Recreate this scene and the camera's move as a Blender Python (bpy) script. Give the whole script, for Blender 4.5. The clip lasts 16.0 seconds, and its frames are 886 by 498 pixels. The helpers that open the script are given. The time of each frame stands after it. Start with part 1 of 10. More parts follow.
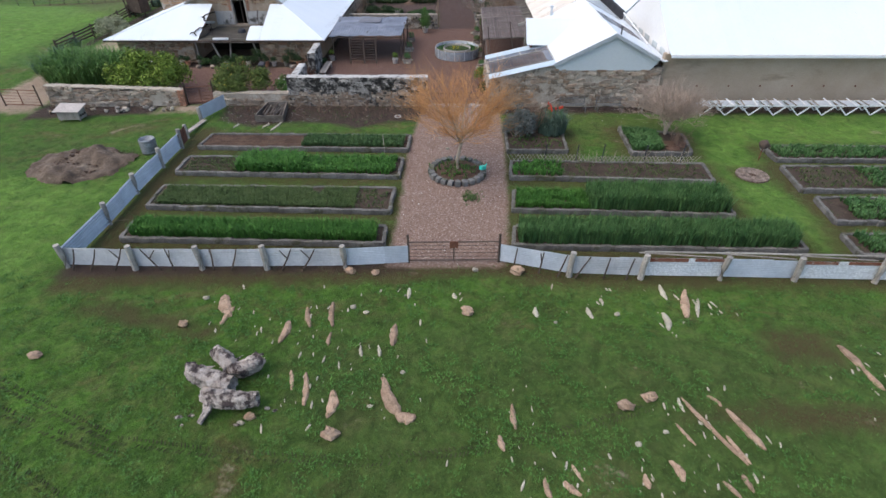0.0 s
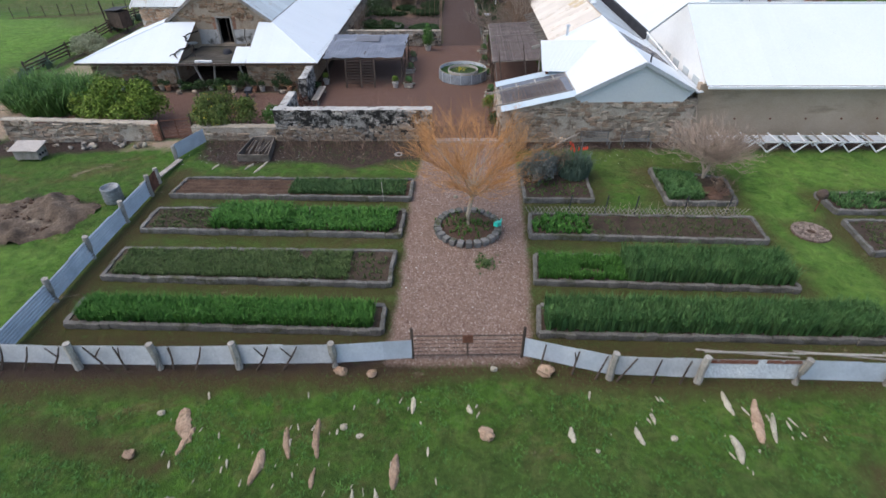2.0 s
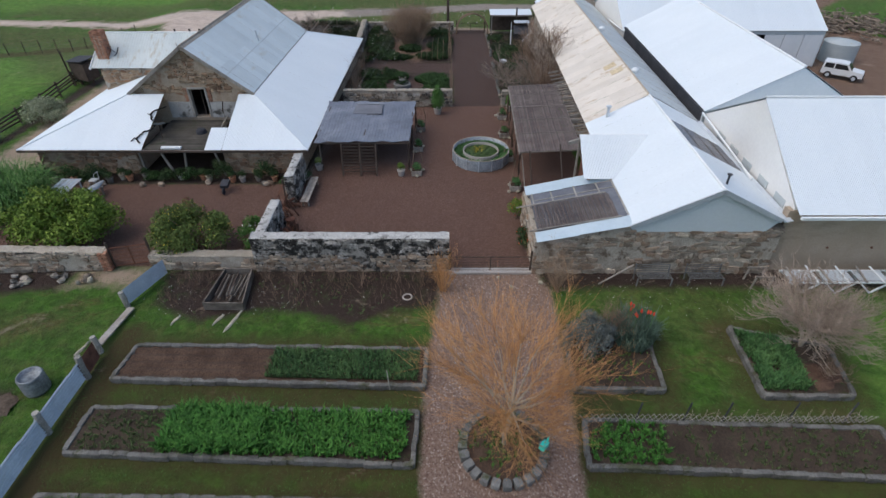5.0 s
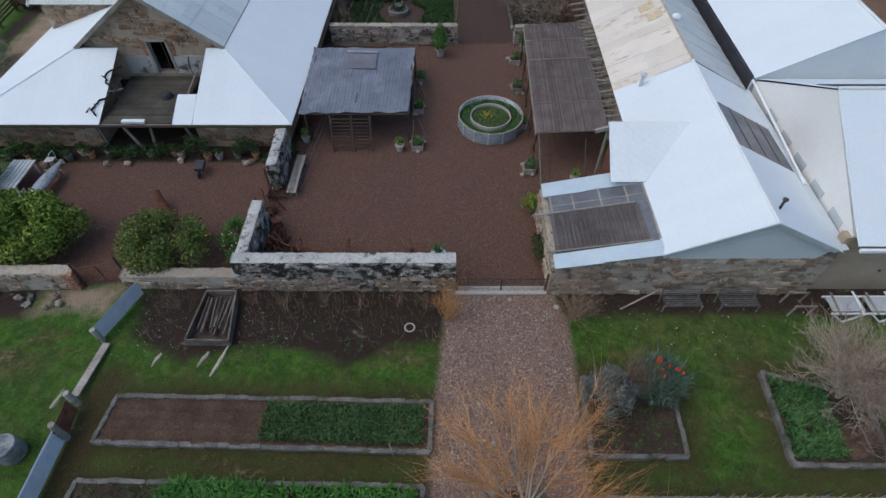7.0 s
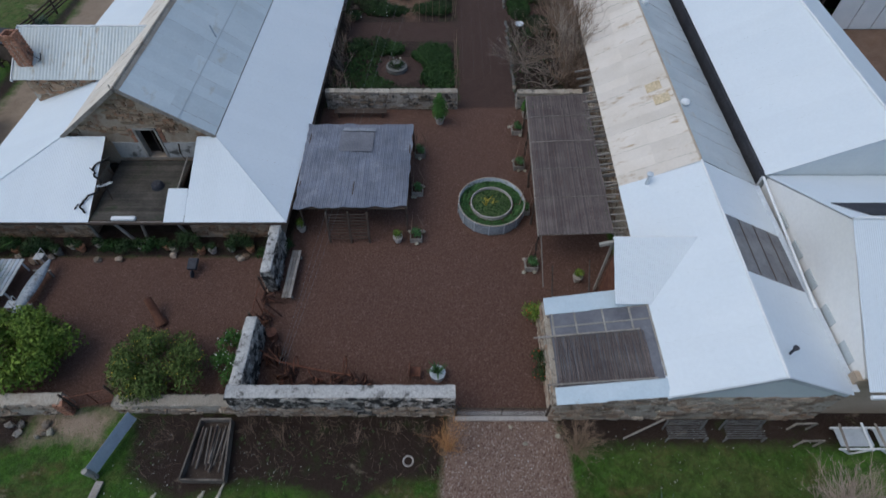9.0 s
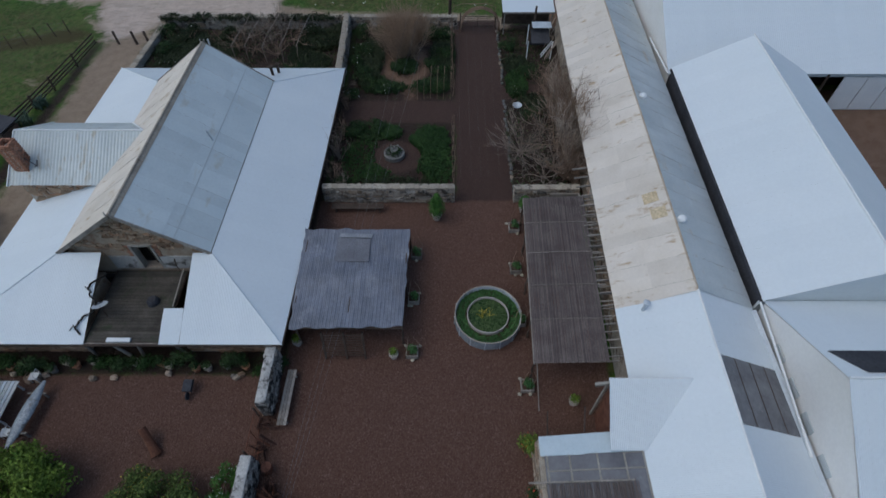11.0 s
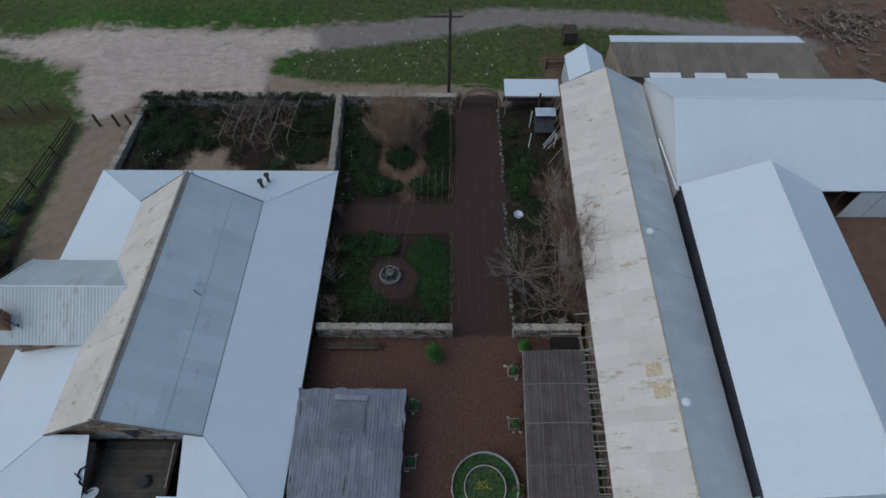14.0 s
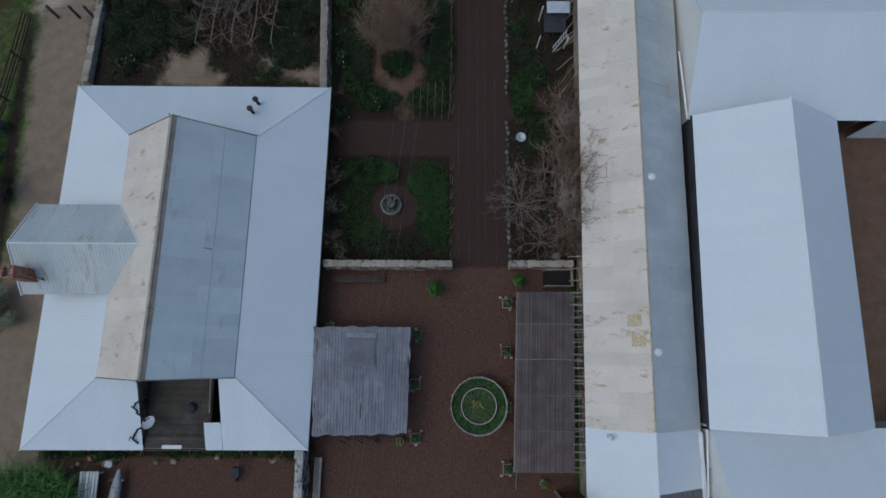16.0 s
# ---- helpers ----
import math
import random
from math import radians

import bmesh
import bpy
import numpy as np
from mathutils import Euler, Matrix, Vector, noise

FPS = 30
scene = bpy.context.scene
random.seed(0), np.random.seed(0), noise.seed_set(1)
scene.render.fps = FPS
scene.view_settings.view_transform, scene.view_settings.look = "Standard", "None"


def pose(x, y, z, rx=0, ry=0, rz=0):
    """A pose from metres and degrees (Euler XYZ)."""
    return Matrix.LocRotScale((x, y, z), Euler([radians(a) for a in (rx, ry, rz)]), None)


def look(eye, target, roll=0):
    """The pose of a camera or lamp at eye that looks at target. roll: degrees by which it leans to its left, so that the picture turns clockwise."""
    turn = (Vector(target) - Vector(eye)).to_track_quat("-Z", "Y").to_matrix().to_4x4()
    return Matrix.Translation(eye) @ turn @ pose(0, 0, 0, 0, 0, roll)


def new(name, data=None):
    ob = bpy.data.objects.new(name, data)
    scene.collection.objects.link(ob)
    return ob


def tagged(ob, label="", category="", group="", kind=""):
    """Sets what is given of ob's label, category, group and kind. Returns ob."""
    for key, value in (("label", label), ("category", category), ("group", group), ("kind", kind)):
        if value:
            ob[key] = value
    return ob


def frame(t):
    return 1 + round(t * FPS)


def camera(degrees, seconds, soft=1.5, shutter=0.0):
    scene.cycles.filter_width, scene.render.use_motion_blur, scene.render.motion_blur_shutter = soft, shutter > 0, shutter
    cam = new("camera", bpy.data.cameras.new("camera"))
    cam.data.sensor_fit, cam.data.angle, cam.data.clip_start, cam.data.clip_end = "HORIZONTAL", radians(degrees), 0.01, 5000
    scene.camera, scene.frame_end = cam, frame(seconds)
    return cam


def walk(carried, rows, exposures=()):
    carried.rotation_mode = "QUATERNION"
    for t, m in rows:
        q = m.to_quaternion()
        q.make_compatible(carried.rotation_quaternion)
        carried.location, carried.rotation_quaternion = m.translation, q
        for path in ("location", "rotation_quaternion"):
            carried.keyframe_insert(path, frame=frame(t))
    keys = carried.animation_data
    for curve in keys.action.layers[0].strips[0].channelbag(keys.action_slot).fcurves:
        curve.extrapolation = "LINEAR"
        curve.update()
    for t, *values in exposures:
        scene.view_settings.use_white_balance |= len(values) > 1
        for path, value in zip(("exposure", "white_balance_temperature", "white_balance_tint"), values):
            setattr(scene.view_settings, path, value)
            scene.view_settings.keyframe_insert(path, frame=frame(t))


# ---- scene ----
cam = camera(79.9, 16.0, soft=1.5, shutter=0.5)
METRES, EYE, TILT, LEAN, TURN = 56.0, 13.2, -36.0, 0.0, 0.0
ROWS = [
    (0.0, 0.0, 0.0, 0.0, 0.0, 0.0, -0.0),
    (0.5, -0.0009, 0.0148, 0.0099, 0.03, 0.04, 0.0),
    (1.0, -0.0023, 0.0328, 0.0227, 0.02, 0.05, 0.04),
    (1.5, -0.0041, 0.05, 0.0368, 0.02, 0.08, 0.04),
    (2.0, -0.0065, 0.0692, 0.0551, 0.03, 0.1, 0.06),
    (2.5, -0.0091, 0.0873, 0.0745, 0.03, 0.12, 0.09),
    (3.0, -0.0124, 0.1074, 0.0978, 0.02, 0.17, 0.09),
    (3.5, -0.0152, 0.1258, 0.1208, 0.01, 0.21, 0.09),
    (4.0, -0.0182, 0.1454, 0.1472, 0.02, 0.25, 0.07),
    (4.5, -0.0207, 0.1631, 0.1721, 0.03, 0.28, 0.05),
    (7.0, -0.028, 0.2446, 0.3042, -0.06, -14.0, -0.05),
    (7.5, -0.0279, 0.2572, 0.3291, -0.02, -15.95, -0.02),
    (8.0, -0.0282, 0.2689, 0.3565, -0.04, -16.26, -0.02),
    (8.5, -0.0275, 0.2777, 0.3815, -0.01, -16.29, 0.0),
    (9.0, -0.0266, 0.2856, 0.4093, 0.03, -16.4, 0.02),
    (11.5, -0.0215, 0.3292, 0.5439, 0.19, -16.23, -0.07),
    (12.0, -0.0215, 0.3423, 0.5756, 0.16, -16.22, -0.12),
    (12.5, -0.0206, 0.3557, 0.6062, 0.19, -16.23, -0.13),
    (13.0, -0.0207, 0.3714, 0.6404, 0.14, -16.85, -0.18),
    (13.5, -0.0206, 0.3871, 0.674, 0.14, -18.02, -0.24),
    (14.0, -0.0209, 0.4045, 0.7094, 0.12, -21.21, -0.25),
    (14.5, -0.0226, 0.4209, 0.7433, -0.01, -26.06, -0.34),
    (15.0, -0.0232, 0.4414, 0.7826, -0.02, -32.13, -0.37),
    (15.5, -0.0253, 0.4601, 0.8186, -0.15, -37.51, -0.47),
    (16.0, -0.0274, 0.4815, 0.8587, -0.22, -43.36, -0.58),
]
walk(cam, [(t, pose(0, 0, EYE, TILT, LEAN, TURN) @ pose(METRES * x, METRES * y, METRES * z, 90 + pitch, roll, yaw)) for t, x, y, z, yaw, pitch, roll in ROWS],
     [(0.0, 0.77, 6450, 8), (1.5, 0.74, 6430, 8), (2.5, 0.64, 6415, 7), (3.5, 0.48, 6400, 7), (4.5, 0.31, 6350, 6), (7.0, 0.04, 6080, 4), (9.0, -0.22, 5880, 3), (11.5, -0.57, 5730, 1), (13.0, -0.58, 5710, 0), (16.0, -0.70, 5690, 0)])

# ---- light ----
SUN_ELEV, SUN_AZ = radians(60), radians(-107)      # light from the left, soft through cloud
world = bpy.data.worlds.new("sky")
scene.world = world
world.use_nodes = True
wn = world.node_tree.nodes
sky = wn.new("ShaderNodeTexSky")
sky.sky_type, sky.sun_disc = 'NISHITA', False
sky.sun_elevation, sky.sun_rotation = SUN_ELEV, SUN_AZ
sky.air_density, sky.dust_density, sky.ozone_density = 1.0, 3.0, 1.5
world.node_tree.links.new(sky.outputs[0], wn["Background"].inputs[0])
wn["Background"].inputs[1].default_value = 0.157
sun_data = bpy.data.lights.new("sun", 'SUN')
sun_data.energy, sun_data.angle, sun_data.color = 0.55, radians(60), (1.0, 0.86, 0.70)
sun = new("sun", sun_data)
sun.matrix_world = look((math.sin(SUN_AZ) * 100 * math.cos(SUN_ELEV), math.cos(SUN_AZ) * 100 * math.cos(SUN_ELEV), 100 * math.sin(SUN_ELEV)), (0, 0, 0))


# ---- materials ----
def node_set(name):
    m = bpy.data.materials.new(name)
    m.use_nodes = True
    t = m.node_tree
    return m, t, t.nodes["Principled BSDF"]


def link(t, a, b):
    t.links.new(a, b)


def noise_tex(t, vec, scale, detail=4.0, rough=0.6, dist=0.0):
    n = t.nodes.new("ShaderNodeTexNoise")
    n.inputs["Scale"].default_value, n.inputs["Detail"].default_value = scale, detail
    n.inputs["Roughness"].default_value, n.inputs["Distortion"].default_value = rough, dist
    link(t, vec, n.inputs["Vector"])
    return n.outputs["Fac"]


def math_node(t, op, a, b=None, clamp=False):
    n = t.nodes.new("ShaderNodeMath")
    n.operation, n.use_clamp = op, clamp
    for i, v in enumerate((a, b)):
        if v is None:
            continue
        if isinstance(v, (int, float)):
            n.inputs[i].default_value = v
        else:
            link(t, v, n.inputs[i])
    return n.outputs[0]


def span(t, v, lo, hi, a=0.0, b=1.0):
    n = t.nodes.new("ShaderNodeMapRange")
    link(t, v, n.inputs["Value"])
    for k, x in zip(("From Min", "From Max", "To Min", "To Max"), (lo, hi, a, b)):
        n.inputs[k].default_value = x
    return n.outputs[0]


def mix_col(t, fac, a, b, mode='MIX'):
    n = t.nodes.new("ShaderNodeMix")
    n.data_type, n.blend_type = 'RGBA', mode
    for sock, v in ((n.inputs["Factor"], fac), (n.inputs[6], a), (n.inputs[7], b)):
        if isinstance(v, (int, float)):
            sock.default_value = v
        elif isinstance(v, tuple):
            sock.default_value = (*v[:3], 1.0)
        else:
            link(t, v, sock)
    return n.outputs[2]


def place_vec(t, stretch=(1, 1, 1)):
    g = t.nodes.new("ShaderNodeNewGeometry")
    m = t.nodes.new("ShaderNodeMapping")
    m.inputs["Scale"].default_value = stretch
    link(t, g.outputs["Position"], m.inputs["Vector"])
    return m.outputs["Vector"]


def bump_to(t, bsdf, height, strength, dist=0.02):
    b = t.nodes.new("ShaderNodeBump")
    b.inputs["Strength"].default_value, b.inputs["Distance"].default_value = strength, dist
    link(t, height, b.inputs["Height"])
    link(t, b.outputs[0], bsdf.inputs["Normal"])


def mat(name, c1, c2, scale=1.2, fine=22.0, rough=0.85, metal=0.0, bump=0.4, rand=0.0, island=0.0,
        grain=0.35, spec=0.3, stretch=(1, 1, 1), stain=None, stain_at=0.62, stain_scale=0.8, stain_stretch=None, odd=None):
    """Two-scale weathered surface; stain: a third colour in patches; odd: a colour that some pieces lean to."""
    m, t, bsdf = node_set(name)
    vec = place_vec(t, stretch)
    big = noise_tex(t, vec, scale, 5.0)
    small = noise_tex(t, vec, fine, 3.0)
    col = mix_col(t, span(t, big, 0.32, 0.68), c1, c2)
    if stain:
        sv = place_vec(t, stain_stretch or stretch)
        s = noise_tex(t, sv, stain_scale, 6.0, 0.7)
        col = mix_col(t, span(t, s, stain_at, stain_at + 0.1), col, stain)
    k = span(t, small, 0.25, 0.75, 1 - grain, 1 + grain)
    if odd:
        o = t.nodes.new("ShaderNodeObjectInfo")
        pick = math_node(t, 'FRACT', math_node(t, 'MULTIPLY', o.outputs["Random"], 17.3))
        col = mix_col(t, span(t, pick, 0.35, 1.0, 0.0, 0.85), col, odd)
    if rand:
        o = t.nodes.new("ShaderNodeObjectInfo")
        k = math_node(t, 'MULTIPLY', k, span(t, o.outputs["Random"], 0, 1, 1 - rand, 1 + rand))
    if island:
        g = t.nodes.new("ShaderNodeNewGeometry")
        k = math_node(t, 'MULTIPLY', k, span(t, g.outputs["Random Per Island"], 0, 1, 1 - island, 1 + island))
    v = t.nodes.new("ShaderNodeVectorMath")
    v.operation = 'SCALE'
    link(t, col, v.inputs[0])
    link(t, k, v.inputs["Scale"])
    link(t, v.outputs[0], bsdf.inputs["Base Color"])
    bsdf.inputs["Roughness"].default_value, bsdf.inputs["Metallic"].default_value = rough, metal
    bsdf.inputs["Specular IOR Level"].default_value = spec
    if bump:
        bump_to(t, bsdf, small, bump)
    return m


M_ROOF = mat("white_iron", (0.68, 0.733, 0.773), (0.712, 0.758, 0.793), 0.3, 6, 0.55, 0.05, 0.05, rand=0.01, grain=0.025, spec=0.4)
# aged, rust-stained iron; the cream also holds the warm light on left slopes
M_ROOF_OLD = mat("aged_warm_lit_iron", (0.655, 0.59, 0.51), (0.73, 0.67, 0.60), 0.5, 9, 0.65, 0.1, 0.1, rand=0.05, grain=0.05,
                 stain=(0.44, 0.315, 0.18), stain_at=0.58, stain_scale=0.95, stain_stretch=(0.6, 1.7, 1.0))
M_RIDGE = mat("rusty_ridge_cap", (0.38, 0.305, 0.225), (0.52, 0.45, 0.365), 1.2, 12, 0.8, 0.05, 0.1)
M_ROOF_WEATHERED = mat("weathered_iron", (0.46, 0.505, 0.52), (0.56, 0.59, 0.59), 0.45, 8, 0.6, 0.1, 0.1, rand=0.06, grain=0.06,
                       stain=(0.50, 0.47, 0.41), stain_at=0.6, stain_scale=0.8, stain_stretch=(1.5, 0.7, 1.0))
# greyer iron for the right slope, its weaker light put in the colour
M_ROOF_DULL = mat("grey_away_slope_iron", (0.555, 0.612, 0.635), (0.625, 0.675, 0.69), 0.5, 8, 0.6, 0.05, 0.1, rand=0.06, grain=0.045,
                  stain=(0.54, 0.55, 0.52), stain_at=0.57, stain_scale=0.7, stain_stretch=(2.0, 0.6, 1.0))
M_ROOF_STREAK = mat("tan_streaked_grey_iron", (0.50, 0.545, 0.55), (0.585, 0.62, 0.615), 0.5, 8, 0.6, 0.05, 0.1, rand=0.07, grain=0.05,
                    stain=(0.43, 0.40, 0.335), stain_at=0.56, stain_scale=0.9, stain_stretch=(2.2, 0.5, 1.0))
M_GALV = mat("galvanised_fence_iron", (0.46, 0.50, 0.54), (0.60, 0.635, 0.67), 1.2, 12, 0.5, 0.25, 0.1, rand=0.08, grain=0.1,
             stain=(0.5, 0.47, 0.42), stain_at=0.68, stain_scale=1.3)
M_RUST = mat("rust", (0.105, 0.042, 0.027), (0.20, 0.09, 0.056), 3, 30, 0.9, 0.0, 0.3)
M_RUSTY = mat("rusting_painted_iron", (0.55, 0.58, 0.60), (0.66, 0.67, 0.66), 1.0, 14, 0.7, 0.1, 0.15,
              stain=(0.27, 0.10, 0.05), stain_at=0.64, stain_scale=1.6, stain_stretch=(0.6, 1, 1.6))
M_CLAD = mat("pale_sheet_cladding", (0.58, 0.63, 0.645), (0.64, 0.68, 0.69), 0.5, 7, 0.55, 0.05, 0.05, grain=0.04)
M_CREAM = mat("cream_sheet_cladding", (0.79, 0.77, 0.735), (0.84, 0.825, 0.795), 0.4, 6, 0.55, 0.05, 0.05, grain=0.04)
# dark finish of small parts; on the barn's side wall it paints shade
M_DARKWALL = mat("dark_finish_and_wall_shade", (0.035, 0.037, 0.045), (0.06, 0.06, 0.068), 0.8, 10, 0.85, 0, 0.2)
M_WHITE = mat("white_trim_paint", (0.72, 0.74, 0.75), (0.80, 0.81, 0.81), 1.0, 14, 0.5, 0, 0.05, grain=0.06)
M_STONE = mat("rubble_stone", (0.25, 0.20, 0.155), (0.44, 0.375, 0.30), 2.2, 18, 0.95, 0, 0.7, rand=0.4, grain=0.35,
              stain=(0.10, 0.07, 0.05), stain_at=0.58, stain_scale=1.6, odd=(0.25, 0.165, 0.11))
M_STONE_GREY = mat("lichened_stone", (0.20, 0.175, 0.15), (0.40, 0.37, 0.33), 2.2, 16, 0.95, 0, 0.6, rand=0.4, grain=0.4,
                   stain=(0.05, 0.047, 0.043), stain_at=0.5, stain_scale=1.5, odd=(0.24, 0.18, 0.125))
M_LICHEN = mat("black_lichened_stone", (0.24, 0.21, 0.18), (0.48, 0.45, 0.41), 2.2, 16, 0.95, 0, 0.6, rand=0.4, grain=0.4,
               stain=(0.035, 0.033, 0.03), stain_at=0.45, stain_scale=1.8)
M_MORTAR = mat("lime_mortar", (0.33, 0.285, 0.23), (0.46, 0.41, 0.345), 1.6, 24, 0.97, 0, 0.7, grain=0.45,
               stain=(0.15, 0.115, 0.085), stain_at=0.54, stain_scale=1.3)
M_STONE_WARM = mat("ochre_rubble_stone", (0.25, 0.175, 0.115), (0.42, 0.315, 0.22), 2.2, 18, 0.95, 0, 0.7, rand=0.35, grain=0.35,
                   stain=(0.12, 0.08, 0.055), stain_at=0.58, stain_scale=1.6, odd=(0.29, 0.16, 0.095))
M_MORTAR_WARM = mat("ochre_mortar", (0.35, 0.27, 0.195), (0.45, 0.365, 0.28), 1.2, 24, 0.97, 0, 0.7, grain=0.4,
                    stain=(0.26, 0.155, 0.10), stain_at=0.54, stain_scale=0.9)
M_SOOTWASH = mat("blackened_limewash", (0.22, 0.20, 0.18), (0.44, 0.415, 0.375), 2.4, 22, 0.97, 0, 0.6, grain=0.35,
                 stain=(0.035, 0.033, 0.03), stain_at=0.44, stain_scale=2.2)
M_TANK = mat("dull_tank_iron", (0.24, 0.27, 0.30), (0.36, 0.39, 0.42), 1.5, 12, 0.55, 0.2, 0.1, stain=(0.16, 0.15, 0.14), stain_at=0.56, stain_scale=1.6)
M_TANCAP = mat("tan_capping", (0.30, 0.255, 0.20), (0.43, 0.385, 0.32), 2.0, 20, 0.95, 0, 0.5, rand=0.2, grain=0.3, stain=(0.12, 0.105, 0.085), stain_at=0.55, stain_scale=2.0)
M_RENDER = mat("tan_lime_render", (0.36, 0.285, 0.21), (0.43, 0.35, 0.27), 0.5, 16, 0.95, 0, 0.3, grain=0.12,
               stain=(0.29, 0.23, 0.17), stain_at=0.6, stain_scale=0.5, stain_stretch=(0.35, 1, 1.6))
M_WASH = mat("worn_whitewash", (0.36, 0.345, 0.325), (0.52, 0.505, 0.48), 1.2, 14, 0.95, 0, 0.4,
             grain=0.3, stain=(0.10, 0.095, 0.085), stain_at=0.535, stain_scale=1.9)
M_BLOCK = mat("slate_edging", (0.108, 0.106, 0.10), (0.188, 0.184, 0.174), 2.5, 22, 0.95, 0, 0.5, rand=0.18, grain=0.3,
              stain=(0.07, 0.076, 0.038), stain_at=0.52, stain_scale=1.5)
M_KERB = mat("weathered_kerb_stone", (0.098, 0.094, 0.086), (0.185, 0.177, 0.162), 2.2, 20, 0.95, 0, 0.6, rand=0.16, grain=0.35,
             stain=(0.070, 0.072, 0.042), stain_at=0.54, stain_scale=1.3)
M_SOIL = mat("bed_soil", (0.052, 0.031, 0.021), (0.098, 0.062, 0.043), 1.5, 18, 1.0, 0, 1.0, grain=0.55)
M_SOIL_DARK = mat("weedy_dark_soil", (0.036, 0.025, 0.018), (0.070, 0.050, 0.036), 1.5, 18, 1.0, 0, 1.0, grain=0.55,
                  stain=(0.040, 0.050, 0.018), stain_at=0.56, stain_scale=2.4)
M_WOOD = mat("grey_weathered_wood", (0.20, 0.175, 0.15), (0.33, 0.30, 0.27), 2, 20, 0.9, 0, 0.4, rand=0.25, stretch=(1, 1, 0.3))
M_POST = mat("pale_split_post", (0.25, 0.23, 0.20), (0.39, 0.365, 0.325), 3, 22, 0.95, 0, 0.5, rand=0.15)
M_DARKWOOD = mat("dark_wood", (0.055, 0.04, 0.032), (0.10, 0.075, 0.06), 2, 18, 0.9, 0, 0.4, rand=0.2)
M_BRUSH = mat("brush_screen", (0.115, 0.092, 0.088), (0.18, 0.15, 0.14), 0.8, 14, 0.97, 0, 0.6, rand=0.15, island=0.3, grain=0.3)
M_SHADE = mat("weathered_shade_cloth", (0.20, 0.21, 0.235), (0.30, 0.31, 0.335), 0.6, 10, 0.95, 0, 0.5, island=0.25, grain=0.2)
M_BRICK = mat("red_brick", (0.29, 0.135, 0.085), (0.39, 0.205, 0.135), 3, 25, 0.95, 0, 0.4, rand=0.3, stain=(0.14, 0.10, 0.08), stain_at=0.55, stain_scale=2.0)
M_GLASS = mat("clear_roof_sheet", (0.105, 0.105, 0.118), (0.19, 0.19, 0.205), 0.8, 6, 0.2, 0, 0.03, grain=0.12, spec=0.5)
# plain black for rubber and cable, and painted shade inside porch, bays and holes
M_BLACK = mat("black_and_painted_shade", (0.015, 0.013, 0.012), (0.025, 0.022, 0.02), 1, 8, 0.95, 0, 0)
M_CONC = mat("pale_concrete", (0.38, 0.34, 0.31), (0.48, 0.44, 0.40), 2, 20, 0.95, 0, 0.3)
M_DECK = mat("mossy_deck_boards", (0.055, 0.049, 0.041), (0.098, 0.088, 0.074), 1.0, 14, 0.95, 0, 0.4, rand=0.25,
             stain=(0.050, 0.058, 0.036), stain_at=0.55, stain_scale=0.8)


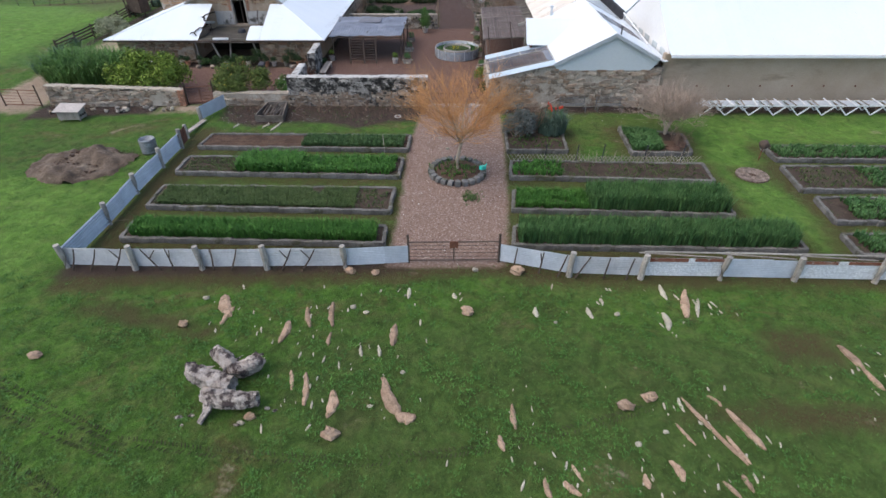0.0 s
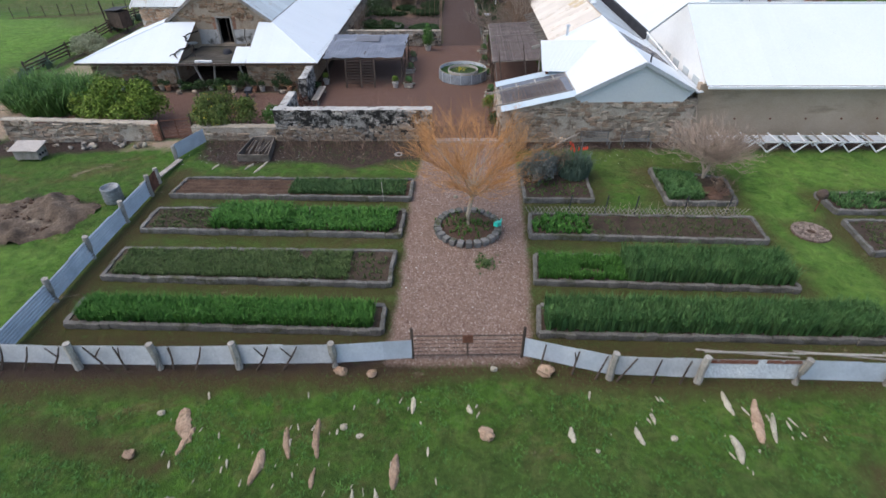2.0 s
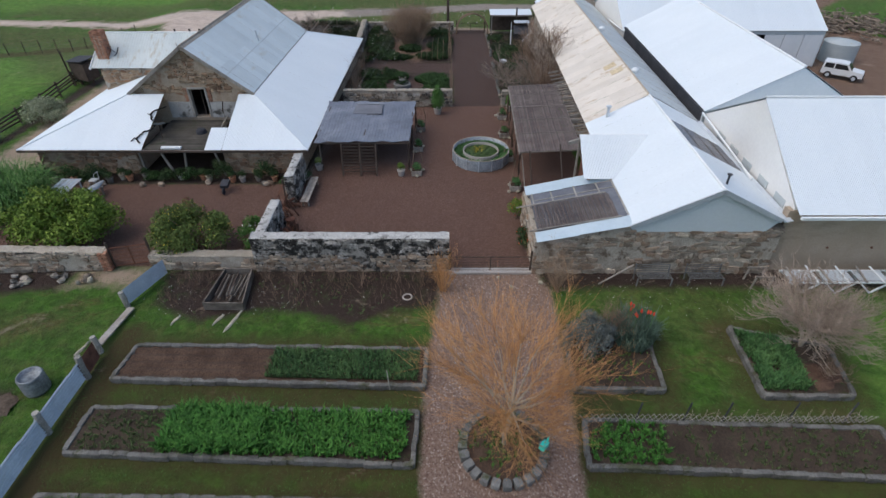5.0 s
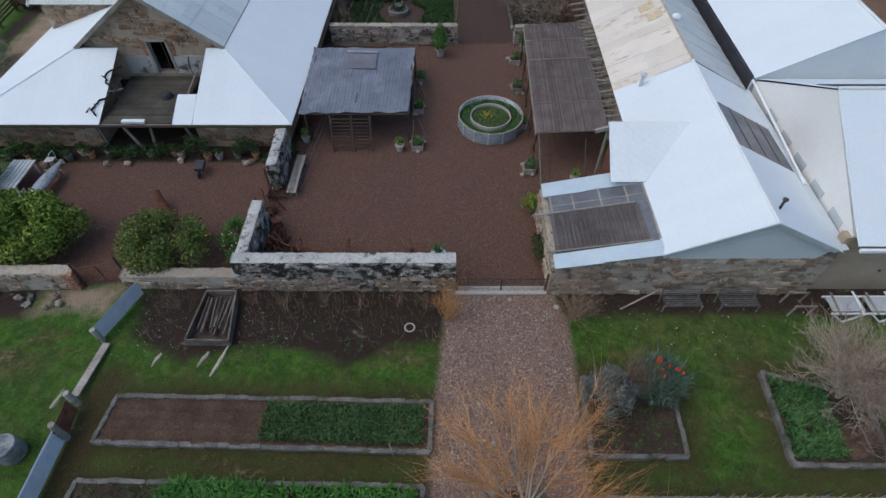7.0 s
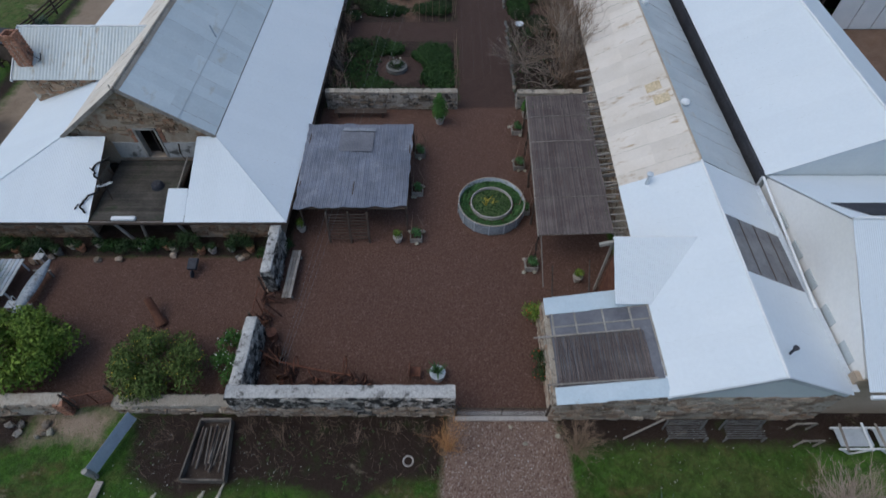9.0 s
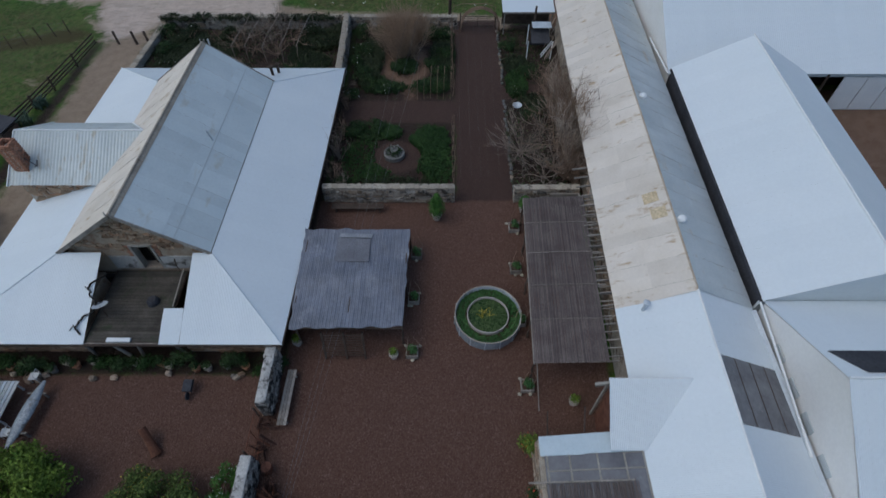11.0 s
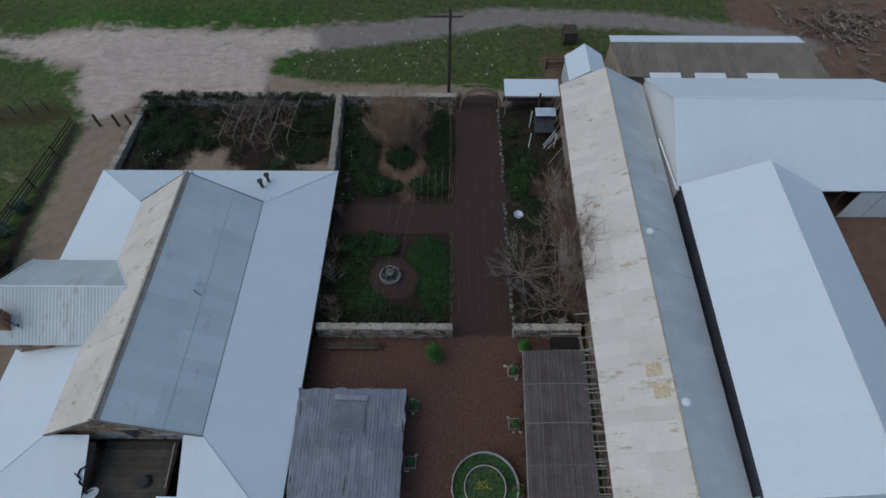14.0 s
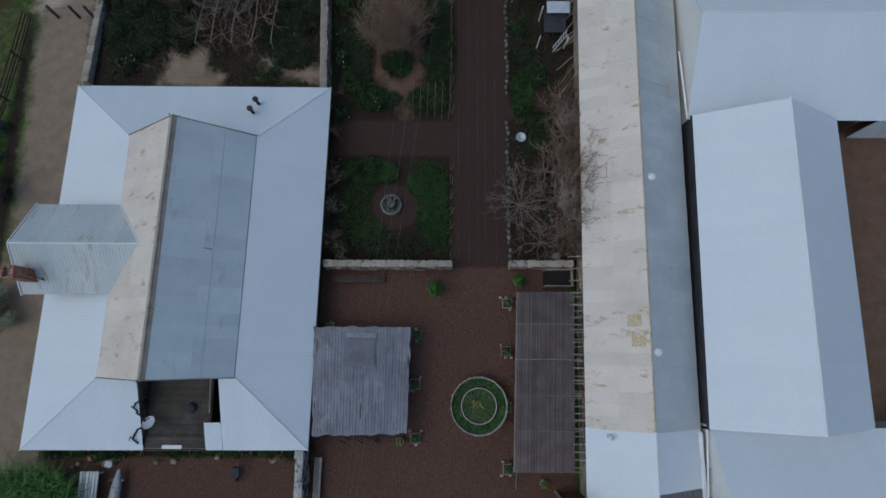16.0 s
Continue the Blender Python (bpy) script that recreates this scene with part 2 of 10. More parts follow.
# ---- geometry tools ----
class G:
    """Vertices and faces of one mesh, in world metres."""

    def __init__(self):
        self.v, self.f, self.smooth = [], [], False

    def add(self, verts, faces):
        n = len(self.v)
        self.v.extend(verts)
        self.f.extend([tuple(i + n for i in f) for f in faces])
        return self

    def box(self, x0, y0, z0, x1, y1, z1):
        v = [(x, y, z) for z in (z0, z1) for y in (y0, y1) for x in (x0, x1)]
        return self.add(v, [(0, 2, 3, 1), (4, 5, 7, 6), (0, 1, 5, 4), (2, 6, 7, 3), (0, 4, 6, 2), (1, 3, 7, 5)])

    def obox(self, m, sx, sy, sz):
        """A box of that size centred on the pose m."""
        v = [m @ Vector((x * sx / 2, y * sy / 2, z * sz / 2)) for z in (-1, 1) for y in (-1, 1) for x in (-1, 1)]
        return self.add([tuple(p) for p in v], [(0, 2, 3, 1), (4, 5, 7, 6), (0, 1, 5, 4), (2, 6, 7, 3), (0, 4, 6, 2), (1, 3, 7, 5)])

    def beam(self, a, b, w, h):
        a, b = Vector(a), Vector(b)
        d = b - a
        m = Matrix.Translation((a + b) / 2) @ d.to_track_quat('X', 'Z').to_matrix().to_4x4()
        return self.obox(m, d.length, w, h)

    def tube(self, pts, radii, n=6, cap=True):
        pts = [Vector(p) for p in pts]
        if isinstance(radii, (int, float)):
            radii = [radii] * len(pts)
        base = len(self.v)
        for i, p in enumerate(pts):
            d = (pts[min(i + 1, len(pts) - 1)] - pts[max(i - 1, 0)])
            q = d.to_track_quat('Z', 'Y') if d.length > 1e-6 else Euler((0, 0, 0)).to_quaternion()
            for k in range(n):
                a = 2 * math.pi * k / n
                self.v.append(tuple(p + q @ Vector((math.cos(a) * radii[i], math.sin(a) * radii[i], 0))))
        for i in range(len(pts) - 1):
            for k in range(n):
                a, b = base + i * n + k, base + i * n + (k + 1) % n
                self.f.append((a, b, b + n, a + n))
        if cap:
            self.f.append(tuple(base + k for k in reversed(range(n))))
            self.f.append(tuple(base + (len(pts) - 1) * n + k for k in range(n)))
        return self

    def lathe(self, c, prof, n=20):
        """Rings of (radius, height) round the upright axis through c."""
        base = len(self.v)
        for r, z in prof:
            for k in range(n):
                a = 2 * math.pi * k / n
                self.v.append((c[0] + r * math.cos(a), c[1] + r * math.sin(a), c[2] + z))
        for i in range(len(prof) - 1):
            for k in range(n):
                a, b = base + i * n + k, base + i * n + (k + 1) % n
                self.f.append((a, b, b + n, a + n))
        return self

    def prism(self, poly, z0, z1):
        n = len(poly)
        v = [(x, y, z0) for x, y in poly] + [(x, y, z1) for x, y in poly]
        f = [tuple(reversed(range(n))), tuple(range(n, 2 * n))]
        f += [(i, (i + 1) % n, n + (i + 1) % n, n + i) for i in range(n)]
        return self.add(v, f)

    def slab(self, poly, thick):
        """A flat 3D polygon given thickness along its normal."""
        p = [Vector(q) for q in poly]
        nrm = (p[1] - p[0]).cross(p[2] - p[0]).normalized()
        if nrm.z < 0:
            p.reverse()
            nrm = -nrm
        n = len(p)
        v = [tuple(q) for q in p] + [tuple(q - nrm * thick) for q in p]
        f = [tuple(range(n)), tuple(reversed(range(n, 2 * n)))]
        f += [((i + 1) % n, i, n + i, n + (i + 1) % n) for i in range(n)]
        return self.add(v, f)

    def lump(self, c, rx, ry, rz, rng, rough=0.25, seg=8, rings=5, tilt=None):
        """An uneven rounded mass."""
        off = Vector((rng.random() * 50, rng.random() * 50, rng.random() * 50))
        m = tilt or Matrix()
        base = len(self.v)
        for i in range(rings + 1):
            ph = math.pi * i / rings
            for k in range(seg):
                th = 2 * math.pi * k / seg
                d = Vector((math.sin(ph) * math.cos(th), math.sin(ph) * math.sin(th), math.cos(ph)))
                s = 1 + rough * 2 * noise.noise(d * 1.7 + off)
                p = m @ Vector((d.x * rx * s, d.y * ry * s, d.z * rz * s))
                self.v.append((c[0] + p.x, c[1] + p.y, c[2] + p.z))
        for i in range(rings):
            for k in range(seg):
                a, b = base + i * seg + k, base + i * seg + (k + 1) % seg
                self.f.append((a, a + seg, b + seg, b))
        return self


ORIGIN = {}


def mesh_of(name, g, material, origin=(0, 0, 0)):
    me = bpy.data.meshes.new(name)
    o = np.array(origin, float)
    v = np.array(g.v, float).reshape(-1, 3) - o
    me.from_pydata(v.tolist(), [], g.f)
    me.materials.append(material)
    if g.smooth:
        me.polygons.foreach_set("use_smooth", [True] * len(me.polygons))
    me.update()
    return me


def thing(name, at, label, category, group="", kind=""):
    """A top-level Empty at the thing's base."""
    ob = new(name)
    ob.location = at
    ob.empty_display_size = 0.2
    ORIGIN[ob] = Vector(at)
    return tagged(ob, label, category, group, kind)


def part(name, g, material, parent, label=""):
    """One mesh under a thing or under a part."""
    o = ORIGIN[parent]
    ob = new(name, mesh_of(name, g, material, o))
    ob.parent = parent
    ORIGIN[ob] = o
    return tagged(ob, label)


def piece(name, mesh, parent, m):
    """A small piece that shares its mesh."""
    ob = new(name, mesh)
    ob.parent = parent
    ob.matrix_basis = Matrix.Translation(-ORIGIN[parent]) @ m
    return ob


def solid(name, g, material, label="", category="", kind="", at=(0, 0, 0), group=""):
    """A top-level mesh."""
    ob = new(name, mesh_of(name, g, material, at))
    ob.location = at
    ORIGIN[ob] = Vector(at)
    return tagged(ob, label, category, group, kind)


def stone_mesh(name, material, seed, jitter=0.16):
    """A rounded rough block about one unit in size."""
    rng = random.Random(seed)
    v, idx = [], {}
    f = []
    for i in range(3):
        for j in range(3):
            for k in range(3):
                if (i, j, k) == (1, 1, 1):
                    continue
                p = Vector((i - 1, j - 1, k - 1))
                s = 0.5 * (1.0, 1.0, 0.93, 0.84)[abs(i - 1) + abs(j - 1) + abs(k - 1)]
                idx[(i, j, k)] = len(v)
                v.append(tuple(p * s + Vector([(rng.random() - 0.5) * jitter for _ in range(3)])))
    for ax in range(3):
        for side in (0, 2):
            for a in (0, 1):
                for b in (0, 1):
                    q = []
                    for da, db in ((0, 0), (1, 0), (1, 1), (0, 1)):
                        c = [0, 0, 0]
                        c[ax], c[(ax + 1) % 3], c[(ax + 2) % 3] = side, a + da, b + db
                        q.append(idx[tuple(c)])
                    f.append(tuple(q) if side == 2 else tuple(reversed(q)))
    g = G()
    g.add(v, f)
    return mesh_of(name, g, material)


STONES = [stone_mesh("stone", M_STONE, 10 + i, 0.27) for i in range(10)]
LICHEN_STONES = [stone_mesh("stone", M_LICHEN, 40 + i, 0.27) for i in range(8)]
WARM_STONES = [stone_mesh("stone", M_STONE_WARM, 20 + i, 0.27) for i in range(8)]
GREY_STONES = [stone_mesh("stone", M_STONE_GREY, 30 + i, 0.25) for i in range(8)]
BLOCKS = [stone_mesh("edging_block", M_BLOCK, 50 + i, 0.06) for i in range(8)]
KERBS = [stone_mesh("edging_block", M_KERB, 60 + i, 0.09) for i in range(8)]
BRICKS = [stone_mesh("brick", M_BRICK, 70 + i, 0.05) for i in range(4)]


def stone_face(parent, meshes, a, b, z0, top, seed, size=(0.38, 0.22), proud=0.04, skip=None, low=None, bare=-0.24):
    """Random rubble, patchily plastered over, on the upright face from a to b; top(s) is the height at s metres along; it faces to the right of a to b."""
    rng = random.Random(seed)
    a, b = Vector((*a, 0)), Vector((*b, 0))
    d = (b - a)
    length = d.length
    d.normalize()
    nrm = Vector((d.y, -d.x, 0))
    rot = Matrix((d, -nrm, Vector((0, 0, 1)))).transposed().to_4x4()
    z, row = z0, 0
    hi = max(top(0), top(length), top(length / 2))
    while z < hi:
        h = size[1] * rng.uniform(0.65, 1.25)
        s = -rng.random() * size[0] * 0.6
        while s < length:
            w = size[0] * rng.choice((0.4, 0.55, 0.8, 1.0, 1.25, 1.75)) * rng.uniform(0.85, 1.15)
            s0, s1 = max(s, 0), min(s + w, length)
            c = (s0 + s1) / 2
            hh = h * rng.uniform(0.7, 1.35)
            zc = z + h / 2 + rng.uniform(-0.16, 0.16) * h
            plaster = noise.noise((c * 0.7 + seed, zc * 1.3, seed * 0.37)) < bare or rng.random() < 0.06
            if s1 - s0 > 0.1 and zc + hh * 0.4 < top(c) and not plaster and not (skip and skip(c, z + h / 2)):
                p = a + d * c + nrm * (proud - 0.075 + rng.uniform(-0.03, 0.03))
                tilt = Matrix.Rotation(rng.uniform(-0.2, 0.2), 4, 'Y') @ Matrix.Rotation(rng.uniform(-0.08, 0.08), 4, 'X')
                m = Matrix.Translation((p.x, p.y, max(zc, hh * 0.3))) @ rot @ tilt @ Matrix.Diagonal((s1 - s0 - 0.01, 0.17, hh, 1))
                piece("stone", rng.choice(low[0] if low and zc < low[1] + rng.uniform(-0.2, 0.2) else meshes), parent, m)
            s += w
        z += h * 0.97
        row += 1


def sheets(parent, poly, material, seed, width=0.76, amp=0.008, pitch=0.0845, rows=1, lift=0.0006, name="roof_sheet"):
    """Corrugated sheets laid over a flat convex polygon, ribs running down the slope."""
    rng = random.Random(seed)
    p = [Vector(q) for q in poly]
    nrm = (p[1] - p[0]).cross(p[2] - p[0]).normalized()
    if nrm.z < 0 or (abs(nrm.z) < 1e-4 and nrm.y > 0):
        nrm = -nrm
    u = Vector((0, 0, 1)).cross(nrm)
    u = u.normalized() if u.length > 1e-5 else Vector((1, 0, 0))
    w = u.cross(nrm)
    if w.z > 0:
        w = -w
    o = p[0]
    q = [((a - o).dot(u), (a - o).dot(w)) for a in p]
    umin, umax = min(a[0] for a in q), max(a[0] for a in q)
    vmin, vmax = min(a[1] for a in q), max(a[1] for a in q)

    def cut(x):
        ys = []
        for i in range(len(q)):
            (x0, y0), (x1, y1) = q[i], q[(i + 1) % len(q)]
            if abs(x1 - x0) < 1e-9:
                if abs(x - x0) < 1e-6:
                    ys += [y0, y1]
            elif min(x0, x1) - 1e-9 <= x <= max(x0, x1) + 1e-9:
                ys.append(y0 + (y1 - y0) * (x - x0) / (x1 - x0))
        return (min(ys), max(ys)) if ys else None

    count = max(1, round((umax - umin) / width))
    width = (umax - umin) / count
    ribs = max(2, round(width / pitch))
    steps = ribs * 4
    for i in range(count):
        for r in range(rows):
            va = vmin + (vmax - vmin) * r / rows - (0.12 if r else 0)
            vb = vmin + (vmax - vmin) * (r + 1) / rows
            g = G()
            g.smooth = True
            raise_by = lift * (rows - r) + lift * (i % 2) + rng.uniform(0, lift)
            tilt = rng.uniform(-1, 1) * lift * 0.5
            prev = None
            for k in range(steps + 1):
                x = umin + width * (i + k / steps)
                c = cut(min(max(x, umin + 1e-6), umax - 1e-6))
                if c is None:
                    prev = None
                    continue
                y0, y1 = max(c[0], va), min(c[1], vb)
                if y1 - y0 < 0.01:
                    prev = None
                    continue
                e = nrm * (raise_by + amp * math.sin(2 * math.pi * k / 4.0 + 0.4) + tilt * k / steps)
                n = len(g.v)
                g.v.append(tuple(o + u * x + w * y0 + e))
                g.v.append(tuple(o + u * x + w * y1 + e))
                if prev is not None:
                    g.f.append((prev, prev + 1, n + 1, n))
                prev = n
            if g.f:
                part(name, g, material, parent)


# ---- ground ----
def signed(poly, X, Y):
    """Metres inside (+) or outside (-) of a polygon."""
    d = np.full(X.shape, 1e9)
    inside = np.zeros(X.shape, bool)
    n = len(poly)
    for i in range(n):
        (x0, y0), (x1, y1) = poly[i], poly[(i + 1) % n]
        ex, ey = x1 - x0, y1 - y0
        s = np.clip(((X - x0) * ex + (Y - y0) * ey) / (ex * ex + ey * ey + 1e-12), 0, 1)
        d = np.minimum(d, np.hypot(X - x0 - s * ex, Y - y0 - s * ey))
        if abs(y1 - y0) > 1e-9:
            hit_x = x0 + (Y - y0) * ex / ey
            inside ^= ((y0 > Y) != (y1 > Y)) & (X < hit_x)
    return np.where(inside, d, -d)


PATH = [[(-2.3, 17.0), (-2.0, 21), (-1.95, 28), (-1.45, 33), (-1.1, 34.9), (3.0, 34.9), (3.7, 33), (3.5, 28), (3.0, 21), (2.5, 17.0)]]
YARD = [[(-9.9, 34.9), (7.3, 34.9), (7.6, 55.7), (-9.5, 55.7)], [(-27, 35.0), (-9.7, 35.0), (-9.5, 43.1), (-27, 43.1)],
        [(-0.45, 55), (3.5, 55), (3.52, 56.5), (-0.45, 56.5)]]
WALKS = [[(-0.45, 55.6), (3.5, 55.6), (3.6, 78.5), (-0.4, 78.5)], [(-9.2, 63.7), (-0.2, 63.7), (-0.2, 66.4), (-9.2, 66.4)],
         [(3, 66.6), (7.5, 66.6), (7.5, 68.6), (3, 68.6)]]
SOIL = [[(-27, 43.0), (-9.6, 43.0), (-9.0, 68.2), (-27, 68.2)], [(-14.2, 32.2), (-11.8, 31.2), (-9.6, 31.9), (-7.4, 31.7), (-5.2, 30.9), (-3.4, 31.9), (-1.6, 32.1), (-1.2, 34.8), (-14.6, 34.8)], [(-27, 32.3), (-19.2, 33.3), (-19.0, 34.8), (-27, 34.8)],
        [(3.3, 33.4), (40, 33.3), (40, 35), (3.3, 35)],
        [(-15.3, 16.3), (-1.4, 16.7), (-1.4, 17.3), (-15.3, 17.2)],
        [(-9.3, 55.6), (-0.3, 55.6), (-0.3, 78.3), (-9.3, 78.3)], [(-28, 68.2), (-9.6, 68.2), (-9.6, 78.4), (-28, 78.4)],
        [(3.4, 55.6), (8.6, 55.6), (9, 78), (3.4, 78)],
        [(-22.0, 25.3), (-20.9, 28.2), (-17.6, 27.4), (-17.2, 25.9), (-19.6, 23.9)], [(-32.7, 46), (-32.2, 44), (-31.5, 60), (-32.0, 75), (-32.5, 75)]]
HEART = [(-7.0, 71.6), (-6.3, 69.9), (-4.9, 68.5), (-4.2, 66.6), (-3.5, 66.6), (-3.6, 68.5), (-2.7, 69.8), (-2.4, 71.6), (-3.0, 73.4), (-4.7, 74.2), (-6.3, 73.4)]
RING = [(-4.6 + 1.9 * math.cos(k * 0.5236), 59.9 + 1.7 * math.sin(k * 0.5236)) for k in range(12)]
WALKS.append(RING)
EARTH = [HEART,
         [(25, 45), (60, 45), (60, 66.5), (48, 74), (42, 83), (60, 100), (30, 100), (33, 84), (33.5, 68), (25, 68)], [(8, 77), (34, 77), (34, 84), (8, 84)], [(27.5, 86.5), (33, 86.5), (33.5, 95), (30, 112), (22, 112), (27.8, 95)]]
ROUGH = [[(-14, 79.8), (8, 80), (40, 84), (44, 130), (-14, 92), (-14, 84)], [(-40, 74), (-32, 74), (-34, 79), (-42, 84), (-60, 85), (-60, 80)], [(-40, 64), (-33, 62), (-32.2, 74), (-34, 79), (-46, 80), (-46, 72)], [(-60, 93), (-10, 91), (60, 93), (60, 98), (-10, 97), (-60, 99)]]
MEADOW = [[(14.8, 18.5), (17.3, 18.5), (17.2, 28.6), (32, 28.7), (32, 32.4), (14.8, 32.0)], [(-34, 14), (-16.4, 14), (-16.4, 23.5), (-34, 27)], [(-90, 38), (-36.5, 38), (-36.5, 70), (-90, 78)], [(-90, 96), (-30, 94), (-16, 100), (-16, 140), (-90, 140)]]
LANE = [[(-19.1, 33.6), (-15.9, 33.5), (-15.6, 34.8), (-18.9, 34.8)], [(-17, 77.2), (4.5, 77.2), (4.5, 79.2), (-5, 79.9), (-12, 80.0), (-17, 81.2)],
        [(-27.2, 33.4), (-31.5, 33.6), (-31.2, 50), (-31.3, 60), (-31.6, 74.5), (-28.0, 77), (-27.3, 68), (-27.2, 60)],
        [(-22.2, 69.0), (-18.6, 69.0), (-18.8, 72.2), (-21.4, 71.8)], [(-14.8, 69.8), (-11.8, 69.8), (-12.0, 72.0), (-14.4, 71.8)],
        [(-13.6, 70.9), (-12.6, 69.8), (-9.9, 69.2), (-9.9, 70.4), (-11.6, 71.0), (-12.2, 73.6), (-13.2, 73.4)], [(-20.5, 69.0), (-17.8, 68.6), (-17.2, 70.0), (-20.2, 70.4)]]
ISLAND = [[(-5.8, 71.4), (-5.2, 70.2), (-4.3, 69.7), (-3.6, 70.4), (-3.4, 71.6), (-4.0, 72.0), (-5.2, 72.1)]]
TURF = [[(-5, 3), (28, 3), (28, 14.5), (10, 13.5), (0, 14.0), (-5, 12.5)]]
DRIVE = [[(-28.0, 76), (-31.2, 74), (-34.5, 79), (-35, 82.2), (-46, 86.3), (-75, 88.4), (-75, 91.4), (-48, 89.6), (-24, 88.0), (-10, 88.3), (-12, 84.8), (-17.2, 83.4), (-16.5, 80.5), (-12, 79.2), (-1, 79.6), (4, 78.6), (4, 77.3), (-27.6, 77.6)]]
TRACK = [[(-13, 84.6), (-4, 86.3), (6, 88.8), (18, 88.3), (30, 85.5), (33, 84.3), (36, 86), (30, 88.6), (18, 91), (4, 91.6), (-6, 89.3), (-14, 88.4)]]
WORN = [[(-15.3, 15.4), (-1.0, 16.0), (1.5, 16.4), (5, 15.7), (40, 14.9), (40, 17.4), (5, 18.1), (-1, 18.3), (-15, 18.6)], [(-15.2, 17), (-13.8, 17), (-13.8, 31), (-15.2, 31)],
        [(15.2, 25.6), (15.3, 24.1), (16.8, 23.8), (17.6, 24.6), (17.3, 25.8)], [(17.2, 26.0), (17.6, 17.4), (18.6, 17.4), (18.4, 26.0)],
        [(6.5, 9.7), (11, 9.3), (16, 8.9), (22, 9.7), (16, 10.0), (10, 10.3)],
        [(-13.5, 14.2), (-8, 12.9), (-8, 13.5), (-13.5, 15.0)], [(11, 11.8), (13.2, 11.8), (13.2, 13.4), (11, 13.4)], [(-52, 70.5), (-42, 75.6), (-35, 74.8), (-33, 76.2), (-36, 77.6), (-43, 78.2), (-52, 73.5)]]


# corners of the raised beds
BEDS = {
    "L1": [(-13.95, 27.9), (-2.0, 27.55), (-1.95, 29.4), (-13.75, 29.65)],
    "L2": [(-14.0, 24.8), (-2.3, 24.35), (-2.2, 26.4), (-13.95, 26.6)],
    "L3": [(-13.95, 21.4), (-2.5, 20.95), (-2.4, 23.1), (-14.0, 23.3)],
    "L4": [(-13.9, 18.75), (-2.55, 18.35), (-2.55, 19.65), (-13.95, 20.0)],
    "R1": [(3.5, 24.3), (13.8, 23.85), (13.95, 25.7), (3.7, 26.05)],
    "R2": [(3.25, 21.1), (13.4, 20.6), (13.5, 22.5), (3.5, 22.8)],
    "R3": [(3.0, 18.2), (15.2, 17.85), (15.3, 19.3), (3.2, 19.65)],
    "SQ": [(3.65, 27.4), (7.0, 27.4), (7.15, 30.2), (3.8, 30.4)],
    "FV": [(10.6, 27.1), (13.9, 27.1), (14.3, 29.5), (10.8, 30.6)],
    "F1": [(18.3, 26.3), (30.0, 26.1), (30.0, 27.8), (18.25, 27.95)],
    "F2": [(17.8, 22.95), (30.0, 22.7), (30.0, 25.2), (18.1, 25.45)],
    "F3": [(17.75, 20.05), (29.0, 19.8), (29.0, 21.9), (18.05, 22.15)],
    "F4": [(17.3, 17.5), (28.0, 17.3), (28.0, 18.9), (17.4, 19.0)],
}


def region(polys, X, Y):
    d = np.full(X.shape, -9.0)
    for p in polys:
        d = np.maximum(d, signed(p, X, Y))
    return np.clip(d, -1.5, 1.5)


def fall(X, Y):
    """The paddock drops away beyond the drive."""
    u, w = np.clip((-33 - X) / 11, 0, 1), np.clip((Y - 58) / 22, 0, 1)
    return -1.7 * u * u * (3 - 2 * u) * w * w * (3 - 2 * w)


def build_ground():
    xs = np.concatenate([-np.geomspace(1600, 86, 11), np.arange(-80, -48.5, 1.6), np.arange(-48, 56.1, 0.32), np.geomspace(60, 1600, 14)])
    ys = np.concatenate([-np.geomspace(1500, 9, 14), np.arange(-6, 104.1, 0.32), np.geomspace(108, 1700, 16)])
    X, Y = np.meshgrid(xs, ys)
    zones = {n: region(p, X, Y) for n, p in (("path", PATH), ("yard", YARD), ("soil", SOIL), ("drive", DRIVE), ("track", TRACK), ("worn", WORN), ("lane", LANE), ("turf", TURF), ("earth", EARTH), ("rough", ROUGH), ("meadow", MEADOW), ("walks", WALKS))}
    zones["edge"] = region(BEDS.values(), X, Y)
    zones["earth"] = np.minimum(zones["earth"], -region(ISLAND, X, Y))
    Z = np.zeros(X.shape)
    near = (np.abs(X) < 60) & (Y > -8) & (Y < 106)
    hard = np.maximum(np.maximum(zones["path"], zones["yard"]), zones["walks"])
    for j, i in zip(*np.nonzero(near)):
        Z[j, i] = 0.05 * noise.noise((X[j, i] * 0.35, Y[j, i] * 0.35, 3.0)) * (0.25 if hard[j, i] > -0.3 else 1.0) - 0.02
    Z += fall(X, Y)
    ny, nx = X.shape
    v = np.stack([X.ravel(), Y.ravel(), Z.ravel()], 1)
    a = (np.arange(ny - 1)[:, None] * nx + np.arange(nx - 1)[None, :]).ravel()
    f = np.stack([a, a + 1, a + nx + 1, a + nx], 1)
    me = bpy.data.meshes.new("ground")
    me.from_pydata(v.tolist(), [], f.tolist())
    me.polygons.foreach_set("use_smooth", [True] * len(me.polygons))
    for n, z in zones.items():
        at = me.attributes.new(n, 'FLOAT', 'POINT')
        at.data.foreach_set("value", z.ravel().astype(np.float32))
    ob = new("ground", me)
    return tagged(ob, "green winter grass with gravel paths, bare soil and dirt tracks", "ground", kind="structure")


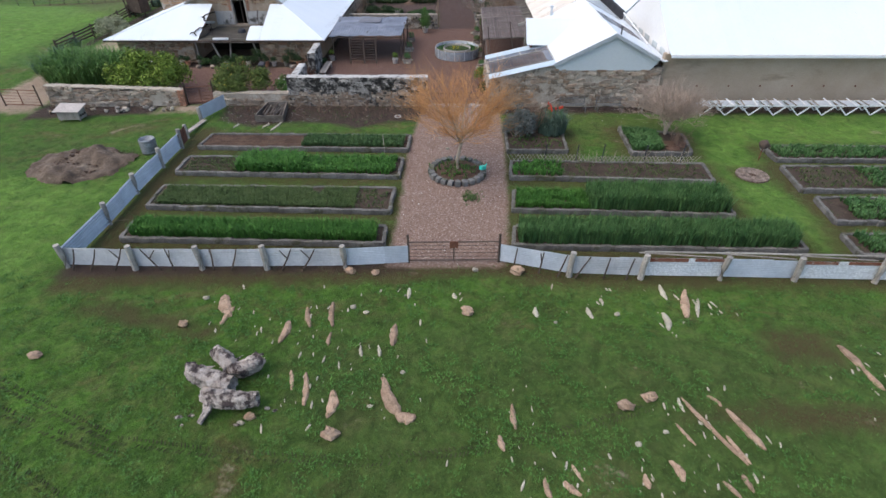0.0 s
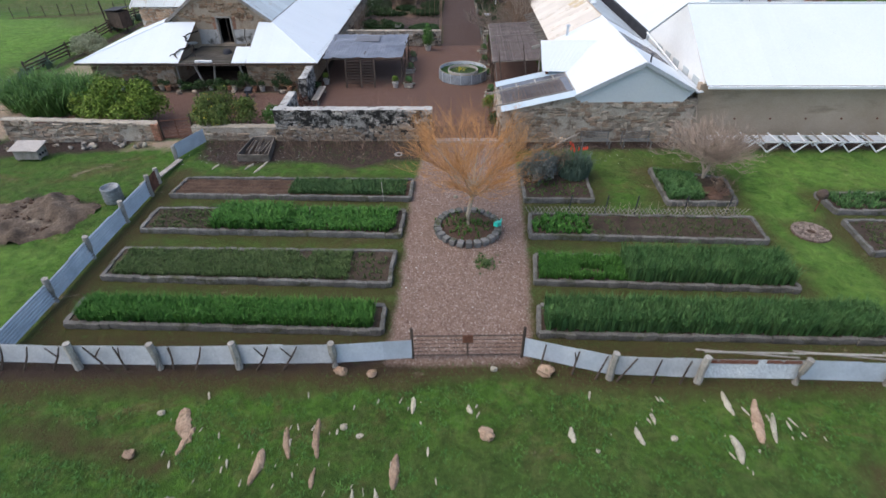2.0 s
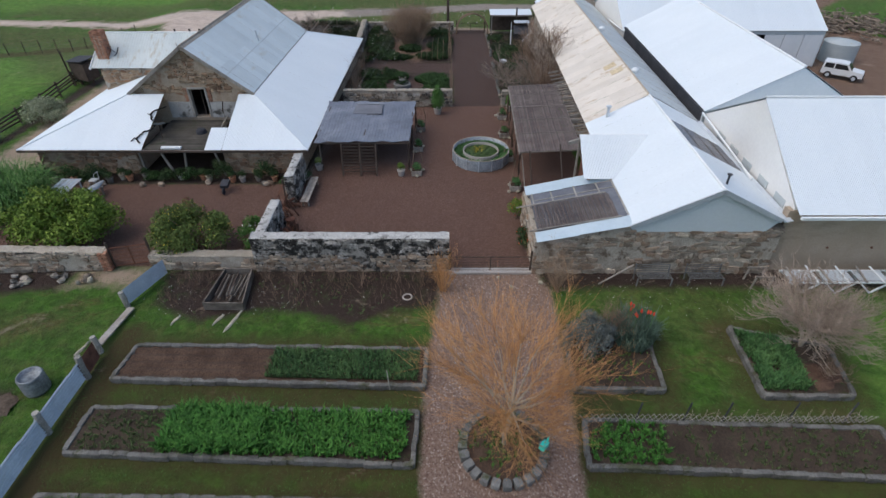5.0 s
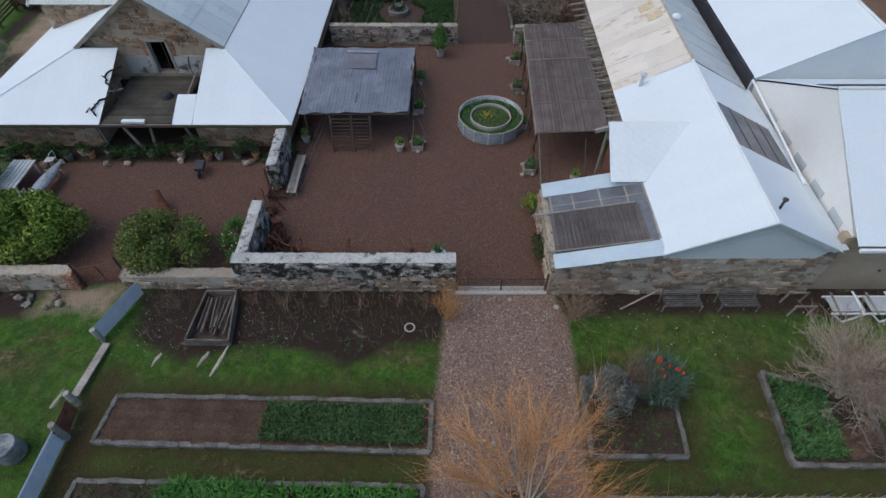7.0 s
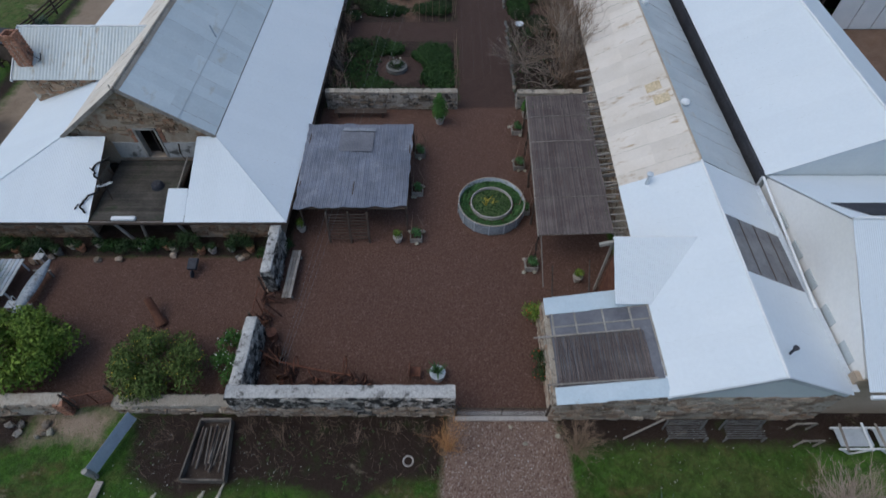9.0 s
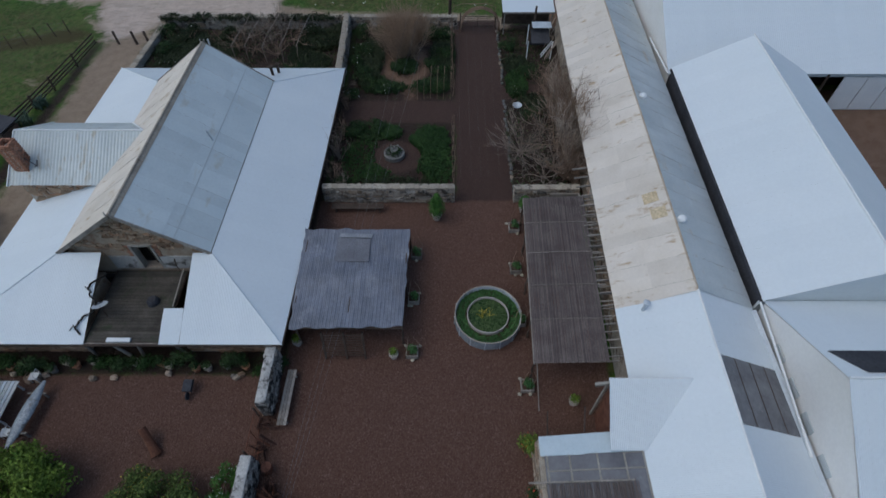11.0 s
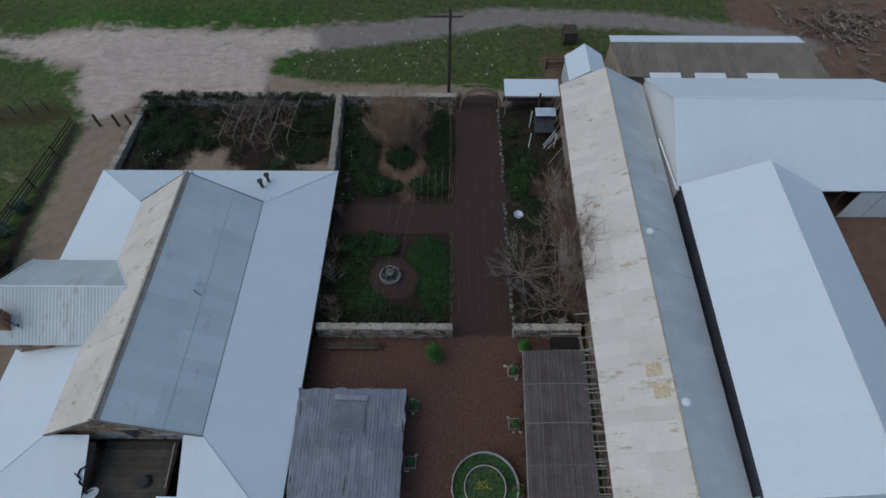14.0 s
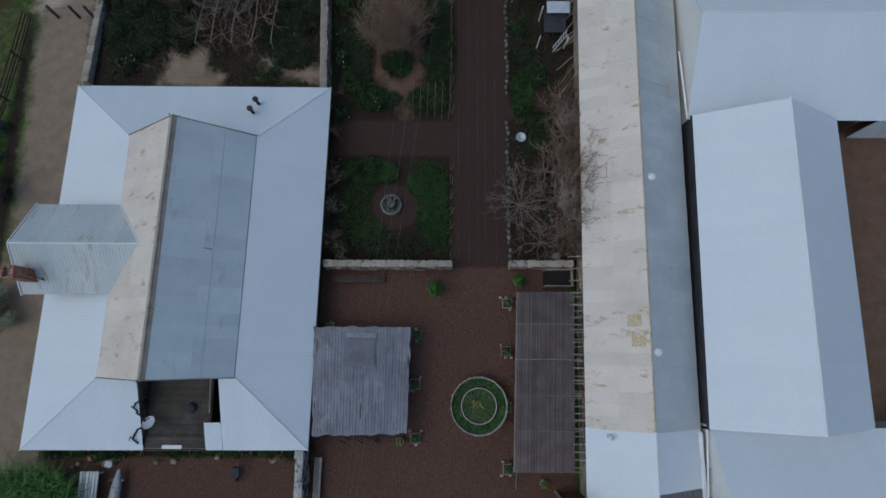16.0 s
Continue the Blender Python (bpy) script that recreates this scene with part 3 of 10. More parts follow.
def ground_material():
    m, t, bsdf = node_set("ground")
    vec = place_vec(t)
    big, mid, fine = noise_tex(t, vec, 0.16, 5, 0.65), noise_tex(t, vec, 1.1, 6, 0.7), noise_tex(t, vec, 9.0, 5, 0.75)
    speck = noise_tex(t, vec, 34.0, 3, 0.7)
    wob = math_node(t, 'ADD', span(t, mid, 0, 1, -0.45, 0.45), span(t, fine, 0, 1, -0.22, 0.22))

    def attr(n):
        a = t.nodes.new("ShaderNodeAttribute")
        a.attribute_name = n
        return a.outputs["Fac"]

    def mask(n, lo=-0.12, hi=0.12, k=1.0):
        return span(t, math_node(t, 'ADD', attr(n), math_node(t, 'MULTIPLY', wob, k)), lo, hi)

    def chips(scale, cols, stops):
        vo = t.nodes.new("ShaderNodeTexVoronoi")
        vo.inputs["Scale"].default_value = scale
        link(t, vec, vo.inputs["Vector"])
        sep = t.nodes.new("ShaderNodeSeparateColor")
        link(t, vo.outputs["Color"], sep.inputs[0])
        r = t.nodes.new("ShaderNodeValToRGB")
        e = r.color_ramp.elements
        while len(e) < len(cols):
            e.new(0.5)
        for el, c, s in zip(e, cols, stops):
            el.position, el.color = s, (*c, 1)
        link(t, sep.outputs[0], r.inputs[0])
        return r.outputs[0]

    grass = mix_col(t, span(t, big, 0.36, 0.62), (0.030, 0.066, 0.011), (0.052, 0.124, 0.014))
    grass = mix_col(t, span(t, mid, 0.48, 0.66, 0, 0.8), grass, (0.074, 0.066, 0.027))
    grass = mix_col(t, span(t, fine, 0.45, 0.78, 0, 0.7), grass, (0.072, 0.142, 0.024))
    grass = mix_col(t, span(t, fine, 0.5, 0.3, 0, 0.85), grass, (0.018, 0.040, 0.009))
    grass = mix_col(t, span(t, speck, 0.5, 0.8, 0, 0.7), grass, (0.018, 0.042, 0.009))
    far = noise_tex(t, place_vec(t, (0.35, 1.0, 1.0)), 0.09, 5, 0.7)
    grass = mix_col(t, span(t, far, 0.52, 0.66, 0, 0.55), grass, (0.085, 0.074, 0.035))
    clump = noise_tex(t, vec, 2.6, 5, 0.7, 0.4)
    patch = noise_tex(t, place_vec(t, (0.7, 1.0, 1.0)), 0.42, 6, 0.68, 0.6)
    grass = mix_col(t, span(t, patch, 0.54, 0.64, 0, 0.65), grass, (0.088, 0.056, 0.030))
    grass = mix_col(t, span(t, patch, 0.44, 0.32, 0, 0.5), grass, (0.068, 0.128, 0.022))
    grass = mix_col(t, span(t, clump, 0.5, 0.72, 0, 0.6), grass, (0.080, 0.118, 0.040))
    grass = mix_col(t, span(t, clump, 0.46, 0.3, 0, 0.6), grass, (0.030, 0.058, 0.014))
    meadow = mix_col(t, span(t, mid, 0.35, 0.65), (0.080, 0.170, 0.026), (0.125, 0.230, 0.045))
    grass = mix_col(t, math_node(t, 'MULTIPLY', mask("meadow", -1.5, 1.5, 2.6), 0.68), grass, meadow)
    rough = mix_col(t, span(t, clump, 0.4, 0.6), (0.040, 0.066, 0.016), (0.105, 0.080, 0.046))
    rough = mix_col(t, span(t, mid, 0.55, 0.7), rough, (0.045, 0.090, 0.018))
    grass = mix_col(t, math_node(t, 'MULTIPLY', mask("rough", -1.5, 1.5, 3.0), 0.75), grass, rough)
    turf = mix_col(t, span(t, fine, 0.3, 0.7), (0.032, 0.062, 0.016), (0.058, 0.074, 0.025))
    grass = mix_col(t, math_node(t, 'MULTIPLY', mask("turf", -0.9, 1.2, 2.4), 0.6), grass, turf)
    tuft = noise_tex(t, vec, 1.7, 6, 0.75, 0.8)
    grass = mix_col(t, 1.0, grass, mix_col(t, span(t, tuft, 0.36, 0.64), (0.70, 0.68, 0.66), (1.62, 1.55, 1.45)), 'MULTIPLY')
    worn = mix_col(t, span(t, fine, 0.3, 0.7), (0.074, 0.039, 0.023), (0.046, 0.040, 0.017))
    soil = mix_col(t, span(t, fine, 0.3, 0.7), (0.022, 0.014, 0.011), (0.046, 0.031, 0.024))
    soil = mix_col(t, span(t, mid, 0.54, 0.66, 0, 0.65), soil, (0.034, 0.052, 0.016))
    drive = mix_col(t, span(t, mid, 0.3, 0.7), (0.50, 0.395, 0.32), (0.66, 0.555, 0.475))
    ruts = noise_tex(t, place_vec(t, (0.5, 1.4, 1.0)), 1.0, 6, 0.75, 1.2)
    drive = mix_col(t, span(t, ruts, 0.47, 0.66, 0, 0.55), drive, (0.30, 0.24, 0.195))
    drive = mix_col(t, span(t, fine, 0.5, 0.8, 0, 0.4), drive, (0.31, 0.255, 0.215))
    drive = mix_col(t, span(t, math_node(t, 'ADD', attr("drive"), wob), 0.0, 1.3), (0.34, 0.27, 0.205), drive)
    lane = mix_col(t, span(t, mid, 0.3, 0.7), (0.255, 0.19, 0.133), (0.365, 0.285, 0.21))
    track = mix_col(t, span(t, mid, 0.3, 0.7), (0.21, 0.18, 0.155), (0.29, 0.25, 0.215))
    yard = chips(22, [(0.066, 0.033, 0.025), (0.116, 0.063, 0.047), (0.148, 0.087, 0.066), (0.235, 0.16, 0.13)], [0, 0.4, 0.85, 1.0])
    yard = mix_col(t, span(t, mid, 0.3, 0.7, 0.15, 0.55), yard, (0.116, 0.064, 0.046))
    path = chips(24, [(0.118, 0.073, 0.055), (0.225, 0.150, 0.116), (0.31, 0.222, 0.180), (0.52, 0.45, 0.395)], [0, 0.35, 0.85, 1.0])
    path = mix_col(t, span(t, mid, 0.3, 0.7, 0, 0.4), path, (0.155, 0.095, 0.068))
    col = mix_col(t, mask("worn", -0.3, 0.4, 1.4), grass, worn)
    col = mix_col(t, math_node(t, 'MULTIPLY', mask("edge", -1.15, -0.35, 1.2), 0.75), col, worn)
    earth = mix_col(t, span(t, mid, 0.3, 0.7), (0.135, 0.078, 0.050), (0.205, 0.134, 0.094))
    earth = mix_col(t, span(t, fine, 0.45, 0.8, 0, 0.6), earth, (0.075, 0.055, 0.038))
    col = mix_col(t, mask("soil", -0.3, 0.25, 1.4), col, soil)
    col = mix_col(t, mask("earth", -0.4, 0.4, 1.6), col, earth)
    ragged = math_node(t, 'ADD', math_node(t, 'ADD', attr("drive"), math_node(t, 'MULTIPLY', wob, 2.8)), span(t, patch, 0.3, 0.7, -1.5, 1.3))
    col = mix_col(t, span(t, ragged, -0.55, 0.45), col, drive)
    col = mix_col(t, mask("lane", -0.4, 0.4, 1.8), col, lane)
    col = mix_col(t, mask("track", -0.5, 0.5, 2.4), col, track)
    pm, ym = mask("path", -0.2, 0.1, 0.6), mask("yard", -0.1, 0.1, 0.3)
    col = mix_col(t, pm, col, path)
    col = mix_col(t, ym, col, yard)
    walks = mix_col(t, 0.8, yard, mix_col(t, span(t, fine, 0.3, 0.7), (0.034, 0.021, 0.018), (0.062, 0.041, 0.035)))
    col = mix_col(t, mask("walks", -0.12, 0.12, 0.6), col, walks)
    link(t, col, bsdf.inputs["Base Color"])
    bsdf.inputs["Roughness"].default_value, bsdf.inputs["Specular IOR Level"].default_value = 0.95, 0.15
    bare = math_node(t, 'MAXIMUM', math_node(t, 'MAXIMUM', pm, ym), math_node(t, 'MAXIMUM', mask("soil", -0.3, 0.25, 1.4), mask("walks", -0.12, 0.12, 0.6)))
    for n in ("earth", "drive", "lane", "track"):
        bare = math_node(t, 'MAXIMUM', bare, mask(n, -0.4, 0.4, 1.6))
    link(t, mix_col(t, bare, (0.40, 0.70, 0.20), (0.75, 0.56, 0.48)), bsdf.inputs["Sheen Tint"])
    link(t, span(t, math_node(t, 'MAXIMUM', bare, mask("worn", -0.5, 0.7, 1.6)), 0, 1, 0.17, 0.2), bsdf.inputs["Sheen Weight"])
    bsdf.inputs["Sheen Roughness"].default_value = 0.42
    h = math_node(t, 'ADD', math_node(t, 'MULTIPLY', fine, 1.0), math_node(t, 'MULTIPLY', speck, 0.6))
    bump_to(t, bsdf, h, 1.0, 0.06)
    return m


ground = build_ground()
ground.data.materials.append(ground_material())


# ---- stone house with verandah roofs ----
def hp(x, y, z):
    """The house stands a degree off square."""
    return (x + 0.019 * (y - 44), y, z)


def build_house():
    EV, IN, ME, RI = 1.88, 3.69, 3.73, 6.71
    house = thing("house", hp(-18, 56, 0), "old rubble-stone farmhouse with white corrugated verandah roofs", "house")
    mortar = G()
    # front rooms, the porch recess between them, and the sides under the verandah roof
    mortar.prism([hp(-26.4, 44.45, 0)[:2], hp(-20.3, 44.45, 0)[:2], hp(-20.3, 48.4, 0)[:2], hp(-26.4, 48.4, 0)[:2]], 0, 1.86)
    mortar.prism([hp(-14.9, 44.45, 0)[:2], hp(-10.1, 44.45, 0)[:2], hp(-10.1, 48.4, 0)[:2], hp(-14.9, 48.4, 0)[:2]], 0, 1.86)
    mortar.prism([hp(-26.4, 48.4, 0)[:2], hp(-21.7, 48.4, 0)[:2], hp(-21.7, 67.5, 0)[:2], hp(-26.4, 67.5, 0)[:2]], 0, 1.86)
    mortar.prism([hp(-13.7, 48.4, 0)[:2], hp(-10.1, 48.4, 0)[:2], hp(-10.1, 67.5, 0)[:2], hp(-13.7, 67.5, 0)[:2]], 0, 1.86)
    mortar.prism([hp(-21.7, 63.2, 0)[:2], hp(-13.7, 63.2, 0)[:2], hp(-13.7, 67.5, 0)[:2], hp(-21.7, 67.5, 0)[:2]], 0, 1.86)
    wall = part("wall", mortar, M_MORTAR_WARM, house)
    for k, (a, b) in enumerate(((-26.4, -20.3), (-14.9, -10.1))):
        stone_face(wall, WARM_STONES, hp(a, 44.45, 0)[:2], hp(b, 44.45, 0)[:2], 0, lambda s: 1.86, 100 + k)
    # main block with its two gables; the doorway to the deck is left open
    yf, yb, xl, xr, xm = 48.62, 63.3, -21.55, -13.98, -17.70
    main = G()
    top = lambda x: ME - 0.05 + (RI - ME) * (1 - abs(x - xm) / 4.1)
    dl, dr, d0, d1 = -18.1, -16.9, 2.02, 3.98
    for y in (yf, yb):
        th = 0.45 if y == yf else -0.45
        for pa in ([(xl, 0), (dl, 0), (dl, top(dl) - 0.06), (xl, top(xl) - 0.06)], [(dr, 0), (xr, 0), (xr, top(xr) - 0.06), (dr, top(dr) - 0.06)],
                   [(dl, d1), (dr, d1), (dr, top(dr) - 0.06), (xm, top(xm) - 0.06), (dl, top(dl) - 0.06)], [(dl, 0), (dr, 0), (dr, d0), (dl, d0)]):
            v = [hp(x, y, z) for x, z in pa] + [hp(x, y + th, z) for x, z in pa]
            n = len(pa)
            main.add(v, [tuple(range(n)), tuple(reversed(range(n, 2 * n)))] + [(i, n + i, n + (i + 1) % n, (i + 1) % n) for i in range(n)])
    for x in (xl, xr - 0.45):
        main.prism([hp(x, yf + 0.45, 0)[:2], hp(x + 0.45, yf + 0.45, 0)[:2], hp(x + 0.45, yb - 0.45, 0)[:2], hp(x, yb - 0.45, 0)[:2]], 0, ME - 0.1)
    gable = part("gable_wall", main, M_MORTAR_WARM, house, "rubble stone gable with a whitewashed foot")
    stone_face(gable, WARM_STONES, hp(xl, yf, 0)[:2], hp(xr, yf, 0)[:2], 3.12, lambda s: top(xl + s) - 0.25, 110, (0.29, 0.18), bare=0.0,
               skip=lambda s, z: dl - xl - 0.1 < s < dr - xl + 0.1 and z < d1 + 0.2)
    for a, b in ((-19.6, dl - 0.05), (dr + 0.05, -14.7)):
        g = G()
        g.prism([hp(a, yf - 0.05, 0)[:2], hp(b, yf - 0.05, 0)[:2], hp(b, yf + 0.02, 0)[:2], hp(a, yf + 0.02, 0)[:2]], 2.0, 3.08)
        part("whitewash", g, M_WASH, gable, "whitewashed wall foot")
    part("doorway", G().box(*hp(dl - 0.02, yf - 0.08, d0), *hp(dl + 0.09, yf + 0.3, d1)).box(*hp(dr - 0.09, yf - 0.08, d0), *hp(dr + 0.02, yf + 0.3, d1))
                .box(*hp(dl, yf - 0.08, d1 - 0.05), *hp(dr, yf + 0.3, d1 + 0.07)), M_POST, gable, "pale timber door frame")
    leaf = G()
    leaf.obox(Matrix.Translation(hp(-17.6, yf + 0.7, 3.0)) @ Matrix.Rotation(radians(-65), 4, 'Z'), 0.9, 0.05, 1.9)
    part("door", leaf, M_DARKWOOD, gable, "dark open door")
    inner = G()
    inner.box(*hp(-20.9, yf + 0.5, 1.9), *hp(-14.6, yb - 0.6, 1.98))
    part("loft_floor", inner, M_DARKWOOD, house)
    for x in (dl - 0.17, dr + 0.17):
        qs = G()
        for i in range(9):
            qs.box(*hp(x - 0.13 + 0.04 * (i % 2), yf - 0.04, d0 + 0.22 * i), *hp(x + 0.13 - 0.04 * (i % 2), yf + 0.1, d0 + 0.2 + 0.22 * i))
        part("brick_surround", qs, M_BRICK, gable, "red brick door surround")
    # roofs: old main gable, its ridge flashing and lap joints, with the verandah sheets tucked under the eaves
    XL, XR, XM, YF, YB = -21.87, -13.73, -17.68, 48.34, 63.6
    m_flash = mat("weathered_ridge_flashing", (0.30, 0.255, 0.205), (0.43, 0.38, 0.32), 1.4, 14, 0.75, 0.1, 0.1, stain=(0.24, 0.16, 0.10), stain_at=0.58, stain_scale=1.2)
    roof = part("roof", G().tube([hp(XM, YF - 0.03, RI + 0.035), hp(XM, YB + 0.03, RI + 0.035)], 0.06, 8), m_flash, house, "aged corrugated iron, warm light painted cream on the left slope, right slope grey")
    # the two slopes differ in colour as lit and less lit sides
    sheets(roof, [hp(XL, YF, ME), hp(XM, YF, RI), hp(XM, YB, RI), hp(XL, YB, ME)], M_ROOF_OLD, 1, rows=2, lift=0.007)
    sheets(roof, [hp(XR, YF, ME), hp(XM, YF, RI), hp(XM, YB, RI), hp(XR, YB, ME)], M_ROOF_DULL, 2, rows=2, lift=0.006)
    for xe in (XL, XR):
        at = lambda f, y, up: hp(XM + (xe - XM) * f, y, RI + (ME - RI) * f + up)
        part("ridge_flashing", G().slab([at(0, YF - 0.03, 0.045), at(0, YB + 0.03, 0.045), at(0.055, YB + 0.03, 0.042), at(0.055, YF - 0.03, 0.042)], 0.012), m_flash, roof, "tan weathered ridge flashing")
    at = lambda f, y, up: hp(XM + (XR - XM) * f, y, RI + (ME - RI) * f + up)
    part("lap_joint", G().slab([at(0.615, YF, 0.034), at(0.615, YB, 0.034), at(0.625, YB, 0.03), at(0.625, YF, 0.03)], 0.01), M_ROOF_WEATHERED, roof, "dark lap joint between sheets")
    for y in (YF - 0.03, YB + 0.03):
        for x in (XL - 0.05, XR + 0.05):
            part("barge_board", G().beam(hp(x, y, ME - 0.08), hp(XM, y, RI - 0.06), 0.05, 0.2), M_WOOD, roof, "weathered grey barge board")
        part("finial", G().tube([hp(XM - 0.12, y, RI), hp(XM - 0.12, y, RI + 0.22)], 0.035, 6).tube([hp(XM + 0.14, y, RI), hp(XM + 0.14, y, RI + 0.2)], 0.03, 6), M_CONC, roof, "pair of short pale finials")
    for x in (XL + 0.03, XR - 0.03):
        part("eaves_board", G().beam(hp(x, YF + 0.05, ME - 0.03), hp(x, YB - 0.05, ME - 0.03), 0.05, 0.05), M_RIDGE, roof, "rust-stained eaves edge")
    ver = part("verandah_roof", G().beam(hp(XR - 0.1, YF + 0.1, IN - 0.06), hp(XR - 0.1, YB - 0.1, IN - 0.06), 0.08, 0.08), M_WOOD, house, "bright white corrugated iron verandah roof")
    A, B, C, D = hp(XL - 0.02, YF + 0.02, IN), hp(XR + 0.02, YF + 0.02, IN), hp(XR + 0.02, YB - 0.05, IN), hp(XL - 0.02, YB - 0.05, IN)
    a, b, c, d = hp(-27.1, 43.88, EV), hp(-9.47, 43.88, EV), hp(-9.5, 68.0, EV), hp(-27.1, 68.0, EV)
    lean = lambda y: EV + (IN - EV) * (y - 43.88) / (YF + 0.02 - 43.88)
    sheets(ver, [B, C, c, b], M_ROOF, 3)
    sheets(ver, [D, C, c, d], M_ROOF, 4)
    sheets(ver, [A, D, d, a], M_ROOF, 5)
    sheets(ver, [A, hp(-19.55, YF + 0.02, IN), hp(-19.55, 43.88, EV), a], M_ROOF, 6)
    sheets(ver, [hp(-14.7, YF + 0.02, IN), B, b, hp(-14.7, 43.88, EV)], M_ROOF, 7)
    sheets(ver, [hp(-15.75, 45.6, lean(45.6)), hp(-14.7, 45.6, lean(45.6)), hp(-14.7, 43.88, EV), hp(-15.75, 43.88, EV)], M_ROOF, 8)
    for p, q in ((A, a), (B, b), (C, c), (D, d)):
        part("hip_cap", G().tube([Vector(p) + Vector((0, 0, 0.0)), Vector(q) + Vector((0, 0, 0.0))], 0.045, 6), M_ROOF, ver)
    for p, q in ((a, b), (b, c), (c, d), (d, a)):
        part("gutter", G().beam(Vector(p) - Vector((0, 0, 0.1)), Vector(q) - Vector((0, 0, 0.1)), 0.09, 0.1), M_DARKWOOD, ver, "dark eaves gutter")
    # deck over the porch
    deck = part("deck", G().box(*hp(-19.6, 44.0, 1.72), *hp(-15.65, 48.5, 1.84)), M_DARKWOOD, house, "mossy timber deck over the porch")
    for i in range(22):
        y = 44.05 + i * 0.2
        part("deck_board", G().box(*hp(-19.55, y, 1.84), *hp(-15.7 if y > 45.6 else -15.8, y + 0.185, 1.87)), M_DECK, deck)
    part("front_beam", G().beam(hp(-20.4, 44.02, 1.74), hp(-14.8, 44.02, 1.74), 0.12, 0.16), M_WOOD, house)
    for x, dx in ((-19.9, 0.0), (-18.6, 0.5), (-17.1, -0.3), (-15.3, 0.35)):
        part("porch_post", G().tube([hp(x + dx, 44.2, 0), hp(x, 44.15, 1.7)], [0.09, 0.07], 7), M_WOOD, house)
    # added black sheet: the shade under the deck, put in as colour
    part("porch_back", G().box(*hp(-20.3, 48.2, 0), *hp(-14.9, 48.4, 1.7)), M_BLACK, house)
    # left annexe with its brick chimney
    an = part("annexe_wall", G().prism([hp(-26.5, 53.5, 0)[:2], hp(-21.2, 53.5, 0)[:2], hp(-21.2, 58.7, 0)[:2], hp(-26.5, 58.7, 0)[:2]], 0, 3.66)
              .add([hp(-26.5, 53.5, 3.66), hp(-26.5, 58.7, 3.66), hp(-26.5, 56.1, 5.3), hp(-26.1, 53.5, 3.66), hp(-26.1, 58.7, 3.66), hp(-26.1, 56.1, 5.3)],
                   [(0, 2, 1), (3, 4, 5), (0, 3, 5, 2), (1, 2, 5, 4)]), M_MORTAR, house, "stone side wing")
    stone_face(an, WARM_STONES, hp(-26.5, 53.5, 0)[:2], hp(-21.9, 53.5, 0)[:2], 2.0, lambda s: 3.6, 120)
    AR, AE = 5.52, 3.78
    on_slope = lambda z: XL + (z - ME) * (XM - XL) / (RI - ME)
    ar = part("annexe_roof", G().tube([hp(-27.05, 56.1, AR + 0.03), hp(on_slope(AR), 56.1, AR + 0.03)], 0.05, 6), M_WHITE, house, "grey corrugated iron side roof")
    for ye, sd in ((53.25, 9), (58.93, 10)):
        sheets(ar, [hp(-27.05, ye, AE), hp(on_slope(AE), ye, AE), hp(on_slope(AR), 56.1, AR), hp(-27.05, 56.1, AR)], M_ROOF_STREAK, sd, amp=0.018, pitch=0.19)
    part("valley_flashing", G().tube([hp(on_slope(AE) - 0.02, 58.9, AE + 0.05), hp(on_slope(AR), 56.1, AR + 0.05)], 0.05, 6), M_WHITE, ar, "white valley flashing")
    for y in (53.2, 58.98):
        part("barge_board", G().beam(hp(-27.08, y, AE - 0.06), hp(-27.08, 56.1, AR - 0.05), 0.05, 0.18), M_WHITE, ar, "white barge board")
    part("aerial", G().tube([hp(-25.55, 54.2, 4.4), hp(-25.2, 54.0, 4.62), hp(-24.95, 54.0, 5.05)], 0.035, 6).tube([hp(-25.9, 54.3, 4.95), hp(-25.2, 54.0, 4.62)], 0.025, 6), M_DARKWALL, ar, "bent dark aerial bracket beside the chimney")
    chim = part("chimney", G().box(*hp(-26.62, 53.95, 0), *hp(-25.95, 54.65, 5.85)), M_MORTAR, house, "red brick chimney")
    rng = random.Random(5)
    z = 4.2
    while z < 6.15:
        for k in range(3):
            off = 0.1 * (round(z / 0.085) % 2)
            piece("brick", rng.choice(BRICKS), chim, Matrix.Translation(hp(-26.58 + 0.27 * k + off * 0.6, 53.985, z + 0.04)) @ Matrix.Diagonal((0.262, 0.1, 0.082, 1)))
            piece("brick", rng.choice(BRICKS), chim, Matrix.Translation(hp(-25.98, 54.06 + 0.24 * k + off * 0.5, z + 0.04)) @ Matrix.Diagonal((0.13, 0.23, 0.078, 1)))
            piece("brick", rng.choice(BRICKS), chim, Matrix.Translation(hp(-26.58 + 0.27 * k + off * 0.6, 54.62, z + 0.04)) @ Matrix.Diagonal((0.25, 0.13, 0.078, 1)))
            piece("brick", rng.choice(BRICKS), chim, Matrix.Translation(hp(-26.6, 54.06 + 0.24 * k, z + 0.04)) @ Matrix.Diagonal((0.13, 0.23, 0.078, 1)))
        z += 0.085
    # flues and pipes on the roofs
    for x, y, z0, z1 in ((-14.4, 65.6, 2.6, 3.5), (-14.2, 66.4, 2.4, 3.2)):
        part("flue", G().tube([hp(x, y, z0), hp(x, y, z1)], 0.11, 10).lathe(hp(x, y, z1), [(0.11, 0), (0.2, 0.04), (0.2, 0.1), (0.02, 0.18)], 10), M_DARKWOOD, house, "dark metal flue with a cowl")
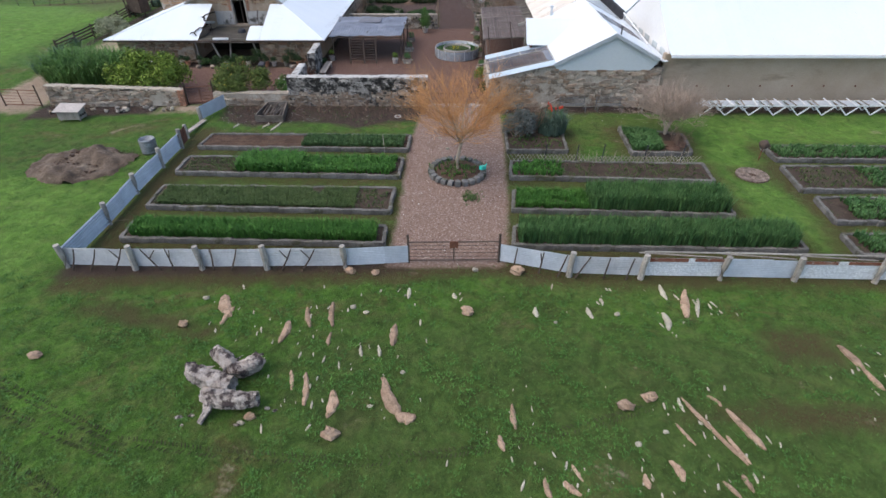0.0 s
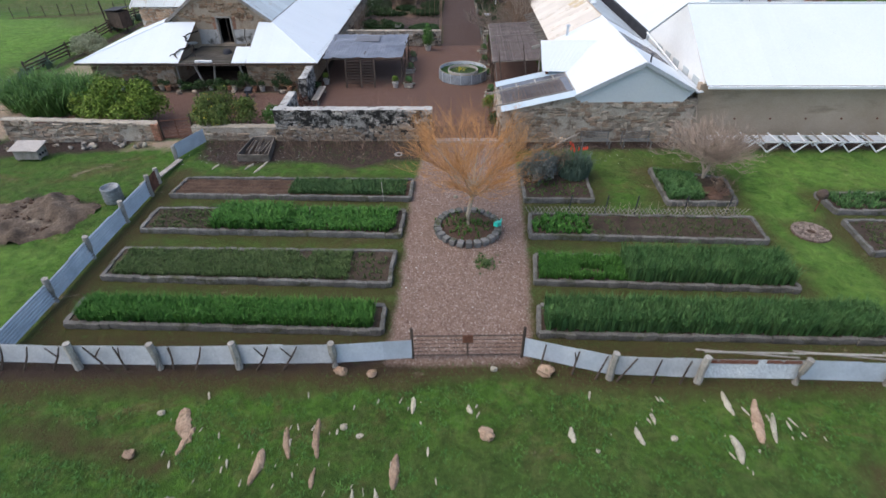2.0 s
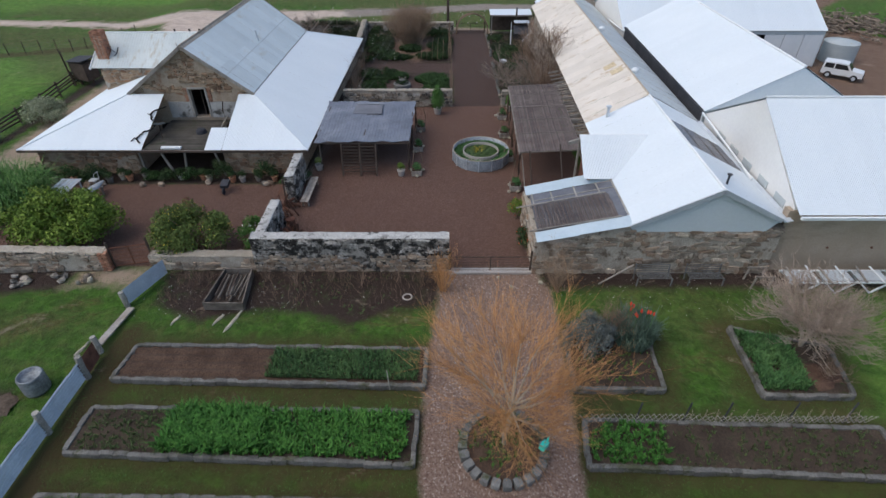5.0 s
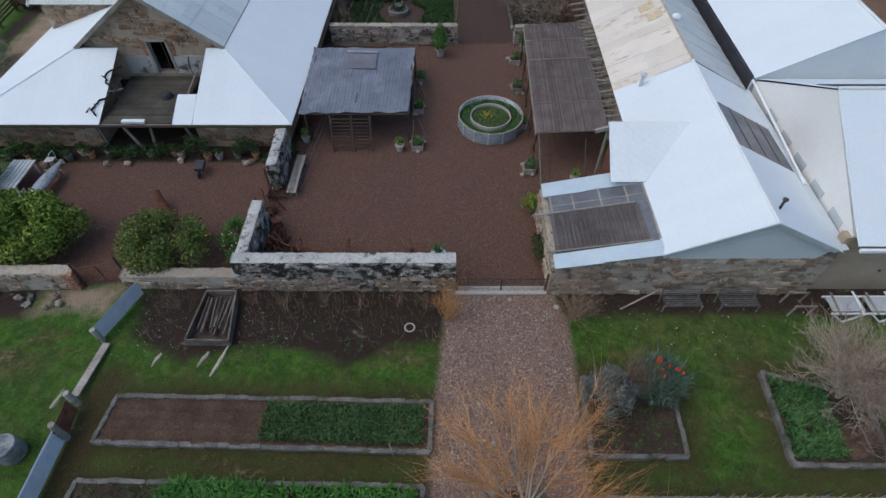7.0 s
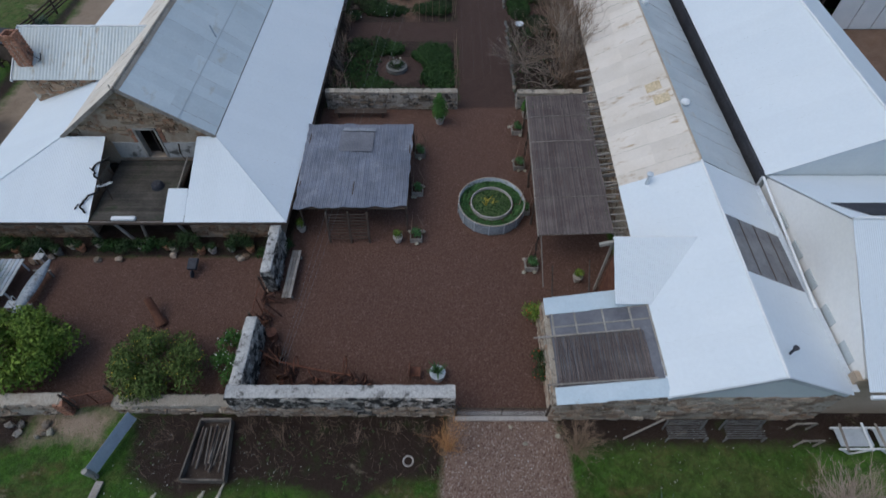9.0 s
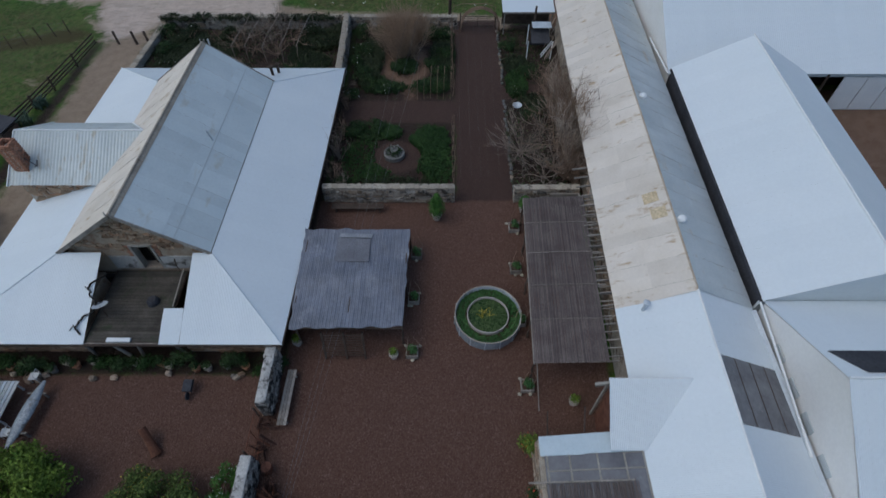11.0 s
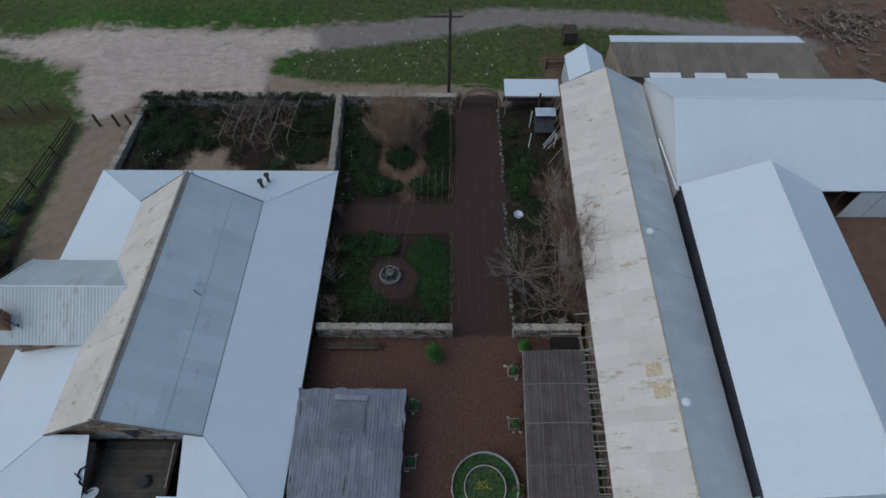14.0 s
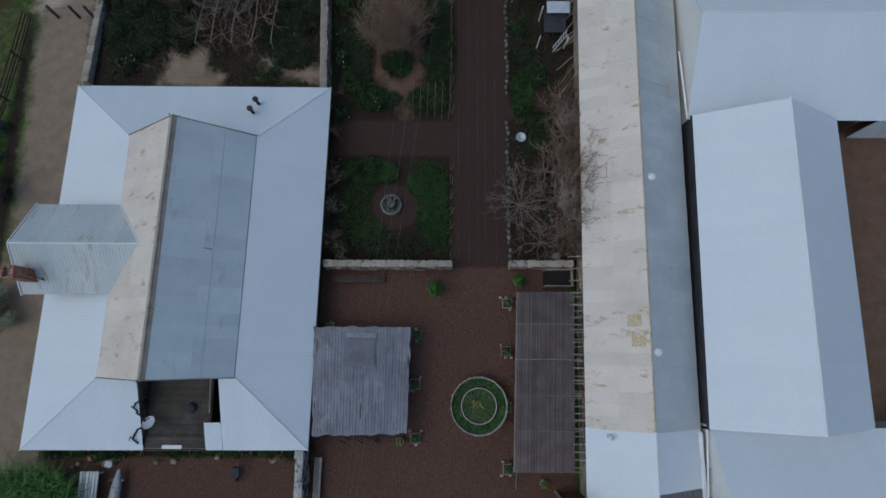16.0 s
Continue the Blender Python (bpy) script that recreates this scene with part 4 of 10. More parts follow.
    part("vent_pipe", G().tube([hp(-15.35, 55.9, 4.8), hp(-15.45, 55.8, 5.75)], 0.05, 8), M_GALV, house, "leaning galvanised vent pipe")
    part("vent_pipe", G().tube([hp(-17.2, 63.5, 6.6), hp(-17.2, 63.5, 7.0)], 0.05, 8), M_GALV, house)
    return house


build_house()


# ---- long stable wing, barns and sheds on the other side ----
def wl(y):
    return 7.15 + 0.028 * (y - 34.4)


def wr(y):
    return 10.75 + 0.0205 * (y - 34.4)


def wg(y):
    return 14.15 + 0.02 * (y - 34.4)


def wall_box(g, p, q, z0, z1, th):
    """An upright wall slab from p to q (its right face on the line), thickness to the left."""
    p, q = Vector((*p, 0)), Vector((*q, 0))
    d = (q - p).normalized()
    n = Vector((-d.y, d.x, 0)) * th
    return g.prism([p[:2], q[:2], (q + n)[:2], (p + n)[:2]], z0, z1)


def gable_face(g, pts, depth):
    """A flat upright polygon given depth towards +y (depth > 0) or any vector."""
    n = len(pts)
    d = Vector(depth)
    v = [tuple(p) for p in pts] + [tuple(Vector(p) + d) for p in pts]
    return g.add(v, [tuple(range(n)), tuple(reversed(range(n, 2 * n)))] + [(i, n + i, n + (i + 1) % n, (i + 1) % n) for i in range(n)])


def build_stable():
    E0, R0, G0 = 2.88, 4.72, 3.02
    st = thing("stable_building", (11, 55, 0), "long stone stable under old cream and new white iron roofs", "building")
    body = G()
    wall_box(body, (wl(34.6) + 0.35, 34.45), (14.2, 34.45), 0, 2.5, 0.45)
    wall_box(body, (wl(76) + 0.4, 76.0), (wl(35) + 0.35, 35.0), 0, 2.75, 0.45)
    wall_box(body, (wg(34.9) - 0.15, 34.9), (wg(76) - 0.2, 76), 0, 2.9, 0.4)
    wall_box(body, (wg(76) - 0.3, 76.2), (wl(76) + 0.4, 76.2), 0, 2.75, 0.4)
    wall = part("wall", body, M_MORTAR, st, "rubble stone wall")
    stone_face(wall, STONES, (wl(34.6) + 0.35, 34.45), (14.2, 34.45), 0, lambda s: 2.5, 130, (0.44, 0.25))
    stone_face(wall, STONES, (wl(56) + 0.38, 56.0), (wl(45) + 0.36, 45.0), 0, lambda s: 2.7, 131, (0.5, 0.3))
    gb = G()
    gable_face(gb, [(7.3, 34.42, 2.45), (13.35, 34.42, 2.45), (13.9, 34.42, 3.1), (10.76, 34.42, 4.66), (7.25, 34.42, 2.9)], (0, 0.12, 0))
    part("gable", gb, M_CLAD, st, "pale grey sheet-clad gable")
    roof = part("new_roof", G().tube([(wr(34.2), 34.2, R0 + 0.03), (wr(45.4), 45.4, R0 + 0.03)], 0.06, 6), M_WHITE, st, "new white corrugated iron roof")
    sheets(roof, [(wl(34.25), 34.25, E0), (wr(34.25), 34.25, R0), (wr(45.4), 45.4, R0), (wl(45.4), 45.4, E0)], M_ROOF, 20)
    for ya, yb, m in ((34.25, 38.9, M_ROOF), (42.0, 45.4, M_ROOF), (38.9, 42.0, M_GLASS)):
        sheets(roof, [(wr(ya), ya, R0), (wg(ya), ya, G0), (wg(yb), yb, G0), (wr(yb), yb, R0)], m, 21, name="roof_sheet" if m is M_ROOF else "skylight_sheet")
    for k in range(1, 4):
        f = k / 4
        part("skylight_joint", G().beam((wr(38.9) + f * (wg(38.9) - wr(38.9)), 38.9, R0 + f * (G0 - R0) + 0.03), (wr(42) + f * (wg(42) - wr(42)), 42.0, R0 + f * (G0 - R0) + 0.03), 0.03, 0.012), M_DARKWOOD, roof)
    br = G()
    br.beam((wl(34.2) - 0.05, 34.2, E0 - 0.04), (wr(34.2), 34.2, R0 - 0.04), 0.05, 0.2).beam((wg(34.2) - 0.4, 34.2, G0 + 0.15), (wr(34.2), 34.2, R0 - 0.04), 0.05, 0.2)
    part("barge_flashing", br, M_GALV, roof, "grey barge flashing")
    old = part("old_roof", G().tube([(wr(45.5), 45.5, R0 + 0.03), (wr(76.4), 76.4, R0 + 0.03)], 0.06, 6), M_RIDGE, st, "old corrugated iron roof with rust stains, warm light painted cream on one slope")
    # left slope coloured warmer as lit, right slope greyer as turned away
    sheets(old, [(wl(45.34), 45.34, E0 + 0.025), (wr(45.34), 45.34, R0 + 0.02), (wr(76.4), 76.4, R0 + 0.01), (wl(76.4), 76.4, E0 + 0.02)], M_ROOF_OLD, 22, rows=2, lift=0.008)
    sheets(old, [(wg(45.34), 45.34, G0 + 0.025), (wr(45.34), 45.34, R0 + 0.02), (wr(76.4), 76.4, R0 + 0.01), (wg(76.4), 76.4, G0 + 0.02)], M_ROOF_WEATHERED, 23, rows=2, lift=0.008)
    so = (R0 - E0) / (wr(50) - wl(50))
    m_patch = mat("ochre_patch_iron", (0.52, 0.40, 0.24), (0.62, 0.52, 0.36), 1.2, 9, 0.8, 0, 0.1)
    for x, y in ((10.35, 51.4), (10.5, 50.2)):
        z = lambda px: E0 + 0.085 + so * (px - wl(y))
        part("patch_sheet", G().slab([(x - 0.42, y, z(x - 0.42)), (x + 0.3, y, z(x + 0.3)), (x + 0.3, y + 0.75, z(x + 0.3)), (x - 0.42, y + 0.75, z(x - 0.42))], 0.012), m_patch, old, "ochre patch on the old roof")
    bg = G()
    gable_face(bg, [(wl(76) + 0.4, 76.15, 2.7), (wg(76) - 0.3, 76.15, 2.7), (wr(76), 76.15, R0 - 0.08)], (0, -0.2, 0))
    part("rear_gable", bg, M_MORTAR, st)
    for y, x, z in ((49.9, 11.45, 4.7), (60.7, 11.85, 4.62)):
        part("roof_vent", G().lathe((x, y, z - 0.25), [(0.13, 0), (0.13, 0.2), (0.24, 0.24), (0.24, 0.34), (0.16, 0.42), (0.0, 0.46)], 14), M_WHITE, st, "round white roof vent")
    part("flue", G().tube([(11.35, 35.3, 4.2), (11.35, 35.3, 4.85)], 0.05, 8).lathe((11.35, 35.3, 4.85), [(0.05, 0), (0.11, 0.03), (0.11, 0.08), (0.0, 0.13)], 10), M_DARKWALL, st, "dark flue with a cowl")
    part("flue", G().tube([(8.6, 45.0, 3.5), (8.6, 45.0, 4.15)], 0.09, 8).lathe((8.6, 45.0, 4.1), [(0.09, 0), (0.17, 0.03), (0.17, 0.1), (0.0, 0.16)], 10), M_GALV, st, "galvanised flue")
    for i in range(14):
        y = 45.8 + i * 0.78
        part("rafter_end", G().beam((6.9, y, 2.52), (wl(y) + 0.3, y, 2.72), 0.06, 0.1), M_WOOD, st)
    # raised lean-to roof that meets the slope
    k = (R0 - E0) / (wr(40) - wl(40))
    hi, lo = 4.15, 2.98
    cut_hi, cut_lo = wl(41) + (hi - E0) / k + 0.18, wl(38.4) + (lo - E0) / k + 0.1
    lt = part("lean_to_roof", G().beam((6.05, 41.1, hi - 0.08), (cut_hi, 41.1, hi - 0.08), 0.06, 0.14), M_WHITE, st, "ribbed white lean-to roof")
    sheets(lt, [(5.85, 38.35, lo), (cut_lo, 38.35, lo), (cut_hi, 41.1, hi), (6.05, 41.1, hi)], M_ROOF, 24, amp=0.02)
    lw = G()
    lw.prism([(6.15, 38.7), (6.3, 38.7), (6.45, 41.0), (6.3, 41.0)], 0, 2.9).prism([(6.3, 40.85), (9.3, 40.85), (9.3, 41.0), (6.3, 41.0)], 0, 3.9)
    part("lean_to_wall", lw, M_RUST, st, "rust-red boarded wall")
    part("porch_beam", G().beam((5.5, 41.0, 3.7), (6.3, 41.0, 3.95), 0.12, 0.18).beam((6.1, 41.05, 0), (6.1, 41.05, 3.9), 0.1, 0.1), M_POST, st, "pale timber beam and post")
    return st


def build_skillion():
    """Stone-walled shelter with a clear roof under a brush screen."""
    sk = thing("brush_roofed_shelter", (5, 36.8, 0), "stone shelter with a clear roof half covered by brush matting", "shelter")
    z = lambda x: 1.98 + 0.225 * (x - 3.1)
    g = G()
    gable_face(g, [(2.95, 34.45, 0), (7.5, 34.45, 0), (7.5, 34.45, 2.86), (2.95, 34.45, 1.84)], (0, 0.45, 0))
    wall_box(g, (3.0, 39.2), (3.0, 34.9), 0, 1.75, 0.45)
    w = part("wall", g, M_MORTAR, sk, "rubble stone wall")
    stone_face(w, STONES, (2.95, 34.45), (7.5, 34.45), 0, lambda s: 1.72 + 0.2 * s, 140)
    stone_face(w, STONES, (3.0, 39.2), (3.0, 34.45), 0, lambda s: 1.8, 141)
    iron = mat("pale_blue_flashing", (0.46, 0.55, 0.61), (0.54, 0.62, 0.675), 0.9, 10, 0.55, 0.1, 0.1, grain=0.06)
    roof = part("clear_roof", G().slab([(3.15, 35.0, z(3.15)), (7.2, 35.0, z(7.2)), (7.35, 38.45, z(7.3)), (3.2, 38.45, z(3.2))], 0.02), M_GLASS, sk, "clear plastic roof panels")
    for y in (35.3, 36.3, 37.35, 38.35):
        part("roof_rafter", G().beam((3.1, y, z(3.1) - 0.06), (7.25, y, z(7.25) - 0.06), 0.06, 0.1), M_WOOD, sk)
    for x in (3.3, 4.24, 5.39, 6.48, 7.25):
        part("glazing_bar", G().beam((x, 35.1 if x > 7 else 37.2, z(x) + 0.015), (x, 38.45, z(x) + 0.015), 0.085, 0.02), M_POST, roof)
    part("glazing_bar", G().beam((3.25, 37.75, z(3.25) + 0.012), (7.2, 37.7, z(7.2) + 0.012), 0.06, 0.02), M_POST, roof)
    for ya, yb, za in ((34.3, 35.0, -0.02), (38.4, 39.25, 0.03)):
        for x0, x1 in ((3.02, 4.9), (4.86, 7.24)):
            part("flashing", G().slab([(x0, ya, z(x0) + za), (x1, ya - 0.04, z(x1) + za), (x1, yb, z(x1) + 0.05), (x0, yb, z(x0) + 0.05 + 0.01 * (x0 > 4))], 0.02), iron, sk, "strip of pale blue-grey iron")
    rng = random.Random(3)
    mat_g = G()
    for i in range(125):
        x = 3.2 + i * 0.029 + rng.uniform(-0.01, 0.01)
        a = 35.05 + rng.uniform(-0.08, 0.08)
        mid = 36.1 + rng.uniform(-0.3, 0.3)
        mat_g.tube([(x, a, z(x) + 0.05 + rng.uniform(0, 0.03)), (x + rng.uniform(-0.05, 0.05), mid, z(x) + 0.05 + rng.uniform(0, 0.04)), (x + rng.uniform(-0.06, 0.06), 37.2 + rng.uniform(-0.1, 0.1), z(x) + 0.05 + rng.uniform(0, 0.03))], rng.uniform(0.010, 0.018), 4, False)
    tagged(part("brush_matting", mat_g, M_BRUSH, sk, "brown brush matting"), kind="stuff")
    part("batten", G().beam((2.4, 37.3, z(2.4) + 0.09), (6.7, 37.2, z(6.7) + 0.1), 0.07, 0.05), M_WOOD, sk)
    part("batten", G().beam((2.75, 35.12, z(2.75) + 0.09), (6.9, 35.02, z(6.9) + 0.09), 0.06, 0.05), M_WOOD, sk)
    part("prop", G().tube([(3.43, 39.3, 0.0), (3.42, 39.3, 2.1), (3.2, 39.7, 3.9)], 0.035, 6), M_DARKWOOD, sk)
    part("prop", G().tube([(5.0, 39.3, 0.0), (5.0, 39.3, 2.5), (4.75, 39.8, 4.2)], 0.035, 6), M_DARKWOOD, sk)
    return sk


def build_barn():
    b = thing("barn", (20, 55, 0), "large white iron barn with one side wall darkened as shade", "barn")
    L = lambda y: 14.6 + 0.035 * (y - 45.5)
    R = lambda y: 19.65 + 0.02 * (y - 45.5)
    Q = lambda y: 24.65 + 0.018 * (y - 45.5)
    g = G()
    wall_box(g, (L(65.3), 65.3), (L(45.6), 45.6), 0, 3.62, 0.2)
    # the dark colour of this wall is the shade below the eave
    part("side_wall", g, M_DARKWALL, b, "side wall with its shade put in as dark colour")
    g = G()
    wall_box(g, (Q(45.6) - 0.1, 45.6), (Q(65.3) - 0.1, 65.3), 0, 3.3, 0.2)
    part("side_wall", g, M_CLAD, b, "pale clad side wall")
    gb = G()
    gable_face(gb, [(L(45.5), 45.5, 0), (Q(45.5), 45.5, 0), (Q(45.5) - 0.1, 45.5, 3.45), (R(45.5), 45.5, 6.3), (L(45.5), 45.5, 3.65)], (0, 0.15, 0))
    part("gable", gb, M_CLAD, b, "pale clad gable end")
    roof = part("roof", G().tube([(R(45.4), 45.4, 6.4), (R(65.3), 65.3, 6.34)], 0.06, 6), M_WHITE, b, "wide white corrugated iron roof")
    sheets(roof, [(L(45.4), 45.4, 3.7), (R(45.4), 45.4, 6.36), (R(65.25), 65.25, 6.3), (L(65.3), 65.25, 3.6)], M_ROOF, 30)
    sheets(roof, [(Q(45.4), 45.4, 3.5), (R(45.4), 45.4, 6.36), (R(65.25), 65.25, 6.3), (Q(65.3), 65.25, 3.35)], M_ROOF, 31)
    gb = G()
    gable_face(gb, [(L(65.2), 65.15, 3.0), (Q(65.2), 65.15, 3.0), (Q(65.2), 65.15, 3.35), (R(65.2), 65.15, 6.22), (L(65.2), 65.15, 3.55)], (0, -0.12, 0))
    part("gable", gb, M_CLAD, b, "pale clad rear gable")
    gt = G().beam((L(45.4) - 0.06, 45.4, 3.62), (L(65.3) - 0.06, 65.3, 3.54), 0.1, 0.1)
    part("gutter", gt, M_DARKWALL, b)
    return b


def build_rear_barn():
    b = thing("rear_barn", (24, 71, 0), "white iron barn with open bays and sliding doors", "barn")
    roof = part("roof", G().tube([(15.1, 71.0, 6.42), (33.8, 71.0, 6.42)], 0.06, 6), M_WHITE, b, "white corrugated iron roof")
    sheets(roof, [(15.1, 71.0, 6.4), (33.8, 71.0, 6.4), (33.8, 65.15, 3.3), (15.1, 65.15, 3.3)], M_ROOF, 32, amp=0.01, pitch=0.15)
    sheets(roof, [(15.1, 71.0, 6.4), (33.8, 71.0, 6.4), (33.8, 76.9, 3.3), (15.1, 76.9, 3.3)], M_ROOF, 33)
    g = G()
    gable_face(g, [(15.25, 65.3, 0), (15.25, 76.7, 0), (15.25, 76.7, 3.3), (15.25, 71.0, 6.3), (15.25, 65.3, 3.3)], (0.15, 0, 0))
    part("gable", g, M_CREAM, b, "cream clad gable end")
    g = G()
    gable_face(g, [(33.6, 65.3, 0), (33.6, 76.7, 0), (33.6, 76.7, 3.3), (33.6, 71.0, 6.3), (33.6, 65.3, 3.3)], (0.15, 0, 0))
    part("gable", g, M_CLAD, b)
    part("rear_wall", G().box(15.4, 76.55, 0, 33.6, 76.7, 3.3), M_CLAD, b)
    part("front_wall", G().box(15.4, 65.4, 0, 25.0, 65.55, 3.2).box(25.0, 65.4, 2.9, 33.6, 65.55, 3.25), M_CLAD, b)
    # added black sheet that paints the shade deep in the open bays
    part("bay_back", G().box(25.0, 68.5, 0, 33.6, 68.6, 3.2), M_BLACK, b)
    for x in (28.3, 30.1, 31.9):
        part("sliding_door", G().box(x, 65.28, 0.05, x + 1.72, 65.36, 2.9), M_WHITE, b, "white sliding door")
    for x in (25.1, 27.0):
        part("bay_post", G().box(x, 65.3, 0, x + 0.14, 65.44, 3.1), M_DARKWOOD, b)
    part("downpipe", G().tube([(15.1, 65.2, 3.3), (15.0, 70.2, 3.15)], 0.07, 8), M_WHITE, b, "white gutter pipe")
    return b


def build_front_barn():
    b = thing("front_barn", (26, 40, 0), "long tan rendered building with a white iron roof", "building")
    part("front_wall", G().box(14.25, 34.7, 0, 44, 35.1, 3.4), M_RENDER, b, "tan rendered front wall")
    part("rear_wall", G().box(24.8, 45.0, 0, 44, 45.4, 3.4), M_RENDER, b)
    g = G()
    gable_face(g, [(14.5, 34.75, 0), (14.68, 45.3, 0), (14.68, 45.3, 3.6), (14.68, 40.05, 6.5), (14.46, 34.75, 3.5)], (0.2, 0, 0))
    part("gable", g, M_CREAM, b, "cream clad gable end")
    g = G()
    gable_face(g, [(43.9, 34.75, 0), (43.9, 45.3, 0), (43.9, 45.3, 3.55), (43.9, 39.8, 6.5), (43.9, 34.75, 3.5)], (0.2, 0, 0))
    part("gable", g, M_CREAM, b)
    roof = part("roof", G().tube([(14.62, 40.05, 6.62), (44.2, 40.05, 6.62)], 0.06, 6), M_WHITE, b, "white corrugated iron roof")
    sheets(roof, [(14.62, 40.05, 6.58), (44.2, 40.05, 6.58), (44.2, 34.2, 3.48), (14.36, 34.2, 3.48)], M_ROOF, 34)
    sheets(roof, [(14.62, 40.05, 6.58), (44.2, 40.05, 6.58), (44.2, 45.48, 3.62), (14.62, 45.48, 3.62)], M_ROOF, 35)
    zb = lambda y: 6.58 - (y - 40.05) * 0.545
    part("ridge_opening", G().slab([(15.6, 40.35, zb(40.35) + 0.06), (30, 40.35, zb(40.35) + 0.06), (30, 41.65, zb(41.65) + 0.06), (14.95, 41.65, zb(41.65) + 0.06)], 0.03), M_DARKWALL, roof, "dark roof light strip")
    part("gutter", G().beam((14.4, 34.02, 3.42), (44.2, 34.02, 3.42), 0.13, 0.13), M_WHITE, b, "white eaves gutter")
    part("valley_pipe", G().tube([(14.5, 45.4, 3.6), (14.21, 38.05, 3.12)], 0.06, 8), M_WHITE, b, "white pipe above the valley gutter")
    part("valley_gutter", G().slab([(14.0, 34.4, 2.98), (14.4, 34.4, 3.05), (14.4, 45.2, 3.2), (14.15, 45.2, 3.1)], 0.03), M_GALV, b)
    for y in (35.5, 37.2, 39.0, 40.6, 42.3):
        gx = 14.46 + 0.22 * (y - 34.75) / 10.55
        part("patch_sheet", G().prism([(gx - 0.03, y), (gx + 0.02, y), (gx + 0.04, y + 0.9), (gx - 0.01, y + 0.9)], 3.0, 3.42), M_ROOF_WEATHERED, b, "grey patching sheet")
    for i in range(6):
        part("wall_tie", G().tube([(16.8 + i * 2.1, 34.66, 1.35), (16.8 + i * 2.1, 34.72, 1.35)], 0.06, 8), M_RUST, b, "rusty wall tie")
    qn = thing("quoin_stones", (14.25, 34.6, 0), "rough stone corner buttress between the buildings", "stone pier")
    g = G()
    wall_box(g, (13.5, 34.5), (14.25, 34.5), 0, 2.62, 0.4)
    q = part("core", g, M_STONE_GREY, qn)
    stone_face(q, STONES, (13.5, 34.5), (14.25, 34.5), 0, lambda s: 2.7, 150, (0.4, 0.26))
    return b


def build_far_sheds():
    b = thing("long_shed", (22, 80, 0), "low shed with a beige ribbed roof", "shed")
    roof = part("roof", G().slab([(13.4, 82.0, 3.0), (30.4, 82.0, 3.0), (30.2, 83.2, 2.8), (13.5, 83.2, 2.8)], 0.05), M_ROOF, b, "beige corrugated roof with a white ridge")
    sheets(roof, [(13.4, 82.0, 3.0), (30.4, 82.0, 3.0), (31.6, 77.9, 2.35), (14.0, 78.2, 2.35)], mat("beige_iron", (0.18, 0.155, 0.125), (0.25, 0.22, 0.18), 0.6, 8, 0.7, 0.1, 0.1, rand=0.1, grain=0.1), 40, amp=0.06, pitch=0.26)
    part("wall", G().box(13.7, 78.6, 0, 30.6, 82.9, 2.25), M_RENDER, b)
    for x in (16.2, 20.0, 24.4):
        part("roof_light", G().slab([(x, 77.5, 2.42), (x + 2.6, 77.5, 2.42), (x + 2.6, 78.5, 2.56), (x, 78.5, 2.56)], 0.03), M_WHITE, b, "white roof sheet")
    s = thing("garden_shed", (6.2, 77, 0), "small open shed with a white flat roof", "shed")
    part("roof", G().slab([(3.85, 75.95, 2.2), (8.4, 75.95, 2.2), (8.4, 77.8, 2.4), (3.85, 77.8, 2.4)], 0.05), M_ROOF, s, "white iron roof")
    part("fascia", G().beam((3.85, 75.92, 2.12), (8.4, 75.92, 2.12), 0.04, 0.14), M_WOOD, s)
    for x in (4.0, 8.2):
        for y in (76.1, 77.6):
            part("post", G().box(x, y, 0, x + 0.1, y + 0.1, 2.15), M_WOOD, s)
    part("back_panel", G().box(4.0, 77.6, 0.2, 8.2, 77.66, 2.1), M_DARKWOOD, s)
    h = thing("small_white_hut", (10.6, 79, 0), "small hut with a white gabled roof", "hut")
    part("wall", G().box(9.5, 77.6, 0, 12.2, 81.0, 2.55), M_CLAD, h)
    part("roof", G().slab([(9.25, 77.35, 2.6), (10.9, 77.6, 3.4), (10.9, 81.2, 3.4), (9.25, 80.6, 2.6)], 0.05).slab([(12.5, 77.7, 2.6), (10.9, 77.6, 3.4), (10.9, 81.2, 3.4), (12.5, 80.8, 2.6)], 0.05), M_ROOF, h, "white gabled iron roof")
    o = thing("stove_hut", (6.9, 73.3, 0), "small iron cooking shelter with a black flue", "shelter")
    part("frame", G().box(5.75, 72.2, 0, 5.83, 72.28, 1.6).box(7.8, 72.2, 0, 7.88, 72.28, 1.6).box(6.0, 74.5, 0, 6.08, 74.58, 1.8).box(7.8, 74.5, 0, 7.88, 74.58, 1.8), M_WHITE, o)
    part("roof", G().slab([(6.3, 74.0, 1.85), (7.95, 74.0, 1.85), (7.95, 74.9, 1.9), (6.3, 74.9, 1.9)], 0.04), M_GALV, o)
    part("panel", G().slab([(6.2, 73.0, 1.0), (7.8, 73.0, 1.0), (7.8, 74.4, 1.5), (6.2, 74.4, 1.5)], 0.04).box(6.3, 74.3, 0.05, 7.8, 74.4, 1.45), M_DARKWALL, o, "dark iron back and lid")
    part("flue", G().tube([(6.6, 75.2, 0), (6.6, 75.2, 3.1)], 0.09, 8), M_DARKWOOD, o, "black flue pipe")


build_stable()
build_skillion()
build_barn()
build_rear_barn()
build_front_barn()
build_far_sheds()


